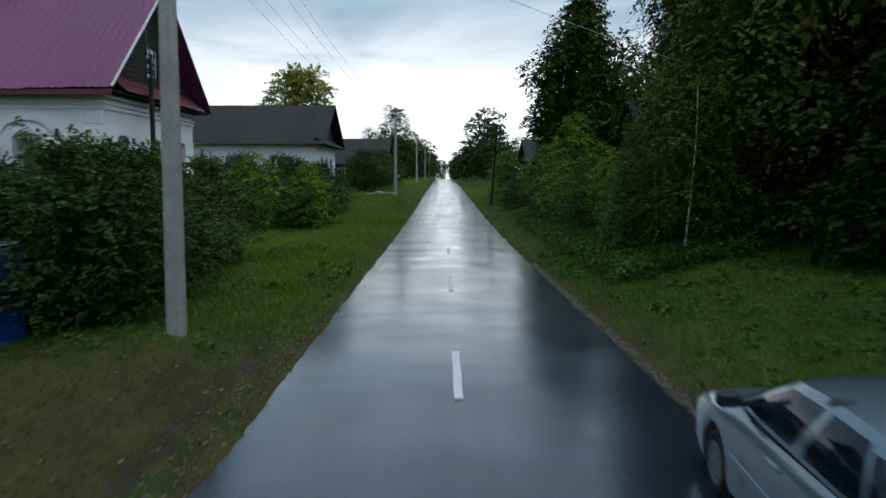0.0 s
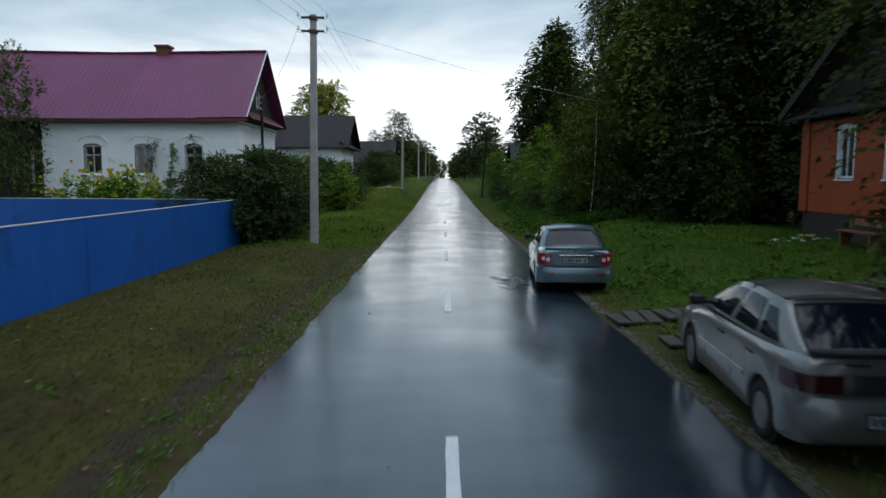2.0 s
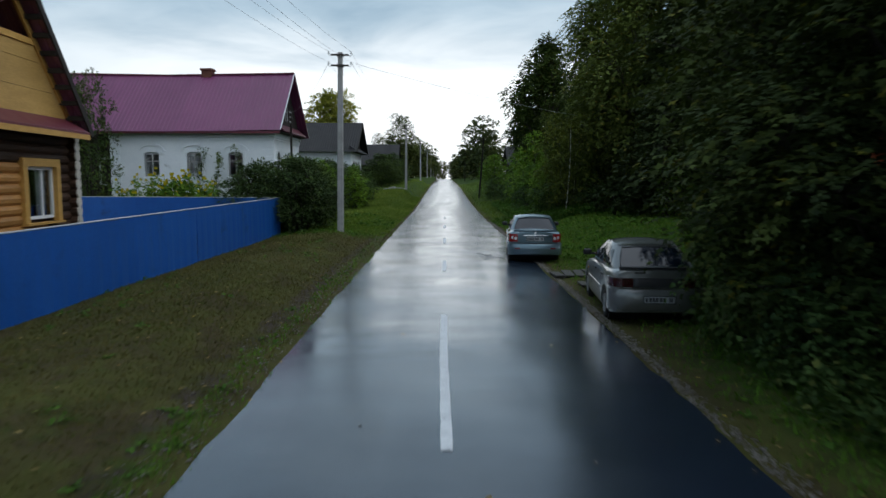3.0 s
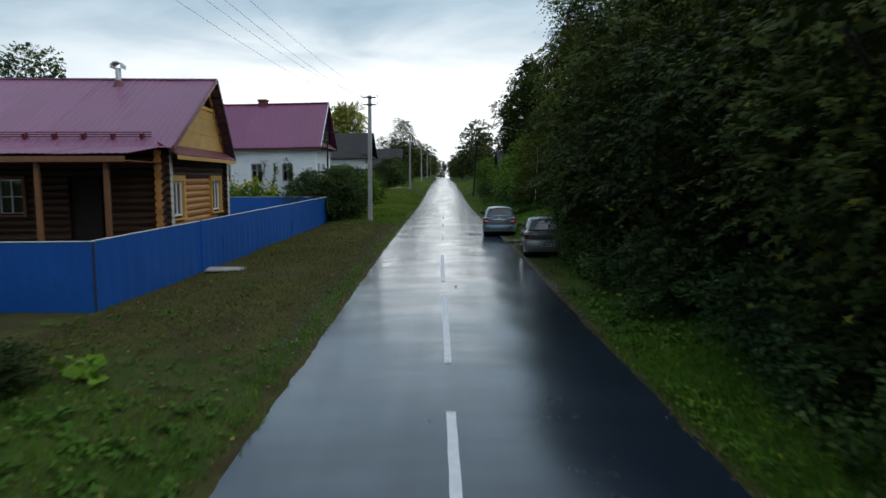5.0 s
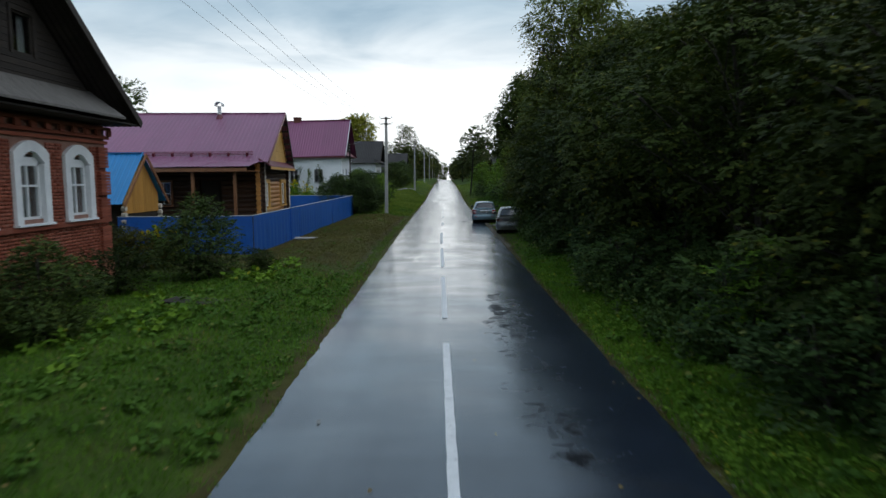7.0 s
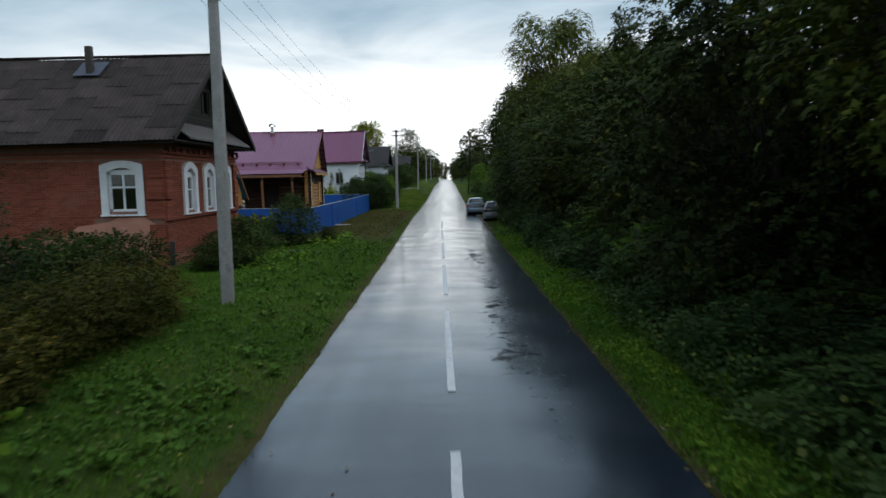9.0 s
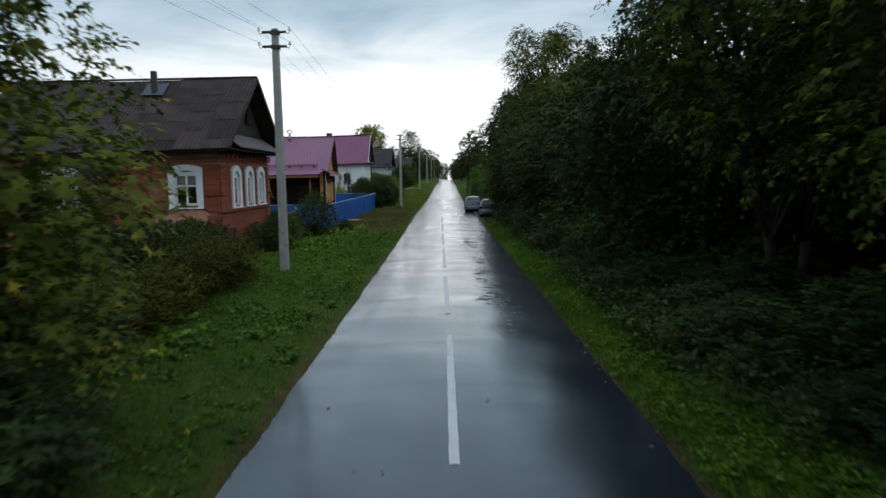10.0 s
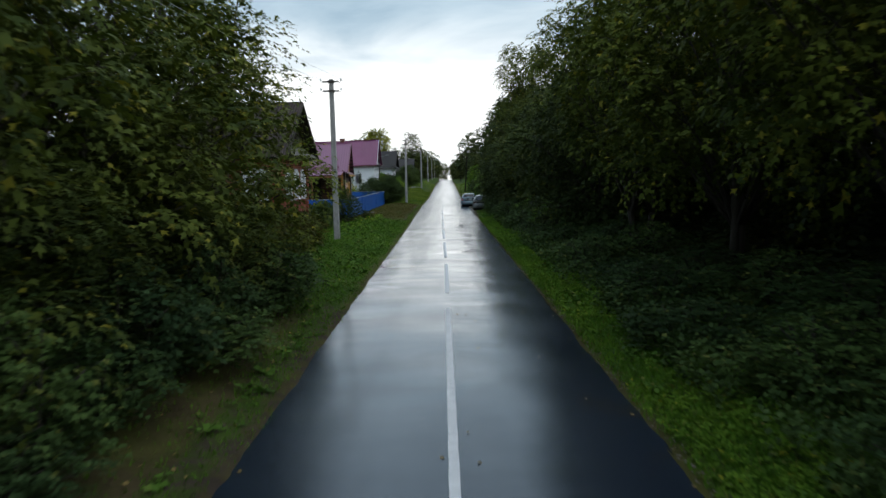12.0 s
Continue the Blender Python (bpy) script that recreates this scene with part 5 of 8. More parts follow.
def lobed_leaves(c, axis, normal, length, width):
    """One leaf of three pointed leaflets for every row, its tip hanging a little."""
    axis = unit_rows(axis)
    side = unit_rows(np.cross(axis, normal))
    up = np.cross(side, axis)
    L, W = length[:, None], width[:, None]

    def at(u, v, h):
        return c + axis * L * u + side * W * v + up * L * h
    v = np.stack([c, at(0.34, 0.42, 0.03), at(0.62, 1.0, -0.08), at(0.60, 0.30, 0.02), at(1.0, 0.0, -0.12), at(0.60, -0.30, 0.02), at(0.62, -1.0, -0.08), at(0.34, -0.42, 0.03)], 1)
    n = len(c)
    return v.reshape(-1, 3), np.arange(8 * n).reshape(n, 8)


def spray_leaves(rng, base, direction, twig_len, per_twig, leaf, narrow=0.45, droop=0.35, lobed=False, facing=0.4, loose=0.45):
    """Leaves set alternately along twigs that start at base and run along direction; facing turns their upper sides outwards."""
    t = len(base)
    s = np.tile((np.arange(per_twig) + 0.6) / per_twig, (t, 1))
    d = unit_rows(direction)
    bend = np.zeros((t, 3))
    bend[:, 2] = -droop
    L = twig_len * rng.uniform(0.6, 1.25, t)
    p = base[:, None] + d[:, None] * (s * L[:, None])[..., None] + bend[:, None] * (s ** 2 * L[:, None])[..., None]
    side = unit_rows(np.cross(d, np.array([0.05, 0.02, 1.0])) + rng.normal(0, 0.15, (t, 3)))
    sign = np.where(np.arange(per_twig) % 2 == 0, 1.0, -1.0)
    ax = side[:, None] * sign[None, :, None] * 0.8 + d[:, None] * 0.7 + bend[:, None] * 0.8 + rng.normal(0, 0.28, (t, per_twig, 3))
    nm = rng.normal(0, loose, (t, per_twig, 3)) + np.array([0, 0, 1.0]) + d[:, None] * facing
    k = t * per_twig
    size = leaf * rng.uniform(0.6, 1.25, k)
    return (lobed_leaves if lobed else leaf_quads)(p.reshape(-1, 3), ax.reshape(-1, 3), nm.reshape(-1, 3), size, size * narrow)


def crown_points(rng, blobs, count, low=0.6, below=0.3):
    """Points and outward ways on the uneven upper skin of overlapping clumps, so that each clump is a leafy shelf with a hollow below."""
    vol = np.array([b[3] ** 2 for b in blobs])
    pick = rng.choice(len(blobs), count, p=vol / vol.sum())
    b = np.array(blobs)[pick]
    d = unit_rows(rng.normal(0, 1, (count, 3)))
    flip = (d[:, 2] < -0.1) & (rng.uniform(0, 1, count) > below)
    d[flip, 2] *= -1
    bump = 1 + 0.22 * np.sin(d[:, 0] * 5 + b[:, 0] * 3) * np.cos(d[:, 1] * 4 + d[:, 2] * 5 + b[:, 1])
    r = b[:, 3] * bump * rng.uniform(low, 1.0, count)
    p = b[:, :3] + d * r[:, None] * np.array([1, 1, 0.72])
    keep = p[:, 2] > 0.15
    return p[keep], d[keep]


def limbs(rng, h, trunk_r, blobs, lean=0.0, stems=1, sides=7):
    """A tapered trunk (or several stems) with a limb to every clump."""
    bm = bmesh.new()
    tops = []
    for s in range(stems):
        a = 2 * math.pi * s / max(stems, 1) + 0.4
        off = 0.0 if stems == 1 else 0.25
        p0 = Vector((off * math.cos(a), off * math.sin(a), -0.3))
        spread = lean if stems == 1 else 0.16 * h
        pts, rad = [], []
        for i in range(7):
            f = i / 6
            pts.append(p0 + Vector((math.cos(a) * spread * f ** 1.4 + 0.06 * h * 0.3 * math.sin(3 * f + s), math.sin(a) * spread * f ** 1.4 + 0.02 * h * math.sin(4 * f + 1 + s), (h * 0.86 + 0.3) * f)))
            rad.append(trunk_r * (1.25 - 0.3 * min(1, f * 6)) * (1 - 0.9 * f) / (1 if stems == 1 else 1.6) + 0.008)
        tube(bm, pts, rad, sides)
        tops.append(pts)
    trunk_bm, bm = bm, bmesh.new()
    for i, (x, y, z, r) in enumerate(blobs):
        pts = tops[i % len(tops)]
        zs = max(0.12 * h, z - 1.1 * math.hypot(x, y) - 0.15 * h)
        start = min(pts[1:-1], key=lambda p: abs(p.z - zs))
        end = Vector((x, y, z))
        mid = start.lerp(end, 0.5) + Vector((0, 0, 0.06 * h * (0.5 + 0.5 * math.sin(i))))
        r0 = trunk_r * 0.35 / (1 if stems == 1 else 1.3)
        tube(bm, [start, start.lerp(mid, 0.6), mid, end], [r0, r0 * 0.75, r0 * 0.5, 0.012], 5)
        for k in range(3):
            tip = end + Vector((math.cos(i * 2.1 + k * 2.1), math.sin(i * 2.1 + k * 2.1), 0.35)) * r * 0.75
            tube(bm, [mid.lerp(end, 0.5 + 0.2 * k), end.lerp(tip, 0.4), tip], [r0 * 0.35, r0 * 0.22, 0.006], 4)
    return trunk_bm, bm


def make_tree(name, label, category, seed, h, r, leaf_mat, bark_mat, twigs, per, leaf, trunk_r=0.16, base=0.12, clumps=22, stems=1, droop=0.35, twig_len=0.55, shape="round", narrow=0.45, sides=7, lobed=False, clump=0.34, boughs=False):
    """A tree or bush at the origin: a trunk with limbs, and a crown of leaf sprays round many clumps.
    boughs: the clumps sit on the outside of the crown as overlapping hanging boughs, over a loose inner fill."""
    rng = np.random.default_rng(seed)
    blobs = []
    for i in range(clumps):
        f = (i + 0.5) / clumps
        z = h * (base + (0.97 - base) * f)
        if shape == "round":
            w = math.sin(math.pi * (0.14 + 0.68 * f)) ** 0.7
        elif shape == "full":
            w = min(1.0, 0.70 + 0.75 * f) if f < 0.55 else max(0.12, 1.0 - ((f - 0.55) / 0.45) ** 1.6)
        elif shape == "cone":
            w = 1.05 - f
        else:
            w = (0.55 + 0.6 * f) if f < 0.6 else (1.0 - (f - 0.6) * 1.7)
        a = i * 2.399 + rng.uniform(-0.5, 0.5)
        cr = r * clump * rng.uniform(0.72, 1.25) * (0.65 + 0.35 * w)
        if boughs and i % 5:
            rr = max(0.0, r * w * rng.uniform(0.82, 1.10) - cr * 0.6)
        else:
            rr = r * w * rng.uniform(0.15, 0.92) ** 0.6 * (0.75 if boughs else 1.0)
        blobs.append((rr * math.cos(a), rr * math.sin(a), max(z - cr * 0.35, cr * 0.7), cr))
    t = thing(name, label, category)
    trunk_bm, limb_bm = limbs(rng, h, trunk_r, blobs, 0.03 * h, stems, sides)
    part("trunk", trunk_bm, bark_mat, t, smooth=True)
    part("branchwork", limb_bm, M_BARK, t, smooth=True)
    if boughs:
        p, d = crown_points(rng, blobs, twigs, 0.72, 0.45)
        v, f = spray_leaves(rng, p, d + np.array([0, 0, 0.05]), twig_len, per, leaf, narrow, droop, lobed, 0.9, 0.34)
        # the sparse large leaves deep inside close the crown against the light
        q, e = crown_points(rng, blobs, twigs // 8, 0.2, 0.8)
        q = q * np.array([0.8, 0.8, 0.97])
        v2, f2 = spray_leaves(rng, q, e, twig_len, 5, leaf * 1.9, narrow, droop, lobed, 0.2, 0.6)
        v, f = np.concatenate([v, v2]), np.concatenate([f, f2 + len(v)])
    else:
        p, d = crown_points(rng, blobs, twigs)
        v, f = spray_leaves(rng, p, d + np.array([0, 0, 0.15]), twig_len, per, leaf, narrow, droop, lobed, 0.7, 0.4)
    mesh_obj("crown", v, f, leaf_mat, t, smooth=False)
    return t


def set_out(src, spots, first=True):
    """Stands the thing at the first spot and copies of it at the others: x, y, turn, scale, height scale."""
    for i, (x, y, turn, s, sz) in enumerate(spots):
        m = pose(x, y, float(ground_z(x, y)) - 0.02, 0, 0, turn)
        ob = src if i == 0 and first else copy_thing(src, m)
        ob.matrix_basis = m @ Matrix.Diagonal((s, s, sz, 1))


# the row of maples along the street
maple = make_tree("maple_tree", "leafy maple tree with low branches beside the street", "tree", 11, 9.0, 3.4, M_LEAF_MAPLE, M_BARK, 4300, 7, 0.165, 0.17, 0.07, 52, 1, 0.55, 0.50, "full", 0.42, 7, True, 0.31, True)
set_out(maple, ((7.2, -23.6, 200, 1.0, 0.88), (7.3, -17.2, 75, 1.0, 0.92), (12.0, -15.5, 10, 1.15, 1.2), (9.6, -20.5, 130, 1.0, 1.08), (7.8, -35.8, 310, 0.95, 0.78), (7.8, -42.2, 75, 1.05, 1.14), (-6.2, -75.0, 310, 1.0, 1.0)))
street = make_tree("street_maple", "maple whose branches hang over the parked cars", "tree", 23, 10.0, 3.9, M_LEAF_MAPLE, M_BARK, 5600, 7, 0.165, 0.2, 0.06, 58, 1, 0.55, 0.55, "full", 0.42, 7, True, 0.29, True)
set_out(street, ((7.2, -9.9, 20, 1.0, 0.95), (8.2, -5.5, 200, 0.85, 0.9), (6.5, -10.4, 140, 0.72, 0.58)))
tall = make_tree("tall_maple", "tall yellow-green maple with boughs over a dark hollow", "tree", 27, 11.5, 3.9, M_LEAF_ASH, M_BARK, 4600, 7, 0.17, 0.2, 0.30, 52, 2, 0.6, 0.55, "full", 0.42, 7, True, 0.30, True)
set_out(tall, ((7.4, -29.6, 200, 0.9, 0.66), (8.0, -48.3, 140, 1.0, 1.0), (8.2, -56.0, 20, 1.0, 1.0), (8.3, -63.5, 260, 1.05, 1.0), (8.3, -71.0, 120, 1.0, 1.0)))
ash = make_tree("ash_leaved_maple", "yellow-green ash-leaved maple beside the street", "tree", 12, 8.8, 3.3, M_LEAF_ASH, M_BARK, 4600, 7, 0.16, 0.15, 0.05, 54, 3, 0.6, 0.52, "full", 0.40, 7, True, 0.31, True)
set_out(ash, ((-6.1, -56.8, 20, 1.03, 1.0), (-6.4, -62.2, 220, 1.05, 1.05), (-6.3, -68.6, 130, 1.05, 1.08), (13.5, -27.0, 40, 1.05, 1.0), (12.5, -46.0, 90, 1.1, 1.25), (12.8, -56.0, 190, 1.1, 1.3), (-10.5, -60.0, 100, 1.1, 1.2), (-10.5, -70.0, 250, 1.1, 1.25), (-5.4, -59.4, 300, 0.60, 0.40), (-5.4, -65.4, 60, 0.62, 0.42), (-5.4, -71.8, 170, 0.62, 0.42)))
# tall dark limes behind
lime = make_tree("lime_tree", "tall dark lime tree with a dense crown", "tree", 13, 16.5, 4.6, M_LEAF_LIME, M_BARK, 4200, 6, 0.26, 0.28, 0.08, 70, 1, 0.5, 0.8, "full", 0.40, 7, False, 0.24, True)
set_out(lime, ((11.3, 57.0, 0, 1.0, 1.04), (12.0, 62.0, 60, 0.9, 0.95), (17.5, 42.0, 190, 1.0, 1.0), (16.8, 23.5, 100, 1.0, 0.95), (20.5, 28.0, 200, 1.1, 1.05), (14.8, 34.0, 300, 0.9, 0.95), (23.0, 16.0, 50, 1.0, 1.0), (15.5, -38.0, 150, 0.8, 0.62), (15.5, -57.0, 250, 0.95, 0.9), (16.5, -5.0, 30, 0.8, 0.72)))
birch = make_tree("birch_tree", "tall birch with white trunk and drooping branches", "tree", 14, 14.5, 3.4, M_LEAF_BIRCH, M_BIRCHBARK, 5600, 8, 0.15, 0.13, 0.14, 70, 1, 0.9, 0.7, "round", 0.34, 7, False, 0.27, True)
set_out(birch, ((8.8, -14.5, 0, 0.8, 0.68), (12.5, 20.8, 90, 1.55, 1.40), (17.5, 15.5, 200, 1.0, 1.05), (12.2, 31.0, 280, 0.98, 1.12), (20.0, 36.0, 130, 1.0, 1.1), (14.2, 14.6, 40, 0.95, 1.0), (16.8, 11.6, 160, 1.0, 1.05), (19.0, 41.0, 220, 0.9, 0.95)))
young = make_tree("young_birch", "slim young birch with a white trunk", "tree", 24, 5.2, 1.2, M_LEAF_ASH, M_BIRCHBARK, 1500, 8, 0.075, 0.026, 0.12, 28, 1, 0.8, 0.45)
set_out(young, ((6.8, 18.9, 0, 1.2, 1.1), (7.7, 20.6, 120, 1.0, 0.9), (7.4, 23.6, 200, 1.2, 1.2)))
shoot = make_tree("maple_shoot", "slender upright maple shoots above the crowns", "tree", 28, 10.2, 0.75, M_LEAF_ASH, M_BARK, 900, 6, 0.16, 0.06, 0.30, 26, 1, 0.4, 0.30, "cone", 0.40, 5, True, 0.42)
set_out(shoot, ((8.3, -25.6, 0, 0.9, 1.02), (8.9, -25.0, 120, 0.8, 0.92), (9.9, -26.2, 200, 1.0, 0.98), (10.8, -25.4, 300, 0.9, 0.92)))
# Added filler trees whose dark leaf colour imitates the shaded hollows.
dark_tree = make_tree("dark_tree", "added filler tree, its leaves darkened to stand for deep shade", "tree", 15, 11.0, 3.0, M_LEAF_FILLER, M_BARK, 2300, 5, 0.20, 0.16, 0.04, 26, 1, 0.5, 0.6, "cone", narrow=0.5, sides=5)
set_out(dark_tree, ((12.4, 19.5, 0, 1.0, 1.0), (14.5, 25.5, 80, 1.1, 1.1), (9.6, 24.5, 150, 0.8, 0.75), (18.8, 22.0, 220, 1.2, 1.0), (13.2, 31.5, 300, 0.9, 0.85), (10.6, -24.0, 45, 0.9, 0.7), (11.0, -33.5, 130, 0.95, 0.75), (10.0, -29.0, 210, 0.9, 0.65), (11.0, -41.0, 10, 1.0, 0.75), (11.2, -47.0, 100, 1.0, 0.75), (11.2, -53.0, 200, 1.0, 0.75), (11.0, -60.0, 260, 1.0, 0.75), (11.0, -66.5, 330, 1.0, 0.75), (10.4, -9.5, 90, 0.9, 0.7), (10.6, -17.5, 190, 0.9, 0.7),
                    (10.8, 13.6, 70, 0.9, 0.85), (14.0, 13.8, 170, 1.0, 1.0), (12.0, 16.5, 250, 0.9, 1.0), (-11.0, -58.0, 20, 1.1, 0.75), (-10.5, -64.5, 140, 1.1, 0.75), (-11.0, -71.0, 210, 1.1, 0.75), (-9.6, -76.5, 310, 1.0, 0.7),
                    # Extra row behind, added to keep side light from the undergrowth.
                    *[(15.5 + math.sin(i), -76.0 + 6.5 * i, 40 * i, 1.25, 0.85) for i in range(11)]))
# bushes
bush = make_tree("lilac_bush", "dense dark green lilac bush", "bush", 16, 3.3, 1.7, M_LEAF_BUSH, M_BARK, 2700, 7, 0.088, 0.05, 0.05, 40, 5, 0.35, 0.30, "full", 0.36, 6, False, 0.28)
set_out(bush, ((-6.3, 10.9, 0, 1.0, 1.0), (-7.2, 13.2, 80, 1.15, 1.05), (-6.5, 13.4, 160, 0.95, 0.98), (-8.6, 12.0, 240, 1.0, 0.92), (-8.9, 14.9, 20, 1.05, 1.0), (-7.25, 19.9, 80, 1.0, 1.02), (-7.5, 16.6, 120, 1.1, 1.05), (-9.2, 42.0, 200, 1.3, 1.1), (-8.3, 46.0, 290, 1.2, 1.0), (-7.4, 36.8, 50, 1.15, 0.98), (-11.3, 38.0, 170, 1.3, 1.15), (-12.9, 43.0, 20, 1.3, 1.15), (-10.7, 44.6, 210, 1.35, 1.15), (-14.8, 42.0, 300, 1.3, 1.1),
                (-6.9, -32.7, 60, 0.62, 0.56), (-6.75, -25.1, 310, 0.74, 0.74), (-8.2, 70.0, 10, 1.4, 1.3), (-8.0, 77.0, 100, 1.5, 1.3), (-7.6, 85.0, 220, 1.5, 1.4)))
fresh = make_tree("young_maple", "light green young maple sapling", "bush", 17, 4.6, 1.6, M_LEAF_FRESH, M_BARK, 1100, 6, 0.15, 0.05, 0.05, 32, 3, 0.45, 0.42, "full", 0.40, 6, True, 0.27)
set_out(fresh, ((8.2, 43.0, 0, 1.35, 1.3), (7.2, 47.5, 100, 1.2, 0.95), (9.2, 30.5, 50, 1.0, 0.85), (6.6, 33.0, 200, 0.9, 0.7), (-9.5, 33.5, 300, 1.0, 0.85), (-6.9, 34.5, 20, 0.8, 0.75), (5.7, -38.5, 150, 0.55, 0.38), (5.5, -33.6, 250, 0.65, 0.42), (6.0, 64.0, 10, 1.3, 1.0), (7.0, 75.0, 80, 1.4, 1.0), (10.8, 13.4, 320, 0.62, 0.7), (6.4, 24.0, 70, 0.7, 0.6), (7.0, 28.6, 160, 0.8, 0.75), (6.3, 37.0, 260, 0.8, 0.7)))
undergrowth = make_tree("undergrowth_bush", "undergrowth bush under the trees, shade put into its leaf colour", "bush", 18, 2.3, 1.5, M_LEAF_SHADE, M_BARK, 850, 5, 0.135, 0.035, 0.03, 34, 5, 0.45, 0.34, "full", 0.40, 5, True, 0.26)
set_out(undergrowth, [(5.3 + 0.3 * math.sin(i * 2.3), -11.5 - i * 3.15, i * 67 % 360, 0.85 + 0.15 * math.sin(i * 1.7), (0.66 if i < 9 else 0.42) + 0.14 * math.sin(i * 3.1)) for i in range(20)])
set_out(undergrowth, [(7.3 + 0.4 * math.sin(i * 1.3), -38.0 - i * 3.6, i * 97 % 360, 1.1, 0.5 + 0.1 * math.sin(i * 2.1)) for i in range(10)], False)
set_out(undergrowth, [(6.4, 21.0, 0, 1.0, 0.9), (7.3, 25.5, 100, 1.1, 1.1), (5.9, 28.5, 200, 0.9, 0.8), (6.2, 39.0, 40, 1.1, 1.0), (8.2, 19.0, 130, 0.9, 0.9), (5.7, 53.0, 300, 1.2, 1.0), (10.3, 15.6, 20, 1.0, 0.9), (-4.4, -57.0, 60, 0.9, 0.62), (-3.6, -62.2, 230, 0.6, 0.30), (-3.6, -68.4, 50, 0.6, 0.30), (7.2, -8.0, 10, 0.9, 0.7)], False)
# Saplings take the shade-toned leaves too, as if overhung by boughs.
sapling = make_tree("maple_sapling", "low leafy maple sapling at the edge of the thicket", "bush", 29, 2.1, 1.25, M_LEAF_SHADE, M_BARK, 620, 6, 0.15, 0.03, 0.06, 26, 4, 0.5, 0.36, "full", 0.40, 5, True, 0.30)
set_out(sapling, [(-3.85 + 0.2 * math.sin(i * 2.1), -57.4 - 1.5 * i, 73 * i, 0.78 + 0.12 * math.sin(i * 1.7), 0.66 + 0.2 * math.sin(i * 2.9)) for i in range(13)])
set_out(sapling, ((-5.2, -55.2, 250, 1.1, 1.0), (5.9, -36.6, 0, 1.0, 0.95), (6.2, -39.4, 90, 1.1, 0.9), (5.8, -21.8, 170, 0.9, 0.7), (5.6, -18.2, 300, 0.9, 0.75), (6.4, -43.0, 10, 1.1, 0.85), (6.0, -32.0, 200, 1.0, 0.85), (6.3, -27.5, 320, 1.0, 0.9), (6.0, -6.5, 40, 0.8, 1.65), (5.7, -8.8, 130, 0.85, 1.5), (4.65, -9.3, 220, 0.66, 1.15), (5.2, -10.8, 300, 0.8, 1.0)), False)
autumn = make_tree("spirea_bush", "low yellowing hedge bush beside the verge", "bush", 19, 1.6, 1.15, M_LEAF_AUTUMN, M_BARK, 1500, 7, 0.06, 0.02, 0.05, 18, 7, 0.3, 0.26)
set_out(autumn, [(-5.9 + 0.2 * math.sin(i * 2.0), -43.4 - 1.75 * i, i * 80, 0.95 + 0.14 * math.sin(i * 2.7), 0.80 + 0.14 * math.sin(i * 1.3)) for i in range(9)])
set_out(autumn, ((-9.3, -22.7, 10, 0.9, 0.75), (-10.8, -21.9, 130, 1.0, 0.8), (-12.7, -21.0, 250, 1.1, 0.9), (-14.3, -21.6, 60, 1.1, 1.0)), False)
hedge = make_tree("hedge_bush", "dark green clipped hedge bush by the brick wall", "bush", 20, 1.9, 1.3, M_LEAF_LIME, M_BARK, 1200, 7, 0.075, 0.03, 0.05, 18, 5, 0.3, 0.28)
set_out(hedge, ((-8.3, -38.4, 0, 1.0, 0.86), (-9.9, -38.9, 80, 1.1, 0.88), (-8.0, -41.6, 170, 1.1, 0.92), (-8.2, -44.6, 260, 1.15, 1.0), (-11.7, -39.6, 40, 1.1, 0.86), (-8.4, -48.0, 120, 1.1, 1.1), (-5.3, -24.2, 30, 0.42, 0.34), (-8.3, -30.6, 60, 0.7, 0.55), (-8.1, -27.6, 150, 0.75, 0.62), (-7.7, -33.8, 200, 0.7, 0.5)))
apple = make_tree("apple_tree", "old apple tree in the yard", "tree", 21, 6.0, 2.6, M_LEAF_BUSH, M_BARK, 2000, 7, 0.115, 0.12, 0.15, 30, 1, 0.4, 0.4)
set_out(apple, ((-17.4, 14.6, 0, 0.55, 1.22), (-10.7, -42.5, 120, 0.58, 0.62), (-27.5, 14.0, 60, 1.6, 1.85), (-31.0, 9.0, 200, 1.6, 1.75), (-24.5, 3.0, 280, 1.2, 1.5)))
# far trees along the street
golden = make_tree("yellowing_tree", "dense yellow-green tree behind the roofs", "tree", 25, 13.0, 3.7, M_LEAF_GOLD, M_BARK, 3600, 6, 0.27, 0.2, 0.16, 48, 1, 0.4, 0.8, narrow=0.5, sides=5)
set_out(golden, ((-13.4, 64.0, 40, 0.80, 0.90),))
set_out(young, ((-9.9, 144.0, 100, 2.9, 2.9), (-14.0, 139.0, 10, 2.2, 2.0)), False)
fartree = make_tree("distant_tree", "distant leafy tree along the street", "tree", 22, 13.0, 4.2, M_LEAF_FAR, M_BARK, 900, 6, 0.50, 0.25, 0.08, 26, 1, 0.3, 1.1, narrow=0.5, sides=5)
far_spots = [(9.0, 150, 60, 1.05, 1.12), (-9.5, 140, 100, 0.9, 0.75), (10.5, 112, 160, 0.8, 0.55), (9.5, 128, 220, 0.75, 0.6)]
for i in range(13):
    y = 165 + i * 19
    far_spots += [(-8.5 - 2 * math.sin(i * 1.7), y, i * 50, 1.0, 0.72 + 0.1 * math.sin(i)), (8.5 + 1.5 * math.sin(i * 2.1), y + 8, i * 70, 1.0, 0.68 + 0.12 * math.sin(i * 1.9))]
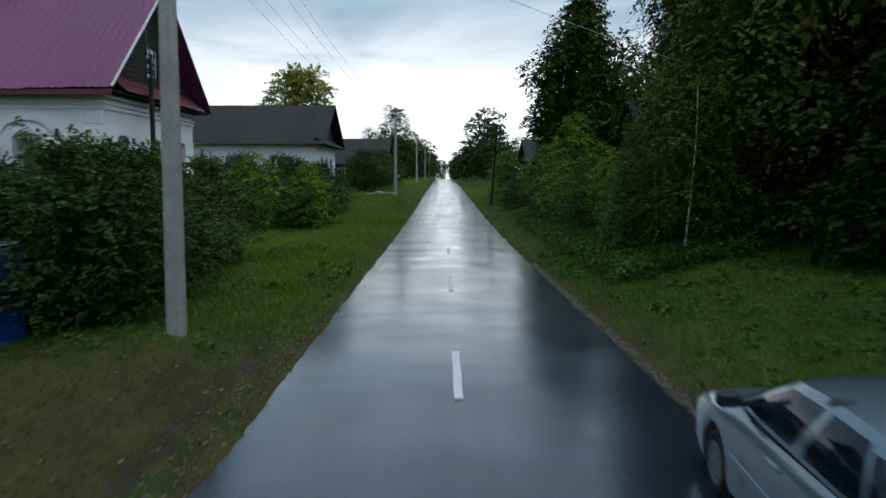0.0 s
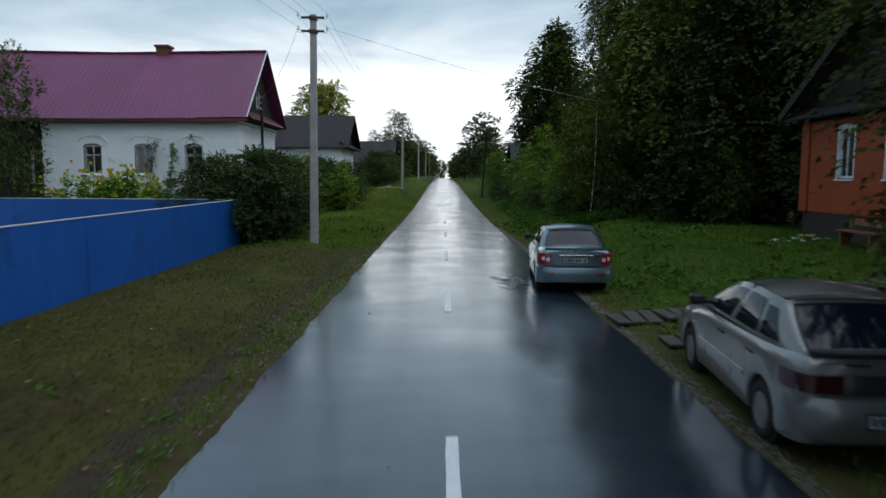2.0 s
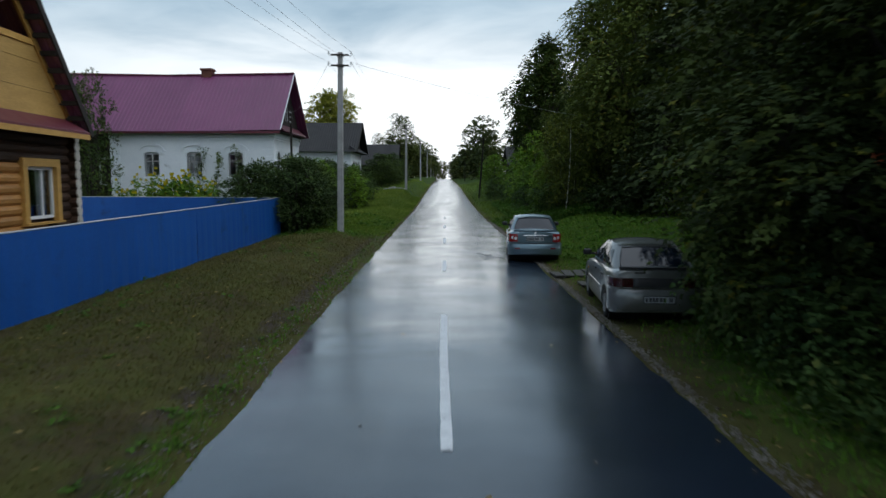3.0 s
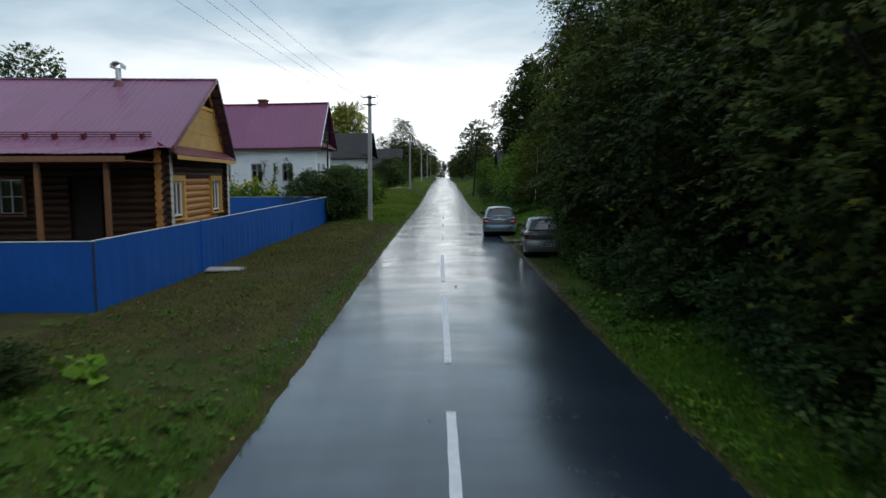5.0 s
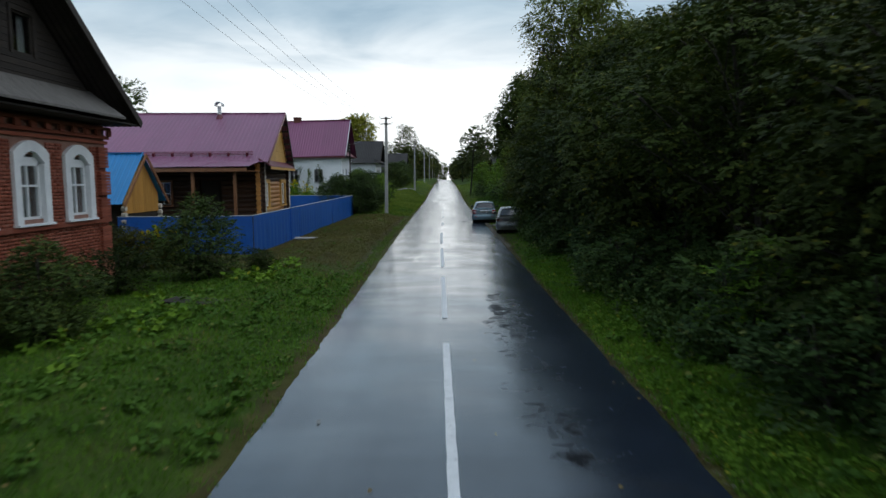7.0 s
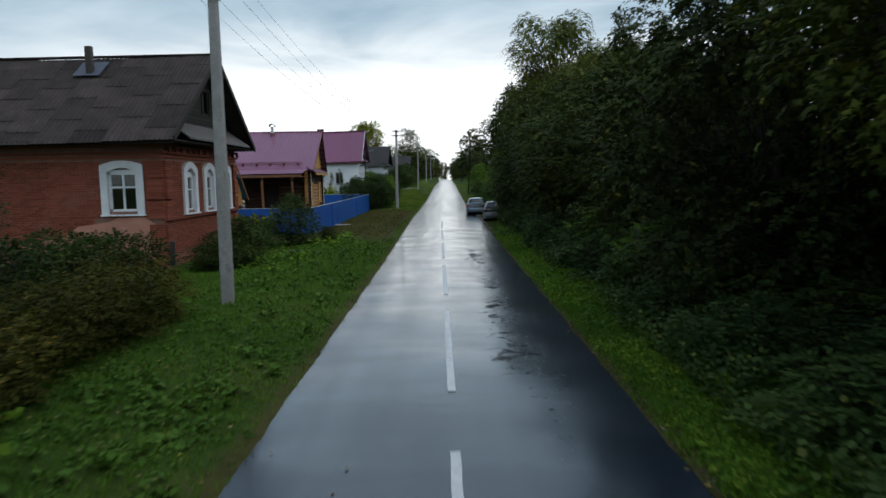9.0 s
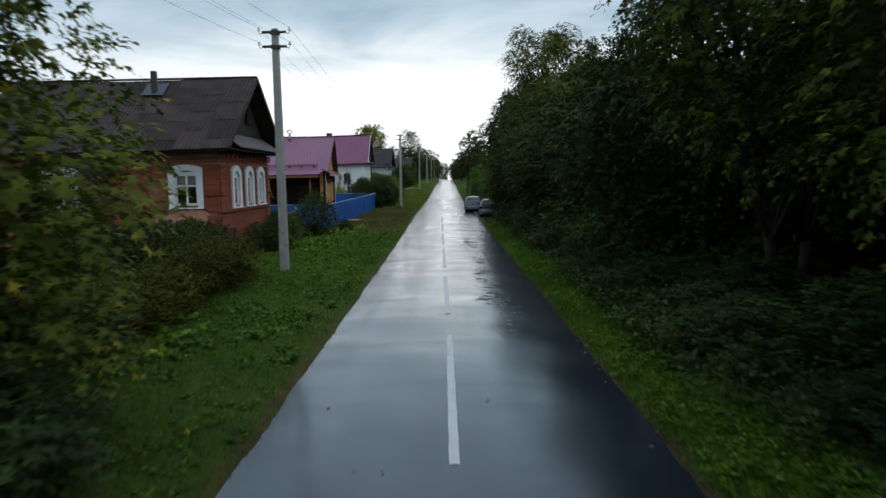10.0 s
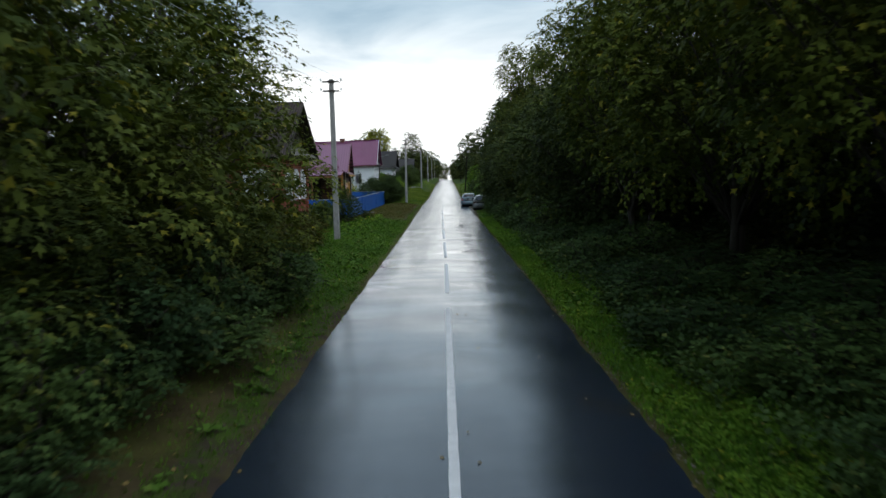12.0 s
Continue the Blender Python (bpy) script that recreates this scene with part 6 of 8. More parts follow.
far_spots += [(-5.8, 215, 20, 0.62, 0.50), (6.2, 205, 80, 0.62, 0.50), (-5.6, 262, 140, 0.62, 0.50), (5.9, 250, 200, 0.62, 0.5), (-5.4, 310, 50, 0.6, 0.55), (5.6, 322, 170, 0.6, 0.55), (-0.8, 430, 30, 0.75, 1.0), (-5.5, 445, 60, 0.9, 0.95), (6.5, 440, 160, 0.9, 0.95), (12, 450, 10, 1.2, 0.95), (-12, 455, 90, 1.2, 0.95)]
far_spots += [(-24, 120, 90, 1.2, 0.9), (-30, 150, 10, 1.3, 0.8), (22, 130, 50, 1.3, 0.9), (24, 85, 200, 1.2, 0.95), (-40, 170, 70, 1.4, 0.7), (36, 170, 150, 1.4, 0.8), (25, 64, 90, 1.1, 0.85)]
set_out(fartree, far_spots)


# ---- power line ----
def make_pole():
    t = thing("utility_pole", "grey concrete utility pole with steel cross arms", "utility pole", group="utility poles along the street")
    H = 7.5
    bm = bmesh.new()
    pts = [(0, 0, -0.6), (0, 0, 2.0), (0, 0, 4.6), (0, 0, H)]
    rings = []
    for (x, y, z), w in zip(pts, (0.135, 0.125, 0.112, 0.095)):
        c = w * 0.75
        rings.append([bm.verts.new((a, b, z)) for a, b in ((w, -c), (w, c), (c, w), (-c, w), (-w, c), (-w, -c), (-c, -w), (c, -w))])
    for r0, r1 in zip(rings, rings[1:]):
        for k in range(8):
            bm.faces.new((r0[k], r0[(k + 1) % 8], r1[(k + 1) % 8], r1[k]))
    bm.faces.new(rings[-1])
    part("pole_shaft", bm, M_CONCRETE, t)
    for z, half in ((H - 0.12, 0.37), (H - 0.55, 0.37)):
        bm = box(bmesh.new(), -half, half, -0.16, -0.10, z - 0.035, z + 0.035)
        arm = part("cross_arm", bm, M_DARKMETAL, t)
        part("arm_clamp", box(bmesh.new(), -0.13, 0.13, -0.17, 0.13, z - 0.05, z + 0.05), M_DARKMETAL, arm)
        for s in (-1, 1):
            hook = tube(bmesh.new(), [(s * half * 0.96, -0.13, z), (s * (half + 0.06), -0.13, z - 0.06), (s * (half + 0.1), -0.13, z), (s * (half + 0.1), -0.13, z + 0.06)], (0.011, 0.011, 0.011, 0.011), 5)
            part("hook", hook, M_DARKMETAL, arm)
            ins = tube(bmesh.new(), [(s * (half + 0.1), -0.13, z + 0.04), (s * (half + 0.1), -0.13, z + 0.07), (s * (half + 0.1), -0.13, z + 0.10), (s * (half + 0.1), -0.13, z + 0.15)], (0.04, 0.045, 0.03, 0.032), 8)
            part("insulator", ins, M_CERAMIC, arm)
    return t, H


pole, POLE_H = make_pole()
POLES = [(-4.74, -41.29, 0.0), (-4.37, 9.99, 0.6), (-4.35, 61.0, 0.4), (-5.0, -92.5, 0.2)] + [(-4.4, 112.0 + 51 * i, 0.3 * math.sin(i)) for i in range(6)]
tops = {}
for i, (x, y, lean) in enumerate(POLES):
    m = pose(x, y, float(ground_z(x, y)), 0, lean, 0)
    ob = pole if i == 0 else copy_thing(pole, m)
    ob.matrix_basis = m
    tops[y] = m


def wire(name, label, a, b, sag, r=0.007):
    """A hanging wire from a to b."""
    pts = []
    for i in range(17):
        f = i / 16
        p = Vector(a).lerp(Vector(b), f)
        p.z -= sag * 4 * f * (1 - f)
        pts.append(p)
    return tagged(part(name, tube(bmesh.new(), pts, [r] * 17, 5), M_WIRE, None, "", True), label, "wire", "overhead wires")


order = sorted(tops)
for ya, yb in zip(order, order[1:]):
    for z, s in ((POLE_H - 0.0, -1), (POLE_H - 0.0, 1), (POLE_H - 0.43, -1), (POLE_H - 0.43, 1)):
        a, b = tops[ya] @ Vector((s * 0.47, -0.13, z + 0.02)), tops[yb] @ Vector((s * 0.47, -0.13, z + 0.02))
        wire("power_wire", "thin grey overhead power wire between poles", a, b, 1.1, 0.0045 if ya < 60 else 0.008)
p1 = tops[9.99]
wire("service_wire", "dark service wire from a pole across the street", p1 @ Vector((0.47, -0.13, POLE_H - 0.43)), (17.0, 30.0, 6.2), 0.5, 0.006)
wire("service_wire", "dark service wire from a pole to the white house", p1 @ Vector((-0.47, -0.13, POLE_H - 0.43)), (-8.42, 19.2, 6.2), 0.4, 0.006)


def timber_pole(x, y, lean_x, h, r, label):
    t = thing("wooden_pole", label, "utility pole", pose(x, y, float(ground_z(x, y)), 0, lean_x, 0))
    bm = tube(bmesh.new(), [(0, 0, -0.5), (0.03, 0, h * 0.5), (0, 0, h)], (r, r * 0.85, r * 0.7), 9)
    bmesh.ops.transform(bm, matrix=t.matrix_basis, verts=bm.verts)
    part("pole_shaft", bm, M_OLDWOOD, t)
    bm = box(bmesh.new(), -0.35, 0.35, -0.08, -0.03, h - 0.25, h - 0.18)
    bmesh.ops.transform(bm, matrix=t.matrix_basis, verts=bm.verts)
    part("cross_arm", bm, M_DARKMETAL, t)
    return t


timber_pole(4.05, 60.0, 4.0, 6.9, 0.11, "leaning dark wooden pole beside the street")
timber_pole(5.3, 158.0, 0.5, 7.4, 0.13, "pale wooden pole far along the street")
mast = thing("roof_mast", "weathered wooden mast with insulators on the gable", "mast", pose(-8.42, 19.2, 3.0))
part("mast_post", box(bmesh.new(), -8.47, -8.37, 19.14, 19.26, 3.0, 6.3), M_OLDWOOD, mast)
for k in range(3):
    z = 5.6 + 0.26 * k
    for s in (-1, 1):
        arm = part("mast_hook", tube(bmesh.new(), [(-8.42, 19.2, z), (-8.42, 19.2 + s * 0.16, z), (-8.42, 19.2 + s * 0.16, z + 0.05)], (0.012,) * 3, 5), M_DARKMETAL, mast)
        part("insulator", tube(bmesh.new(), [(-8.42, 19.2 + s * 0.16, z + 0.04), (-8.42, 19.2 + s * 0.16, z + 0.13)], (0.035, 0.028), 7), M_GREYWHITE, arm)


# ---- cars ----
M_PAINT_BLUE = paint_mat("pale_blue_metallic_paint", (0.150, 0.225, 0.268), (0.185, 0.262, 0.305), 0.30, 0.55)
M_PAINT_SILVER = paint_mat("dirty_silver_paint", (0.145, 0.15, 0.145), (0.19, 0.195, 0.19), 0.34, 0.5, (0.10, 0.092, 0.08), (0.50, 0.80))
M_BLACKPLASTIC = surf("black_plastic", (0.012, 0.012, 0.013), (0.022, 0.022, 0.023), 0.5, 5, 60, 0.1)
M_RUBBER = surf("tyre_rubber", (0.010, 0.010, 0.010), (0.024, 0.023, 0.022), 0.8, 8, 60, 0.3)
M_RIM = surf("silver_wheel", (0.16, 0.16, 0.16), (0.26, 0.26, 0.26), 0.4, 6, 40, 0.0, 0.4)
M_REDLENS = surf("red_lens", (0.24, 0.010, 0.012), (0.32, 0.016, 0.018), 0.15, 5, 40, 0.0, coat=0.8)
M_DARKRED = surf("dark_red_lens", (0.028, 0.004, 0.006), (0.045, 0.006, 0.009), 0.2, 5, 40, 0.0, coat=0.6)
M_CLEARLENS = surf("clear_lens", (0.55, 0.52, 0.52), (0.7, 0.68, 0.68), 0.15, 5, 40, 0.0, coat=0.8)
M_CHROME = surf("chrome_strip", (0.6, 0.61, 0.62), (0.7, 0.71, 0.72), 0.12, 4, 30, 0.0, 1.0, rough_var=0.04)
M_AMBER = surf("amber_lens", (0.55, 0.16, 0.02), (0.65, 0.2, 0.03), 0.2, 5, 40, 0.0, coat=0.6)
M_PLATE = surf("number_plate", (0.34, 0.35, 0.36), (0.44, 0.45, 0.46), 0.4, 5, 50, 0.0)
M_PLATEBAR = surf("plate_marking", (0.03, 0.03, 0.035), (0.05, 0.05, 0.055), 0.6, 5, 50, 0.0)


def wheel(parent, x, y, r, side, spokes):
    """A tyre with a rim; side is the way it faces along x."""
    w = 0.185
    prof = [(r - 0.115, -w / 2 + 0.01), (r - 0.06, -w / 2), (r - 0.015, -w / 2 + 0.012), (r, -w / 2 + 0.04), (r, w / 2 - 0.04), (r - 0.015, w / 2 - 0.012), (r - 0.06, w / 2), (r - 0.115, w / 2 - 0.01)]
    n = 28
    verts, faces = [], []
    k = len(prof)
    for i in range(n):
        a = 2 * math.pi * i / n
        verts += [(x + side * u, y + rr * math.cos(a), r + rr * math.sin(a)) for rr, u in prof]
    for i in range(n):
        for j in range(k):
            faces.append((i * k + j, i * k + (j + 1) % k, ((i + 1) % n) * k + (j + 1) % k, ((i + 1) % n) * k + j))
    tyre = mesh_obj("wheel", verts, faces, M_RUBBER, parent, "black tyre", True)
    bm = bmesh.new()
    ro = r - 0.113
    tube(bm, [(x - side * 0.06, y, r), (x + side * 0.075, y, r)], (ro, ro), 24, False)
    disc = bmesh.ops.create_circle(bm, cap_ends=True, segments=24, radius=ro, matrix=Matrix.Translation((x + side * 0.012, y, r)) @ pose(0, 0, 0, 0, 90, 0))
    part("brake_disc", bm, M_DARKMETAL, tyre)
    bm = bmesh.new()
    for i in range(spokes):
        a = 2 * math.pi * i / spokes + 0.3
        m = Matrix.Translation((x, y, r)) @ pose(0, 0, 0, math.degrees(a), 0, 0)
        extr = [(-0.045, 0.02), (0.045, 0.02), (0.034, ro), (-0.034, ro)]
        s = extrude_poly(bmesh.new(), extr, "x", side * 0.055, side * 0.085)
        bmesh.ops.transform(s, matrix=m, verts=s.verts)
        me = bpy.data.meshes.new("tmp")
        s.to_mesh(me)
        bm.from_mesh(me)
        s.free()
        bpy.data.meshes.remove(me)
    tube(bm, [(x + side * 0.05, y, r), (x + side * 0.09, y, r)], (0.075, 0.06), 14)
    ring = [(ro + 0.004, 0.05), (ro + 0.004, 0.092), (ro - 0.022, 0.092), (ro - 0.026, 0.05)]
    rv = []
    for i in range(24):
        a = 2 * math.pi * i / 24
        rv.append([bm.verts.new((x + side * u, y + rr * math.cos(a), r + rr * math.sin(a))) for rr, u in ring])
    for i in range(24):
        for j in range(4):
            bm.faces.new((rv[i][j], rv[i][(j + 1) % 4], rv[(i + 1) % 24][(j + 1) % 4], rv[(i + 1) % 24][j]))
    part("rim", bm, M_RIM, tyre)
    return tyre


def build_car(name, label, spec, place, turn):
    """A car at the origin, nose to +y, then set on its place. spec holds its lengths, in metres."""
    car = thing(name, label, "car")
    S = spec
    yr_, yf_ = S["rear"], S["front"]
    hw, r, arch = 0.825, S["wheel_r"], S["wheel_r"] + 0.055
    ax = (-1.246, 1.246)
    key = S["key"]          # along the car: y, half width, shoulder height, deck height

    def at(y, col):
        return float(np.interp(y, [k[0] for k in key], [k[col] for k in key]))

    ys = sorted({round(v, 3) for v in [*np.linspace(yr_, yf_, 46), *[a + arch * math.cos(t) for a in ax for t in np.linspace(0, math.pi, 15)], yr_ + 0.02, yr_ + 0.06, yf_ - 0.03, yf_ - 0.08]})
    rows = []
    for y in ys:
        w, sh, dk = at(y, 1) * hw, at(y, 2), at(y, 3)
        sill = S["sill"] + 0.10 * (max(0, abs(y) - 1.7) / 0.5) ** 1.0 * 0.6
        low = sill
        for a in ax:
            if abs(y - a) < arch:
                low = max(low, r * 0.98 + math.sqrt(max(0.0, arch ** 2 - (y - a) ** 2)) - 0.0)
        low = min(low, sh - 0.16)
        mid = max(low + 0.05, 0.47)
        half = [(w * 0.80, max(low, 0.24) if low > sill + 0.01 else sill), (w * 0.965, low + 0.0), (w * 0.992, low + (mid - low) * 0.35), (w * 1.0, mid), (w * 1.002, mid + (sh - mid) * 0.35), (w * 0.985, mid + (sh - mid) * 0.72), (w * 0.955, sh - 0.035), (w * 0.915, sh), (w * 0.80, sh + (dk - sh) * 0.55), (w * 0.45, dk), (w * 0.0, dk + 0.012)]
        right = [(x, y, z) for x, z in half]
        left = [(-x, y, z) for x, z in half[::-1][1:]]
        rows.append(right + left)
    # the underside closes each ring
    rows = [r_ + [(-0.3, r_[0][1], max(S["sill"] + 0.02, r_[0][2])), (0.3, r_[0][1], max(S["sill"] + 0.02, r_[0][2])), r_[0]] for r_ in rows]
    verts, faces = loft(rows)
    body = mesh_obj("body", verts, faces, S["paint"], car, "", True)
    body.data.set_sharp_from_angle(angle=radians(38))
    # dark wheel housings and floor
    for a in ax:
        bm = bmesh.new()
        tube(bm, [(-0.76, a, r), (0.76, a, r)], (arch - 0.012, arch - 0.012), 22)
        part("wheel_housing", bm, M_BLACKPLASTIC, car)
    for a in ax:
        for s in (-1, 1):
            wheel(car, s * 0.712, a, r, s, S["spokes"])
    # cabin: belt line and roof line, both given front to rear
    bl, rf = S["belt"], S["roof"]      # windscreen base y, rear glass base y, belt z ; roof front y, roof rear y, z
    y0, y1, zb = bl
    y2, y3, zr = rf
    wb, wt = 0.765, 0.575

    def side_pt(s, v, sx, out=0.0):
        """s: 0 at the windscreen pillar, 1 at the rear pillar; v: 0 at the belt, 1 at the roof edge."""
        ya, yb = y0 + (y2 - y0) * v, y1 + (y3 - y1) * v
        y = ya + (yb - ya) * s
        edge = 1 - 0.10 * (2 * s - 1) ** 4
        x = (wb + (wt - wb) * v ** 1.25 + 0.02 * math.sin(math.pi * v)) * edge + out
        zz = zb + (zr - 0.045 - zb) * v - 0.05 * v * (2 * s - 1) ** 2
        return (sx * x, y, zz)

    def front_pt(u, v, out=0.0):
        a, b = side_pt(0, v, -1), side_pt(0, v, 1)
        f = (u + 1) / 2
        bow = (1 - u * u)
        return (a[0] + (b[0] - a[0]) * f, a[1] + 0.10 * bow * (1 - 0.35 * v) + out, a[2] + 0.035 * bow * v + out * 0.6)

    def rear_pt(u, v, out=0.0):
        a, b = side_pt(1, v, -1), side_pt(1, v, 1)
        f = (u + 1) / 2
        bow = (1 - u * u)
        return (a[0] + (b[0] - a[0]) * f, a[1] - 0.07 * bow * (1 - 0.35 * v) - out, a[2] + 0.035 * bow * v + out * 0.6)

    def patch(fn, u0, u1, v0, v1, nu, nv, out, closed=0.012):
        top = [[fn(u0 + (u1 - u0) * i / nu, v0 + (v1 - v0) * j / nv, out) for i in range(nu + 1)] for j in range(nv + 1)]
        v, f = loft(top, False)
        return v, f
    # the painted shell of the cabin
    sv, sf = [], []

    def add(vf):
        o = len(sv)
        sv.extend(vf[0])
        sf.extend(tuple(i + o for i in q) for q in vf[1])
    for sx in (-1, 1):
        add(loft([[side_pt(i / 14, j / 8, sx) for i in range(15)] for j in range(9)], False))
    add(loft([[front_pt(-1 + 2 * i / 10, j / 8) for i in range(11)] for j in range(9)], False))
    add(loft([[rear_pt(-1 + 2 * i / 10, j / 8) for i in range(11)] for j in range(9)], False))
    roof_rows = []
    for i in range(13):
        s = i / 12
        a = side_pt(s, 1, -1)
        row = []
        for j in range(11):
            u = -1 + 2 * j / 10
            bow = 1 - u * u
            f0 = front_pt(u, 1)[1] - side_pt(0, 1, 1)[1]
            f1 = rear_pt(u, 1)[1] - side_pt(1, 1, 1)[1]
            row.append((-a[0] * u, a[1] + f0 * (1 - s) ** 3 + f1 * s ** 3, a[2] + (0.035 + 0.022 * math.sin(math.pi * s)) * bow))
        roof_rows.append(row)
    add(loft(roof_rows, False))
    shell = mesh_obj("cabin_shell", sv, sf, S["paint"], car, "", True)
    wel = shell.modifiers.new("weld", "WELD")
    wel.merge_threshold = 0.003
    # glass
    for sx in (-1, 1):
        for s0, s1, va, vb in S["side_glass"]:
            out = 0.008

            def fn(u, v, o, sx=sx, s0=s0, s1=s1):
                return side_pt(s0[0] + (s0[1] - s0[0]) * v + ((s1[0] + (s1[1] - s1[0]) * v) - (s0[0] + (s0[1] - s0[0]) * v)) * u, va + (vb - va) * v, sx, o)
            v, f = patch(fn, 0, 1, 0, 1, 6, 6, out)
            mesh_obj("side_window", v, f, M_CARGLASS, car, "dark tinted side window", True)
    v, f = patch(front_pt, -0.93, 0.93, 0.05, 0.95, 10, 6, 0.008)
    mesh_obj("windscreen", v, f, M_CARGLASS, car, "windscreen", True)
    gu, g0, g1 = S["rear_glass"]
    v, f = patch(rear_pt, -gu, gu, g0, g1, 10, 6, 0.008)
    mesh_obj("rear_window", v, f, M_CARGLASS, car, "dark tinted rear window", True)
    # rubber seal round the rear window
    edge = [rear_pt(u, vv, 0.012) for u, vv in [*[(-gu + 2 * gu * i / 10, g0) for i in range(11)], *[(gu, g0 + (g1 - g0) * i / 6) for i in range(1, 7)], *[(gu - 2 * gu * i / 10, g1) for i in range(1, 11)], *[(-gu, g1 - (g1 - g0) * i / 6) for i in range(1, 7)]]]
    part("window_seal", tube(bmesh.new(), edge, [0.011] * len(edge), 5, False), M_BLACKPLASTIC, car)
    # mirrors, handles, strips
    for sx in (-1, 1):
        bm = box(bmesh.new(), sx * 0.80, sx * 0.98, y0 - 0.36, y0 - 0.25, zb + 0.02, zb + 0.15, 0.03)
        box(bm, sx * 0.70, sx * 0.82, y0 - 0.34, y0 - 0.28, zb + 0.03, zb + 0.07)
        part("wing_mirror", bm, M_BLACKPLASTIC if S["dark_mirror"] else S["paint"], car)
        for yy in (-0.02, -0.92):
            part("door_handle", box(bmesh.new(), sx * 0.80, sx * 0.835, yy - 0.1, yy + 0.1, zb - 0.17, zb - 0.135, 0.008), S["handle"], car)
        bm = box(bmesh.new(), sx * 0.822, sx * 0.838, -0.80, 0.80, 0.50, 0.56, 0.004)
        part("side_strip", bm, S["strip"], car)
        for yy in (0.52, -0.42):
            part("door_gap", box(bmesh.new(), sx * 0.79, sx * 0.8285, yy - 0.004, yy + 0.004, 0.40, 0.66), M_BLACKPLASTIC, car)
        part("side_indicator", box(bmesh.new(), sx * 0.80, sx * 0.829, 0.98, 1.07, 0.66, 0.70, 0.006), M_AMBER, car, "amber side indicator")
    S["tail"](car, S)
    car.matrix_basis = Matrix.Translation(place) @ pose(0, 0, 0, 0, 0, turn)
    return car


def plate(car, y, z, tilt=8):
    """A number plate with plain bars in place of its characters."""
    m = Matrix.Translation((0, y, z)) @ pose(0, 0, 0, tilt, 0, 0)
    bm = box(bmesh.new(), -0.265, 0.265, -0.008, 0.008, -0.058, 0.058, 0.004)
    bmesh.ops.transform(bm, matrix=m, verts=bm.verts)
    p = part("number_plate", bm, M_PLATE, car, "white number plate with plain dark bars")
    for x0, x1 in ((-0.235, -0.20), (-0.175, -0.135), (-0.12, -0.08), (-0.065, -0.025), (0.0, 0.045), (0.06, 0.105), (0.165, 0.19), (0.2, 0.225)):
        bm = box(bmesh.new(), x0, x1, -0.0125, -0.0075, -0.035, 0.035)
        bmesh.ops.transform(bm, matrix=m, verts=bm.verts)
        part("plate_bar", bm, M_PLATEBAR, p)
    bm = bmesh.new()
    for b in ((-0.275, 0.275, 0.056, 0.068), (-0.275, 0.275, -0.068, -0.056), (-0.277, -0.263, -0.068, 0.068), (0.263, 0.277, -0.068, 0.068)):
        box(bm, b[0], b[1], -0.012, 0.006, b[2], b[3])
    bmesh.ops.transform(bm, matrix=m, verts=bm.verts)
    part("plate_frame", bm, M_BLACKPLASTIC, p)


def wrap_box(xs, y_of, z0, z1, out, depth=0.05):
    """A block that follows the rear skin: its y is y_of(x) less out."""
    rows = []
    for x in xs:
        y = y_of(x)
        rows.append([(x, y - out, z0), (x, y - out, z1), (x, y + depth, z1), (x, y + depth, z0), (x, y - out, z0)])
    return loft(rows)


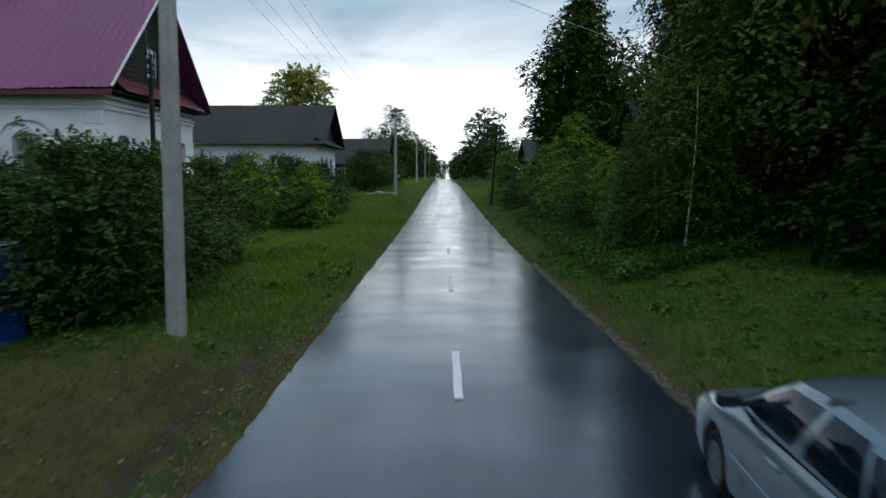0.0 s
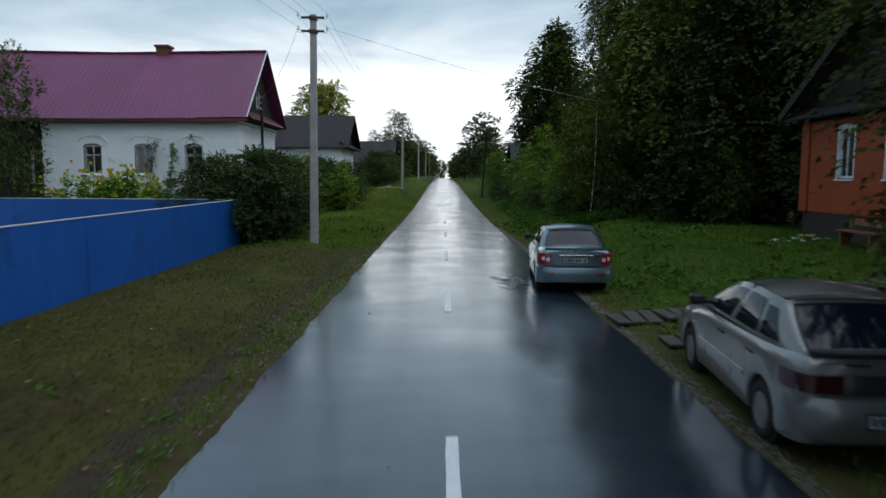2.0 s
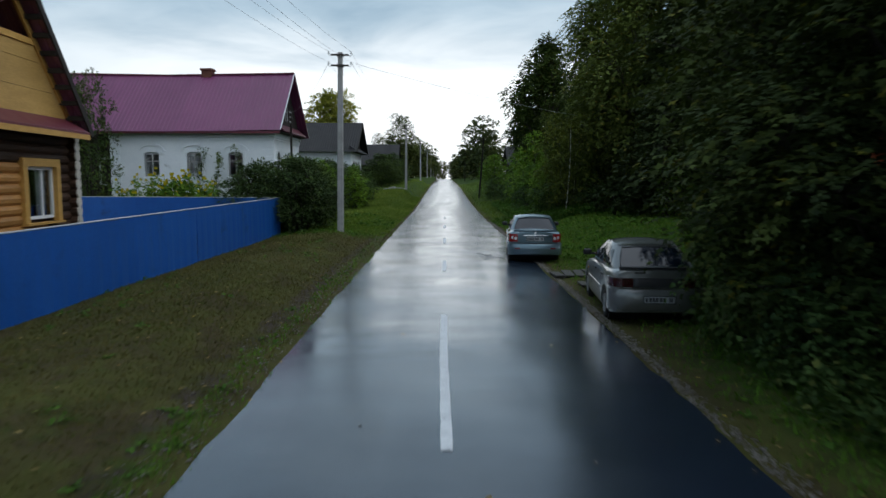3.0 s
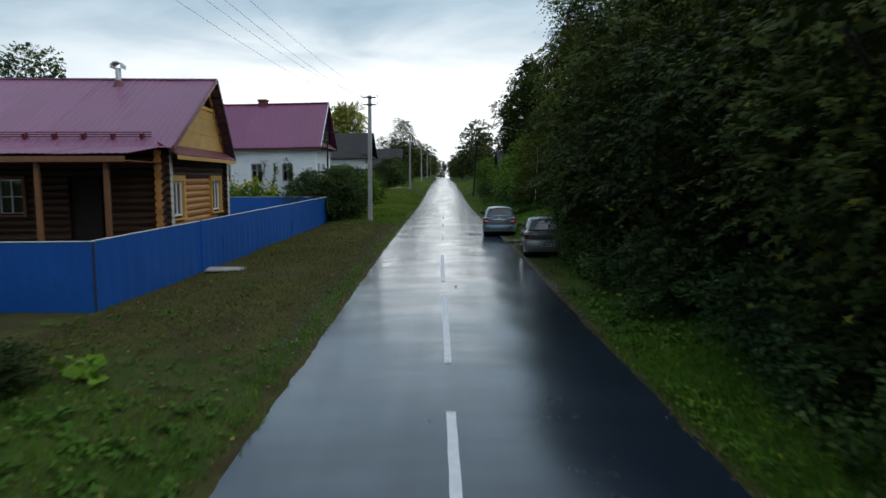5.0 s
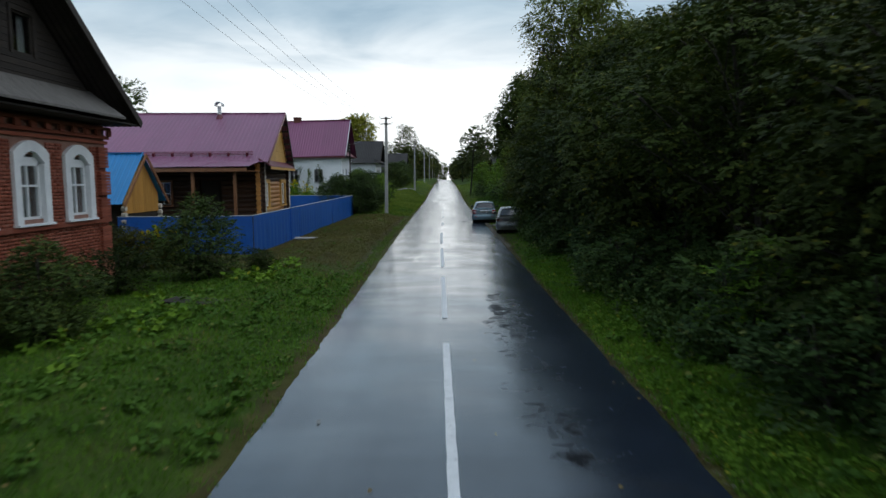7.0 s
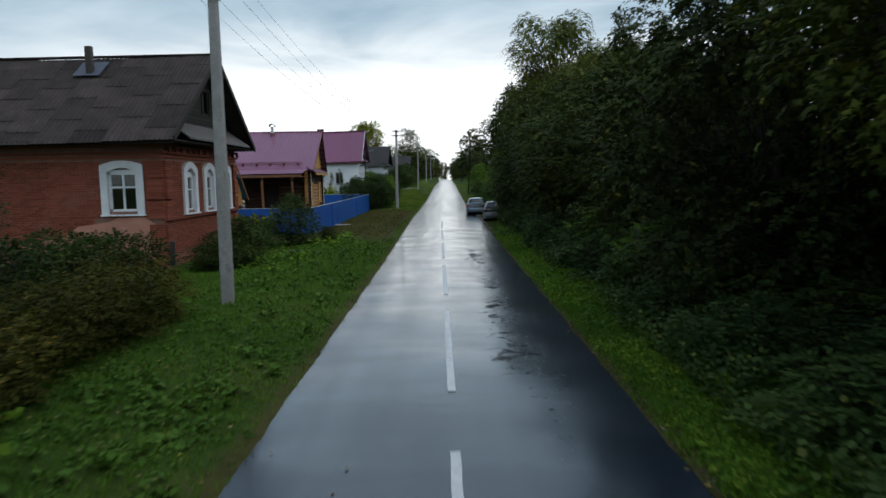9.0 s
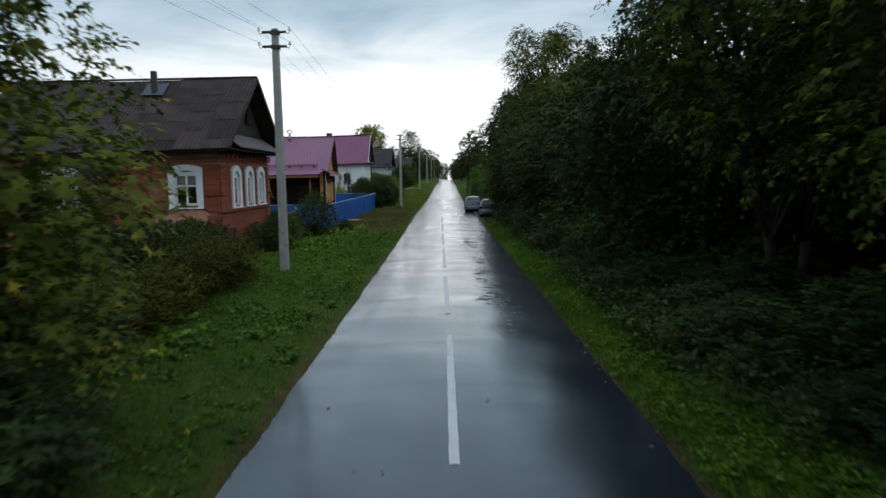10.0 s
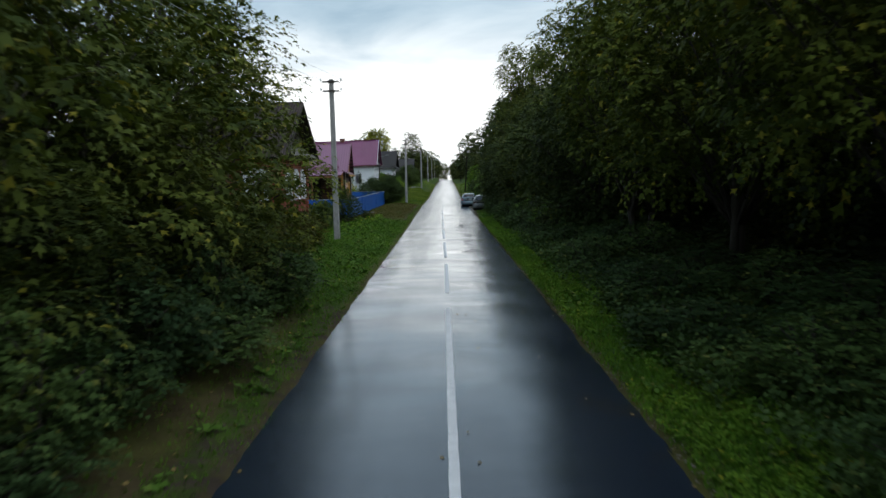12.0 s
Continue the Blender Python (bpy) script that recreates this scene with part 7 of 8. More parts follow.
def sedan_tail(car, S):
    yr_ = S["rear"] - 0.062

    def skin(x):
        return yr_ + 0.042 + float(np.interp(abs(x), (0.66, 0.72, 0.765, 0.80, 0.83), (0.0, 0.02, 0.07, 0.17, 0.36)))
    # bumper
    rows = []
    for x in np.linspace(-0.83, 0.83, 21):
        y = yr_ - 0.04 + 0.22 * (abs(x) / 0.83) ** 6 + 0.03 * (abs(x) / 0.83) ** 2
        rows.append([(x, y + 0.10, 0.24), (x, y + 0.03, 0.28), (x, y - 0.015, 0.42), (x, y - 0.015, 0.50), (x, y + 0.02, 0.585), (x, y + 0.08, 0.60), (x, y + 0.2, 0.60), (x, y + 0.2, 0.24), (x, y + 0.10, 0.24)])
    v, f = loft(rows)
    b = mesh_obj("rear_bumper", v, f, S["paint"], car, "", True)
    b.data.set_sharp_from_angle(angle=radians(40))
    for sx in (-1, 1):
        v, f = wrap_box([sx * x for x in (0.46, 0.52, 0.58, 0.62)], lambda x: yr_ - 0.045, 0.44, 0.475, 0.012, 0.02)
        mesh_obj("reflector", v, f, M_REDLENS, car, "red bumper reflector")
        v, f = wrap_box([sx * x for x in np.linspace(0.535, 0.825, 12)], skin, 0.655, 0.90, 0.022, 0.06)
        lamp = mesh_obj("tail_light", v, f, M_REDLENS, car, "red tail light with two clear rounds", True)
        lamp.data.set_sharp_from_angle(angle=radians(40))
        for cx, cz in ((0.595, 0.765), (0.685, 0.785)):
            part("lamp_round", tube(bmesh.new(), [(sx * cx, skin(cx) + 0.02, cz), (sx * cx, skin(cx) - 0.027, cz)], (0.052, 0.046), 14), M_CLEARLENS, lamp)
    bm = box(bmesh.new(), -0.36, 0.36, yr_ + 0.005, yr_ + 0.05, 0.835, 0.865, 0.006)
    part("chrome_strip", bm, M_CHROME, car)
    part("boot_gap", box(bmesh.new(), -0.5, 0.5, yr_ + 0.03, yr_ + 0.06, 0.606, 0.616), M_BLACKPLASTIC, car)
    part("plate_recess", box(bmesh.new(), -0.30, 0.30, yr_ + 0.03, yr_ + 0.044, 0.67, 0.83), S["paint"], car)
    plate(car, yr_ + 0.018, 0.745, -6)
    rows = [[(x, yr_ + 0.14 + 0.06 * (abs(x) / 0.7) ** 4, 1.0), (x, yr_ + 0.05 + 0.08 * (abs(x) / 0.7) ** 4, 1.015), (x, yr_ + 0.05 + 0.08 * (abs(x) / 0.7) ** 4, 0.985), (x, yr_ + 0.14 + 0.06 * (abs(x) / 0.7) ** 4, 0.96), (x, yr_ + 0.14 + 0.06 * (abs(x) / 0.7) ** 4, 1.0)] for x in np.linspace(-0.66, 0.66, 13)]
    v, f = loft(rows)
    mesh_obj("boot_lip", v, f, S["paint"], car)
    part("badge", tube(bmesh.new(), [(0, yr_ + 0.05, 0.93), (0, yr_ + 0.018, 0.93)], (0.045, 0.04), 14), M_CHROME, car, "small round chrome badge")
    part("model_mark", box(bmesh.new(), 0.40, 0.52, yr_ + 0.02, yr_ + 0.05, 0.845, 0.862), M_CHROME, car)


def hatch_tail(car, S):
    yr_ = S["rear"] - 0.062

    def skin(x):
        return yr_ + 0.042 + float(np.interp(abs(x), (0.66, 0.72, 0.765, 0.80, 0.83), (0.0, 0.02, 0.07, 0.17, 0.36)))
    rows = []
    for x in np.linspace(-0.83, 0.83, 21):
        y = yr_ - 0.05 + 0.22 * (abs(x) / 0.83) ** 6 + 0.03 * (abs(x) / 0.83) ** 2
        rows.append([(x, y + 0.10, 0.27), (x, y + 0.02, 0.30), (x, y - 0.02, 0.40), (x, y - 0.02, 0.58), (x, y + 0.03, 0.66), (x, y + 0.10, 0.675), (x, y + 0.2, 0.675), (x, y + 0.2, 0.27), (x, y + 0.10, 0.27)])
    v, f = loft(rows)
    b = mesh_obj("rear_bumper", v, f, S["paint"], car, "dirty silver rear bumper", True)
    b.data.set_sharp_from_angle(angle=radians(40))
    for sx in (-1, 1):
        v, f = wrap_box([sx * x for x in np.linspace(0.44, 0.825, 12)], skin, 0.70, 0.86, 0.02, 0.06)
        lamp = mesh_obj("tail_light", v, f, M_DARKRED, car, "dark red wide tail light", True)
        lamp.data.set_sharp_from_angle(angle=radians(40))
    v, f = wrap_box(np.linspace(-0.43, 0.43, 9), skin, 0.70, 0.86, 0.016, 0.05)
    mesh_obj("tail_panel", v, f, M_BLACKPLASTIC, car, "black strip between the tail lights", True)
    plate(car, yr_ - 0.078, 0.50, 0)
    part("boot_handle", box(bmesh.new(), -0.42, -0.22, yr_ + 0.02, yr_ + 0.06, 0.945, 0.965, 0.005), M_BLACKPLASTIC, car)
    rows = [[(x, yr_ + 0.20, 1.045), (x, yr_ + 0.05 + 0.08 * (abs(x) / 0.7) ** 4, 1.045), (x, yr_ + 0.05 + 0.08 * (abs(x) / 0.7) ** 4, 1.02), (x, yr_ + 0.20, 1.0), (x, yr_ + 0.20, 1.045)] for x in np.linspace(-0.66, 0.66, 13)]
    v, f = loft(rows)
    mesh_obj("boot_spoiler", v, f, M_BLACKPLASTIC, car, "black lip below the rear window")
    part("exhaust", tube(bmesh.new(), [(0.42, yr_ + 0.3, 0.25), (0.42, yr_ - 0.02, 0.24)], (0.025, 0.025), 8), M_DARKMETAL, car)


SEDAN = {"rear": -2.19, "front": 2.11, "wheel_r": 0.295, "sill": 0.20, "spokes": 7, "paint": M_PAINT_BLUE, "handle": M_PAINT_BLUE, "strip": M_PAINT_BLUE, "dark_mirror": True,
         "key": ((-2.19, 0.86, 0.90, 0.955), (-2.15, 0.93, 0.945, 1.0), (-1.95, 0.98, 0.955, 1.03), (-1.6, 1.0, 0.955, 1.03), (-1.0, 1.0, 0.94, 0.96), (0.6, 1.0, 0.90, 0.92), (1.0, 1.0, 0.88, 0.93), (1.6, 0.985, 0.82, 0.87), (1.95, 0.94, 0.72, 0.77), (2.06, 0.88, 0.64, 0.68), (2.11, 0.80, 0.56, 0.60)),
         "belt": (1.02, -1.66, 0.955), "roof": (0.28, -1.02, 1.42), "rear_glass": (0.90, 0.10, 0.92),
         "side_glass": (((0.06, 0.11), (0.435, 0.475), 0.10, 0.86), ((0.505, 0.545), (0.79, 0.83), 0.10, 0.86), ((0.815, 0.855), (0.92, 0.92), 0.12, 0.78)), "tail": sedan_tail}
HATCH = {"rear": -2.02, "front": 2.11, "wheel_r": 0.285, "sill": 0.21, "spokes": 9, "paint": M_PAINT_SILVER, "handle": M_BLACKPLASTIC, "strip": M_PAINT_SILVER, "dark_mirror": True,
         "key": ((-2.02, 0.88, 0.94, 0.99), (-1.98, 0.94, 0.965, 1.02), (-1.8, 0.985, 0.965, 1.03), (-1.3, 1.0, 0.955, 1.02), (0.6, 1.0, 0.90, 0.92), (1.0, 1.0, 0.87, 0.92), (1.6, 0.985, 0.80, 0.85), (1.95, 0.94, 0.70, 0.75), (2.06, 0.88, 0.62, 0.66), (2.11, 0.80, 0.54, 0.58)),
         "belt": (1.02, -1.86, 0.955), "roof": (0.26, -1.02, 1.43), "rear_glass": (0.90, 0.10, 0.90),
         "side_glass": (((0.06, 0.11), (0.40, 0.455), 0.10, 0.86), ((0.46, 0.515), (0.69, 0.785), 0.10, 0.86), ((0.725, 0.82), (0.88, 0.93), 0.12, 0.78)), "tail": hatch_tail}
build_car("silver_blue_sedan", "pale blue metallic sedan parked half on the verge", SEDAN, (3.015, 3.74, 0.0), -4.05)
build_car("silver_hatchback", "dirty silver hatchback parked on the verge", HATCH, (3.97, -5.68, -0.01), -4.56)


# ---- grass, weeds, litter ----
def scatter(rng, n, x0, x1, y0, y1, keep):
    x, y = rng.uniform(x0, x1, n), rng.uniform(y0, y1, n)
    k = keep(x, y, rng.uniform(0, 1, n))
    return x[k], y[k]


def off_road(x, y):
    return np.maximum(edge_left(y) - x, x - edge_right(y))


def blades(name, label, seed, spots, height, width, material):
    """Grass as single bent blades on the ground."""
    rng = np.random.default_rng(seed)
    x, y = spots
    n = len(x)
    z = ground_z(x, y)
    h = height * rng.uniform(0.45, 1.3, n)
    a = rng.uniform(0, 2 * math.pi, n)
    lean = rng.uniform(0.2, 0.9, n) * h
    base = np.stack([x, y, z - 0.01], 1)
    side = np.stack([np.cos(a), np.sin(a), np.zeros(n)], 1) * (width * rng.uniform(0.6, 1.4, n))[:, None]
    tip = base + np.stack([-np.sin(a) * lean, np.cos(a) * lean, h], 1)
    v = np.stack([base - side, base + side, tip], 1).reshape(-1, 3)
    return tagged(mesh_obj(name, v, np.arange(3 * n).reshape(n, 3), material), label, "grass", kind="stuff")


def weeds(name, label, seed, spots, leaf, per, material, up=0.35, twig=0.12, narrow=0.42):
    """Low broad-leaved plants: a rosette of leaves round every spot."""
    rng = np.random.default_rng(seed)
    x, y = spots
    n = len(x)
    z = ground_z(x, y)
    base = np.repeat(np.stack([x, y, z + 0.02], 1), 3, 0) + rng.normal(0, 0.02, (3 * n, 3)) * np.array([1, 1, 0])
    d = rng.normal(0, 1, (3 * n, 3))
    d[:, 2] = up + rng.uniform(0, up, 3 * n)
    v, f = spray_leaves(rng, base, d, twig, per, leaf, narrow, 0.25)
    return tagged(mesh_obj(name, v, f, material), label, "weeds", kind="stuff")


g_rng = np.random.default_rng(31)
left_grass = scatter(g_rng, 300000, -9.0, -1.75, -77, 24, lambda x, y, u: (off_road(x, y) > -0.07 + 0.12 * u) & (u > bare_soil(x, y) * 1.25 + 0.25 * smooth_step(-8, 20, y)) & (u > muddy(x, y)) & ((y > 9) | (y < -24) | (u > 0.45 + 0.55 * (edge_left(y) - x > 0.5))))
pale_l = scatter(g_rng, 56000, -8.5, -2.3, 11, 60, lambda x, y, u: off_road(x, y) > 0.15)
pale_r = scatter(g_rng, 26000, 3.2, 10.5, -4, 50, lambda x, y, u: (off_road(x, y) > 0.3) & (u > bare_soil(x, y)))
moss = scatter(g_rng, 42000, -7.0, -2.6, -26, 10, lambda x, y, u: (off_road(x, y) > 0.7) & (hills(x * 0.8 + 3, y * 0.6) + 0.45 > u * 0.9) & (u > muddy(x, y)))
blades("grass", "pale green lawn on the verge by the bushes", 52, pale_l, 0.13, 0.012, M_GRASS_PALE)
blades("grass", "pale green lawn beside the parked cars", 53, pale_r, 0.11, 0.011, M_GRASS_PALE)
blades("grass", "short olive grass growing in the worn verge", 54, moss, 0.05, 0.010, M_OLIVE)
right_grass = scatter(g_rng, 220000, 2.9, 11.5, -77, 24, lambda x, y, u: (off_road(x, y) > 0.12) & (u > bare_soil(x, y) * 1.2) & ((y > -4) | (x < 6.4)))
far_grass = scatter(g_rng, 60000, -9.0, 9.5, 24, 120, lambda x, y, u: (off_road(x, y) > 0.05) & (u > 0.25))
blades("grass", "short green grass on the verge beside the street", 32, left_grass, 0.085, 0.0105, M_GRASS)
strip_grass = scatter(g_rng, 90000, 2.7, 4.6, -77, -20, lambda x, y, u: (off_road(x, y) > 0.03) & (u > bare_soil(x, y)))
blades("grass", "bright grass strip at the asphalt edge", 45, strip_grass, 0.10, 0.0105, M_GRASS)
blades("grass", "green grass between the asphalt and the trees", 33, right_grass, 0.10, 0.011, M_GRASS)
blades("grass", "pale yellowish grass on the verges further up the street", 34, far_grass, 0.16, 0.014, M_GRASS_PALE)
rim_l = scatter(g_rng, 26000, -2.75, -1.7, -77, 24, lambda x, y, u: (edge_left(y) - x > -0.06 + 0.05 * u) & (edge_left(y) - x < 0.05 + 0.45 * u * u) & (hills(x * 2.3, y * 1.7 + 5) + 0.3 > u * 0.9))
blades("grass", "ragged grass tufts along the asphalt rim", 49, rim_l, 0.075, 0.0105, M_GRASS)
dry = scatter(g_rng, 140000, -7.2, -2.2, -31, 14, lambda x, y, u: (off_road(x, y) > 0.1) & (u < bare_soil(x, y) * 1.0))
blades("dry_grass", "worn dry grass on trodden soil along the fence", 35, dry, 0.06, 0.009, M_STRAW)
dry_r = scatter(g_rng, 16000, 2.85, 3.6, -62, -12, lambda x, y, u: (off_road(x, y) > 0.0) & (off_road(x, y) < 0.08 + 0.42 * u * u) & (hills(x * 2.1, y * 0.9 + 2) > -0.35))
blades("dry_grass", "dry yellowish grass along the asphalt edge under the trees", 50, dry_r, 0.05, 0.010, M_STRAW)
lw = scatter(g_rng, 14000, -7.5, -2.1, -77, 14, lambda x, y, u: (off_road(x, y) > 0.15) & (u > 0.35 + bare_soil(x, y) * 1.1) & (hills(x * 0.9, y * 0.9) > -0.15) & ((y < -24) | (u > 0.8)))
weeds("verge_weeds", "low broad-leaved weeds in the grass verge", 36, lw, 0.06, 4, M_LEAF_NETTLE)
rw = scatter(g_rng, 9000, 3.1, 10.5, -77, 20, lambda x, y, u: (off_road(x, y) > 0.2) & (u > 0.3 + bare_soil(x, y) * 0.8) & (hills(x * 0.8, y * 0.8 + 3) > -0.2) & ((y > -4) | (x < 5.5)))
weeds("verge_weeds", "broad-leaved weeds in the grass under the trees", 37, rw, 0.065, 4, M_LEAF_NETTLE)
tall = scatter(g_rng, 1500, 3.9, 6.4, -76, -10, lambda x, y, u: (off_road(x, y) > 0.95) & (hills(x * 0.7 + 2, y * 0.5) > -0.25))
# Nettles in the shade-toned colour, darker than the open weeds.
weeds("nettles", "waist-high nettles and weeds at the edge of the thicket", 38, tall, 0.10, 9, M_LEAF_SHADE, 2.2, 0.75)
tall2 = scatter(g_rng, 420, -7.0, -2.6, -76, -22, lambda x, y, u: (hills(x + 5, y * 0.7) > 0.25) & (x < -4.2))
weeds("burdock", "taller broad weeds in the verge by the hedge", 39, tall2, 0.15, 6, M_LEAF_FRESH, 0.8, 0.38, 0.5)
lush = scatter(g_rng, 5200, -6.2, 9.5, -76, 26, lambda x, y, u: (off_road(x, y) > 0.35) & (hills(x * 0.8 + 1, y * 0.8) > 0.02) & (bare_soil(x, y) < 0.42) & ((x < 0) & ((y < -21) | (y > 9)) | (x > 0) & (x < 5.0 + 4.5 * (y > -5))))
weeds("clover_and_dock", "lush clumps of broad-leaved weeds in the grass", 47, lush, 0.105, 5, M_LEAF_NETTLE, 0.5, 0.2, 0.5)
strip_w = scatter(g_rng, 4200, 3.0, 4.7, -77, -22, lambda x, y, u: (off_road(x, y) > 0.18) & (hills(x * 1.1, y * 0.9 + 1) > -0.15))
weeds("verge_weeds", "bright broad-leaved weeds in the strip beside the asphalt", 48, strip_w, 0.06, 4, M_LEAF_FRESH)
edge_w = scatter(g_rng, 2600, 4.0, 8.0, 17, 42, lambda x, y, u: off_road(x, y) > 1.6)
weeds("undergrowth", "dense weeds on the bank below the trees", 40, edge_w, 0.10, 8, M_LEAF_NETTLE, 1.6, 0.6)


def litter():
    """Single fallen leaves lying on verge and asphalt edge."""
    rng = np.random.default_rng(41)
    x = np.concatenate([rng.uniform(-7.0, -2.2, 1100), rng.uniform(2.7, 9.5, 1300), rng.uniform(-2.2, 2.8, 60)])
    y = rng.uniform(-75, 22, len(x))
    on = off_road(x, y) < 0
    z = np.where(on, road_top(x, y) + 0.012, ground_z(x, y) + rng.uniform(0.01, 0.07, len(x)))
    ax = rng.normal(0, 1, (len(x), 3)) * np.array([1, 1, 0.12])
    nm = np.tile([0.0, 0.0, 1.0], (len(x), 1)) + rng.normal(0, 0.2, (len(x), 3))
    s = rng.uniform(0.035, 0.075, len(x))
    v, f = leaf_quads(np.stack([x, y, z], 1), ax, nm, s, s * 0.45)
    tagged(mesh_obj("fallen_leaves", v, f, M_FALLEN), "pale fallen leaves scattered on the grass", "leaves", kind="stuff")


litter()


def pebble_strip(name, label, seed, n, x_of, spread, y0, y1, size):
    """Loose stones along the broken asphalt edge."""
    rng = np.random.default_rng(seed)
    y = rng.uniform(y0, y1, n)
    x = x_of(y) + rng.normal(0, spread, n)
    beside = off_road(x, y) > 0.02
    x, y = x[beside], y[beside]
    n = len(x)
    z = np.where(off_road(x, y) < 0, road_z(y) + 0.0, ground_z(x, y))
    s = size * rng.uniform(0.4, 1.5, n)
    cube = np.array([(-1, 0, 0), (1, 0, 0), (0, -1, 0), (0, 1, 0), (0, 0, -0.5), (0, 0, 0.7)], dtype=float)
    tri = np.array([(0, 2, 5), (2, 1, 5), (1, 3, 5), (3, 0, 5), (2, 0, 4), (1, 2, 4), (3, 1, 4), (0, 3, 4)])
    a = rng.uniform(0, 6.28, n)
    shape = cube[None] * rng.uniform(0.6, 1.2, (n, 6, 1)) * s[:, None, None]
    c, sn = np.cos(a)[:, None], np.sin(a)[:, None]
    rot = np.stack([shape[..., 0] * c - shape[..., 1] * sn, shape[..., 0] * sn + shape[..., 1] * c, shape[..., 2]], -1)
    v = (rot + np.stack([x, y, z + s * 0.25], 1)[:, None]).reshape(-1, 3)
    f = (tri[None] + (np.arange(n) * 6)[:, None, None]).reshape(-1, 3)
    return tagged(mesh_obj(name, v, f, M_GRAVEL), label, "gravel", kind="stuff")


pebble_strip("gravel", "wet gravel along the edge of the asphalt", 42, 5200, lambda y: edge_right(y) + 0.10, 0.07, -15, 22, 0.022)
pebble_strip("gravel", "small stones on the trodden verge", 43, 2600, lambda y: edge_left(y) - 0.25, 0.22, -22, 16, 0.020)
pebble_strip("gravel", "sparse stones along the asphalt edge", 44, 1500, lambda y: edge_right(y) + 0.1, 0.07, -75, -13, 0.018)


# ---- plank path, slab, debris, bench ----
def plank_path():
    t = thing("plank_path", "path of wet grey planks laid across the grass", "boardwalk", pose(5.0, -0.9, 0.1))
    rng = np.random.default_rng(51)
    for (x0, y0), (x1, y1), n, half in (((3.08, -1.36), (8.9, 0.55), 20, 0.45), ((3.48, -3.02), (6.4, -1.95), 11, 0.30)):
        run = Vector((x1 - x0, y1 - y0, 0)).normalized()
        for i in range(n):
            f = i / (n - 1)
            x, y = x0 + (x1 - x0) * f, y0 + (y1 - y0) * f
            z = max(float(ground_z(x, y - half)), float(ground_z(x, y + half))) + 0.055 + rng.uniform(-0.008, 0.012)
            m = Matrix.Translation((x, y, z)) @ pose(0, 0, 0, rng.normal(0, 1.0), rng.normal(0, 1.2), 1 + rng.normal(0, 1.8))
            bm = box(bmesh.new(), -0.122, 0.122, -half + rng.uniform(-0.04, 0.04), half + rng.uniform(-0.04, 0.04), -0.022, 0.022, 0.006)
            bmesh.ops.transform(bm, matrix=m, verts=bm.verts)
            part("plank", bm, M_PLANK, t)
        for s in (-0.6 * half, 0.6 * half):
            for k in range(4):
                a, b = Vector((x0, y0 + s, 0)).lerp(Vector((x1, y1 + s, 0)), k / 4), Vector((x0, y0 + s, 0)).lerp(Vector((x1, y1 + s, 0)), (k + 1) / 4)
                a.z, b.z = float(ground_z(a.x, a.y)) - 0.03, float(ground_z(b.x, b.y)) - 0.03
                part("bearer", bar_between(bmesh.new(), a - run * 0.002, b - run * 0.002, 0.09, 0.08), M_PLANK, t)


plank_path()


def slab(name, x, y, w, d, thick, turn, mat, label):
    z = float(ground_z(x, y))
    bm = box(bmesh.new(), -w / 2, w / 2, -d / 2, d / 2, 0, thick, thick / 5)
    bmesh.ops.transform(bm, matrix=pose(x, y, z, 0, 1.5, turn), verts=bm.verts)
    tagged(part(name, bm, mat), label, "slab")


slab("concrete_slab", -6.3, -12.1, 1.15, 0.75, 0.06, 8, M_CONCRETE, "pale concrete slab lying before the fence")
slab("board", -5.3, -29.6, 1.4, 0.7, 0.035, -10, M_OLDWOOD, "dark flat board lying in the grass")


def gate_post(x, y, h):
    z = float(ground_z(x, y))
    bm = box(bmesh.new(), -0.07, 0.07, -0.07, 0.07, -0.3, h, 0.015)
    bmesh.ops.transform(bm, matrix=pose(x, y, z, 0, 1.5, 12), verts=bm.verts)
    tagged(part("wooden_post", bm, M_PLANK), "short weathered grey wooden post beside the hedge", "post")


gate_post(-7.35, -37.9, 1.35)


def rubble(x, y, n, size, seed, mat, label, name):
    """A low heap of broken pieces."""
    rng = np.random.default_rng(seed)
    t = thing(name, label, "rubble", pose(x, y, float(ground_z(x, y))))
    for i in range(n):
        px, py = x + rng.normal(0, size), y + rng.normal(0, size * 0.6)
        r = size * rng.uniform(0.15, 0.4)
        pz = float(ground_z(px, py)) + r * 0.2 + max(0, size * 0.5 - 0.6 * math.hypot(px - x, py - y)) * rng.uniform(0.2, 1)
        bm = box(bmesh.new(), -r, r, -r * rng.uniform(0.4, 0.9), r * 0.7, -r * 0.2, r * rng.uniform(0.1, 0.35), r * 0.08)
        bmesh.ops.transform(bm, matrix=Matrix.Translation((px, py, pz)) @ pose(0, 0, 0, rng.uniform(-15, 15), rng.uniform(-15, 15), rng.uniform(0, 360)), verts=bm.verts)
        part("fragment", bm, mat, t)


rubble(10.5, 6.6, 8, 0.34, 61, M_GREYWHITE, "scattered white debris on the grass", "debris")
rubble(11.0, 7.6, 4, 0.28, 62, M_PLY, "broken yellow boards on the grass", "board_debris")
rubble(-5.9, 60.5, 60, 0.62, 63, M_CONCRETE, "heap of pale stones beside the pole", "stone_heap")


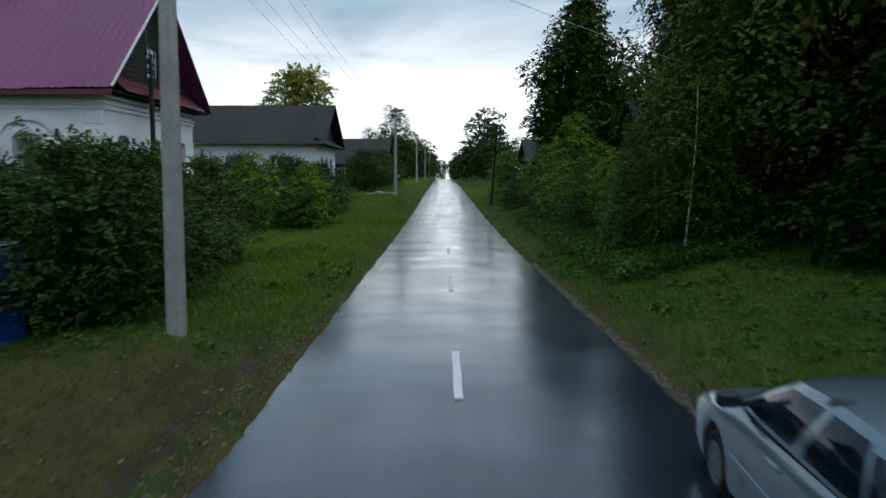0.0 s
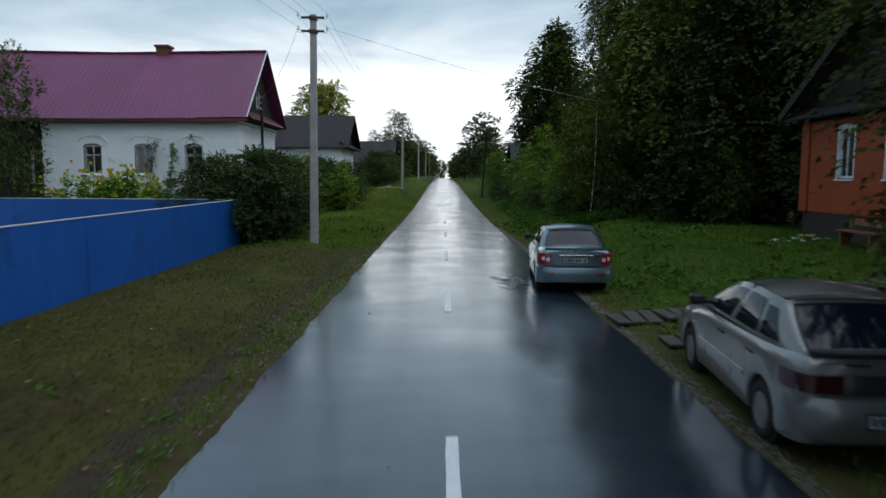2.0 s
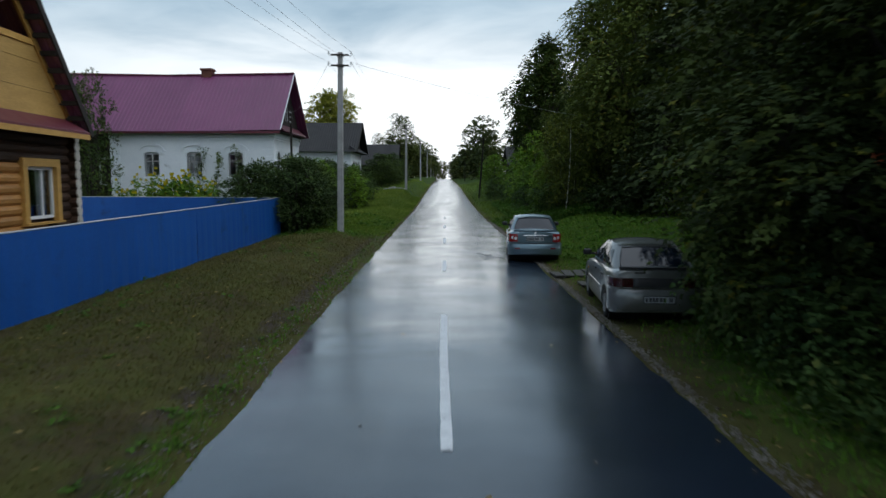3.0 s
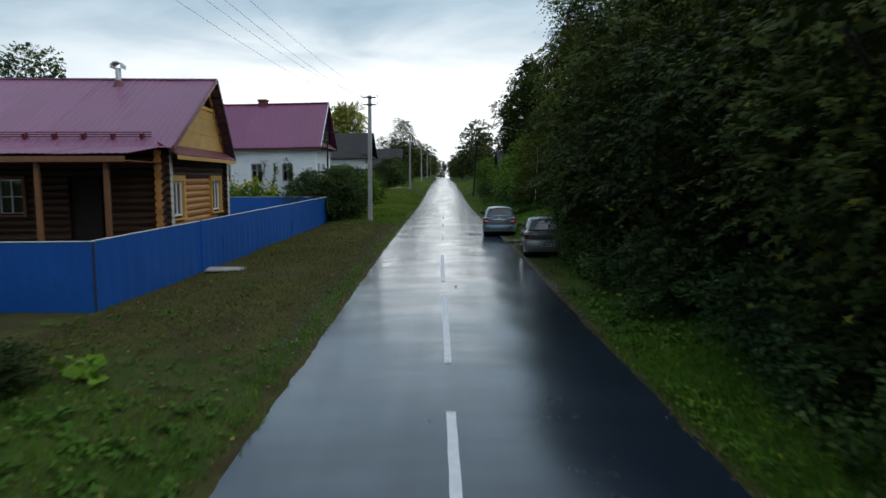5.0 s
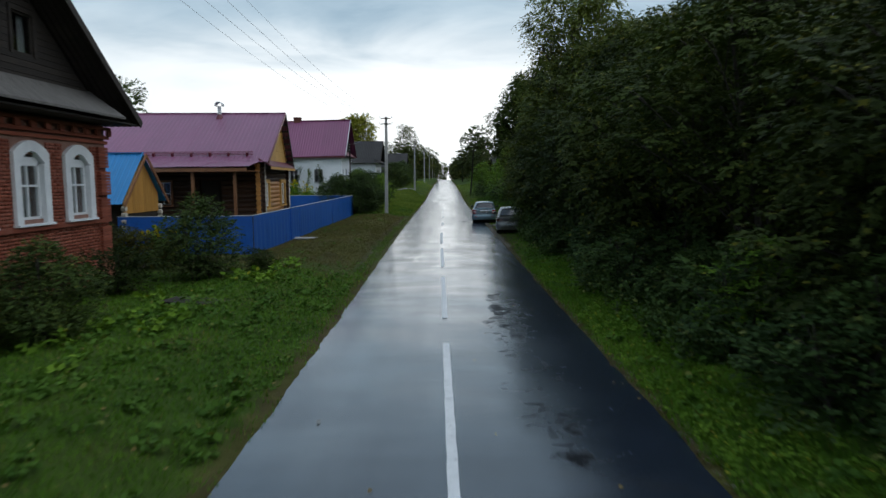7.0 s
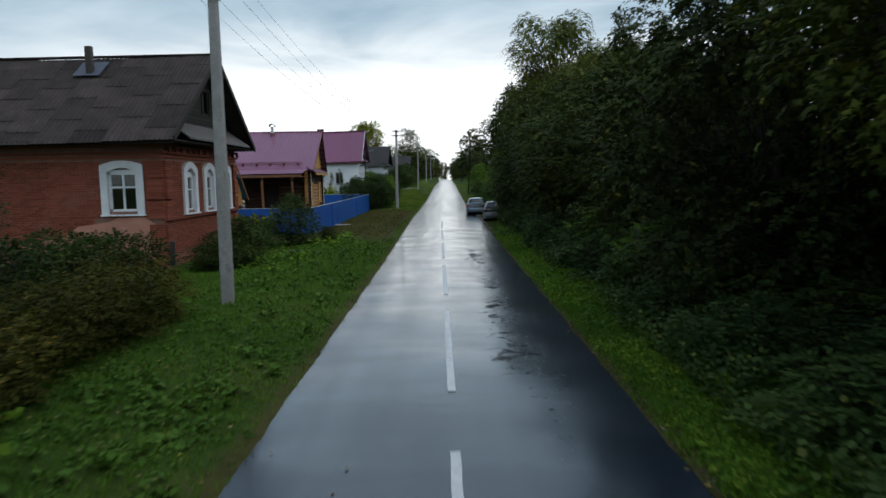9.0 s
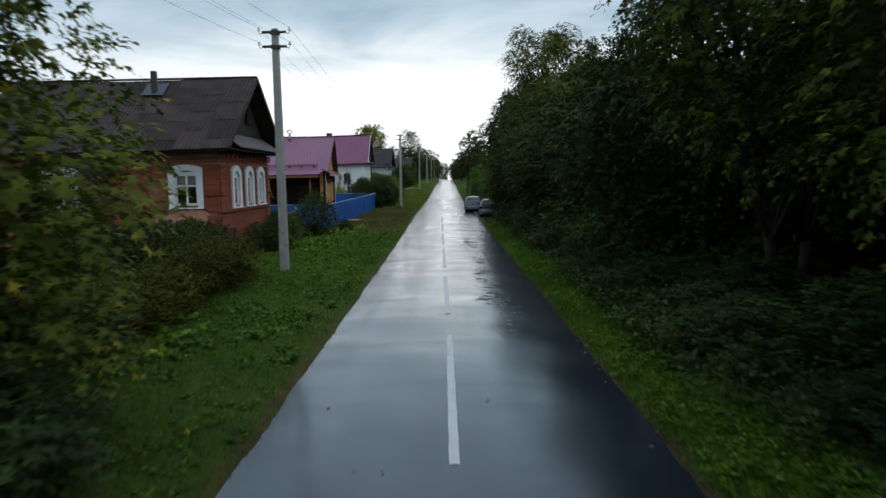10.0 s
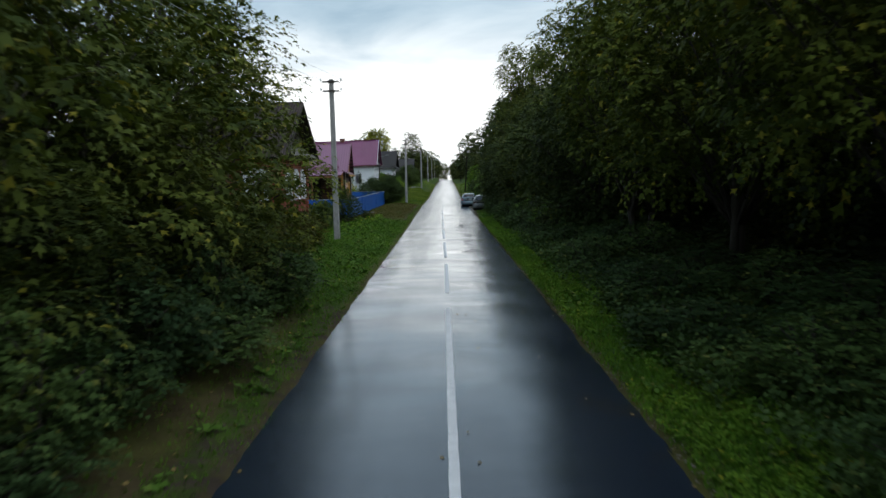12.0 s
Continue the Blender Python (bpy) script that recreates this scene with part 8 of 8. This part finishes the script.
def bench():
    z = float(ground_z(11.0, 4.9))
    t = thing("bench", "small wooden bench in front of the orange house", "bench", pose(11.0, 4.9, z))
    box_part("bench_seat", 10.8, 11.2, 4.1, 5.7, z + 0.42, z + 0.47, M_POSTWOOD, t, bevel=0.008)
    for y in (4.25, 5.55):
        box_part("bench_leg", 10.85, 11.15, y - 0.05, y + 0.05, z - 0.1, z + 0.42, M_POSTWOOD, t)
        box_part("bench_upright", 11.16, 11.2, y - 0.035, y + 0.035, z + 0.3, z + 0.8, M_POSTWOOD, t)
    box_part("bench_back", 11.2, 11.24, 4.1, 5.7, z + 0.6, z + 0.78, M_POSTWOOD, t)


bench()


# ---- garden plants ----
def sunflower_clump(x, y, n, h, seed):
    rng = np.random.default_rng(seed)
    t = thing("tall_yellow_flowers", "clump of tall yellow flowers behind the fence", "flowers", pose(x, y, float(ground_z(x, y))))
    z0 = float(ground_z(x, y))
    px, py = x + rng.normal(0, 0.75, n), y + rng.normal(0, 0.4, n)
    hh = h * rng.uniform(0.7, 1.1, n)
    bm = bmesh.new()
    for a, b, c in zip(px, py, hh):
        tube(bm, [(a, b, z0 - 0.1), (a + 0.05, b, z0 + c * 0.6), (a + rng.normal(0, 0.08), b, z0 + c)], (0.014, 0.011, 0.007), 4)
    tagged(part("stalks", bm, M_LEAF_FRESH, t), kind="stuff")
    k = 26
    base = np.stack([np.repeat(px, k), np.repeat(py, k), z0 + np.repeat(hh, k) * rng.uniform(0.25, 0.95, n * k)], 1)
    d = rng.normal(0, 1, (n * k, 3)) * np.array([1, 1, 0.3])
    v, f = spray_leaves(rng, base, d, 0.24, 3, 0.17, 0.45, 0.4)
    mesh_obj("foliage", v, f, M_LEAF_FRESH, t)
    c = np.stack([px, py, z0 + hh], 1)
    c = np.concatenate([c, c[::2] + rng.normal(0, 0.18, c[::2].shape)])
    m = 11
    ang = np.tile(np.arange(m) * 2 * math.pi / m, len(c))
    ax = np.stack([np.cos(ang), np.full(len(ang), -0.35), np.sin(ang)], 1)
    v, f = leaf_quads(np.repeat(c, m, 0), ax, np.tile([0.1, -1.0, 0.2], (len(ang), 1)), np.full(len(ang), 0.085), np.full(len(ang), 0.026))
    tagged(mesh_obj("flower_head", v, f, M_SUNFLOWER, t, "bright yellow flower heads"), kind="stuff")


sunflower_clump(-12.9, 14.3, 22, 2.6, 71)
sunflower_clump(-11.6, 13.4, 18, 2.4, 72)
sunflower_clump(-14.2, 13.6, 16, 2.3, 73)
sunflower_clump(-9.3, -21.6, 10, 1.2, 74)


def wall_vine(x, y, h, seed, spread=0.35):
    rng = np.random.default_rng(seed)
    t = thing("climbing_vine", "green climbing vine in front of the white wall", "vine", pose(x, y, 0.3))
    zs = np.linspace(0.3, h, 14)
    pts = [(x + 0.12 * math.sin(z * 2.1 + seed), y, z) for z in zs]
    part("vine_stem", tube(bmesh.new(), pts, [0.02 - 0.001 * i for i in range(14)], 5), M_TWIG, t)
    n = 150
    z = rng.uniform(0.8, h, n)
    w = spread * (0.5 + 0.5 * np.sin(z * 3 + seed) ** 2)
    base = np.stack([x + 0.12 * np.sin(z * 2.1 + seed) + rng.normal(0, 0.5, n) * w, np.full(n, y - 0.03) + rng.normal(0, 0.06, n), z], 1)
    d = rng.normal(0, 1, (n, 3)) + np.array([0, -0.6, 0.0])
    v, f = spray_leaves(rng, base, d, 0.20, 5, 0.115, 0.40, 0.6, True)
    mesh_obj("foliage", v, f, M_LEAF_BUSH, t)


wall_vine(-12.75, 17.25, 4.2, 81, 0.24)
wall_vine(-11.9, 17.2, 4.0, 82, 0.22)
wall_vine(-10.85, 17.15, 4.4, 83, 0.24)
wall_vine(-14.6, 17.0, 2.2, 84, 0.5)


# ---- bricks of the red house ----
def red_bricks():
    house = bpy.data.objects["red_brick_house"]
    xf, xb, ys, yn, z_lo, z_hi = -9.3, -18.9, -33.4, -25.2, 0.7, 4.0
    bl, bh, joint, depth = 0.25, 0.068, 0.013, 0.028
    holes_s = [(-11.42, -9.98, 2.1, 4.0), (-16.77, -15.33, 2.1, 4.0), (-11.75, -9.4, 0.9, 1.95)]
    holes_f = [(y - 0.69, y + 0.69, 2.02, 4.1) for y in (-31.0, -28.85, -26.75)]
    near, rest = [], []

    def lay(along, a0, a1, face, holes, chosen):
        rows = int((z_hi - z_lo) / (bh + joint))
        for r in range(rows):
            z = z_lo + r * (bh + joint)
            u = a0 - (0.13 if r % 2 else 0.0)
            head = r % 4 == 2
            step = (bl / 2 - joint / 2 if head else bl)
            while u < a1 - 0.05:
                s, e = max(u, a0), min(u + step, a1)
                u += step + joint
                for h in holes:
                    if h[2] < z + bh and z < h[3] and h[0] < e and s < h[1]:
                        s, e = (s, min(e, h[0])) if s < h[0] else (max(s, h[1]), e)
                if e - s < 0.03:
                    continue
                near.append((along, s, e, z, face)) if chosen(s, z) and len(near) < 300 else rest.append((along, s, e, z, face))

    lay("x", xb, xf, ys, holes_s, lambda s, z: s > -13.4 and 2.0 < z < 3.9)
    lay("y", ys, yn, xf, holes_f, lambda s, z: False)
    meshes = {}
    for along, s, e, z, face in near:
        key = (along, round(e - s, 2))
        out = RNG.uniform(0.0, 0.006)
        m = Matrix.Translation(((s + e) / 2, face - out, z + bh / 2))
        if key not in meshes:
            meshes[key] = part("brick", box(bmesh.new(), -(e - s) / 2, (e - s) / 2, -depth / 2, depth, -bh / 2, bh / 2), M_BRICK, house)
            meshes[key].matrix_basis = m
        else:
            same_mesh("brick", meshes[key], m, house)
    cube = np.array([(x, y, z) for x in (0, 1) for y in (0, 1) for z in (0, 1)], dtype=float)
    quads = np.array([(0, 1, 3, 2), (4, 6, 7, 5), (0, 4, 5, 1), (2, 3, 7, 6), (0, 2, 6, 4), (1, 5, 7, 3)])
    lo, hi = [], []
    for along, s, e, z, face in rest:
        out = depth / 2 + RNG.uniform(0.0, 0.006)
        if along == "x":
            lo.append((s, face - out, z)), hi.append((e, face + 0.01, z + bh))
        else:
            lo.append((face - 0.01, s, z)), hi.append((face + out, e, z + bh))
    lo, hi = np.array(lo), np.array(hi)
    v = (lo[:, None] + cube[None] * (hi - lo)[:, None]).reshape(-1, 3)
    f = (quads[None] + (np.arange(len(lo)) * 8)[:, None, None]).reshape(-1, 4)
    tagged(mesh_obj("brickwork", v, f, M_BRICK, house, "remaining red bricks of the walls"), kind="stuff")
    # corner piers of brick, stepped
    for y in (ys + 0.28, yn - 0.28):
        for i, (z0, z1, out) in enumerate(((0.7, 1.8, 0.09), (1.95, 2.55, 0.10), (2.62, 3.3, 0.13), (3.37, 3.98, 0.10))):
            n = int((z1 - z0) / (bh + joint))
            for k in range(n):
                z = z0 + k * (bh + joint)
                bm = box(bmesh.new(), xf + 0.0, xf + out, y - 0.26, y + 0.26, z, z + bh)
                part("pier_course", bm, M_BRICK, house)
    for i, (z0, z1, out) in enumerate(((0.7, 1.8, 0.09), (1.95, 2.55, 0.10), (2.62, 3.3, 0.13), (3.37, 3.98, 0.10))):
        n = int((z1 - z0) / (bh + joint))
        for k in range(n):
            z = z0 + k * (bh + joint)
            part("pier_course", box(bmesh.new(), xf - 0.52, xf, ys - out, ys, z, z + bh), M_BRICK, house)


red_bricks()
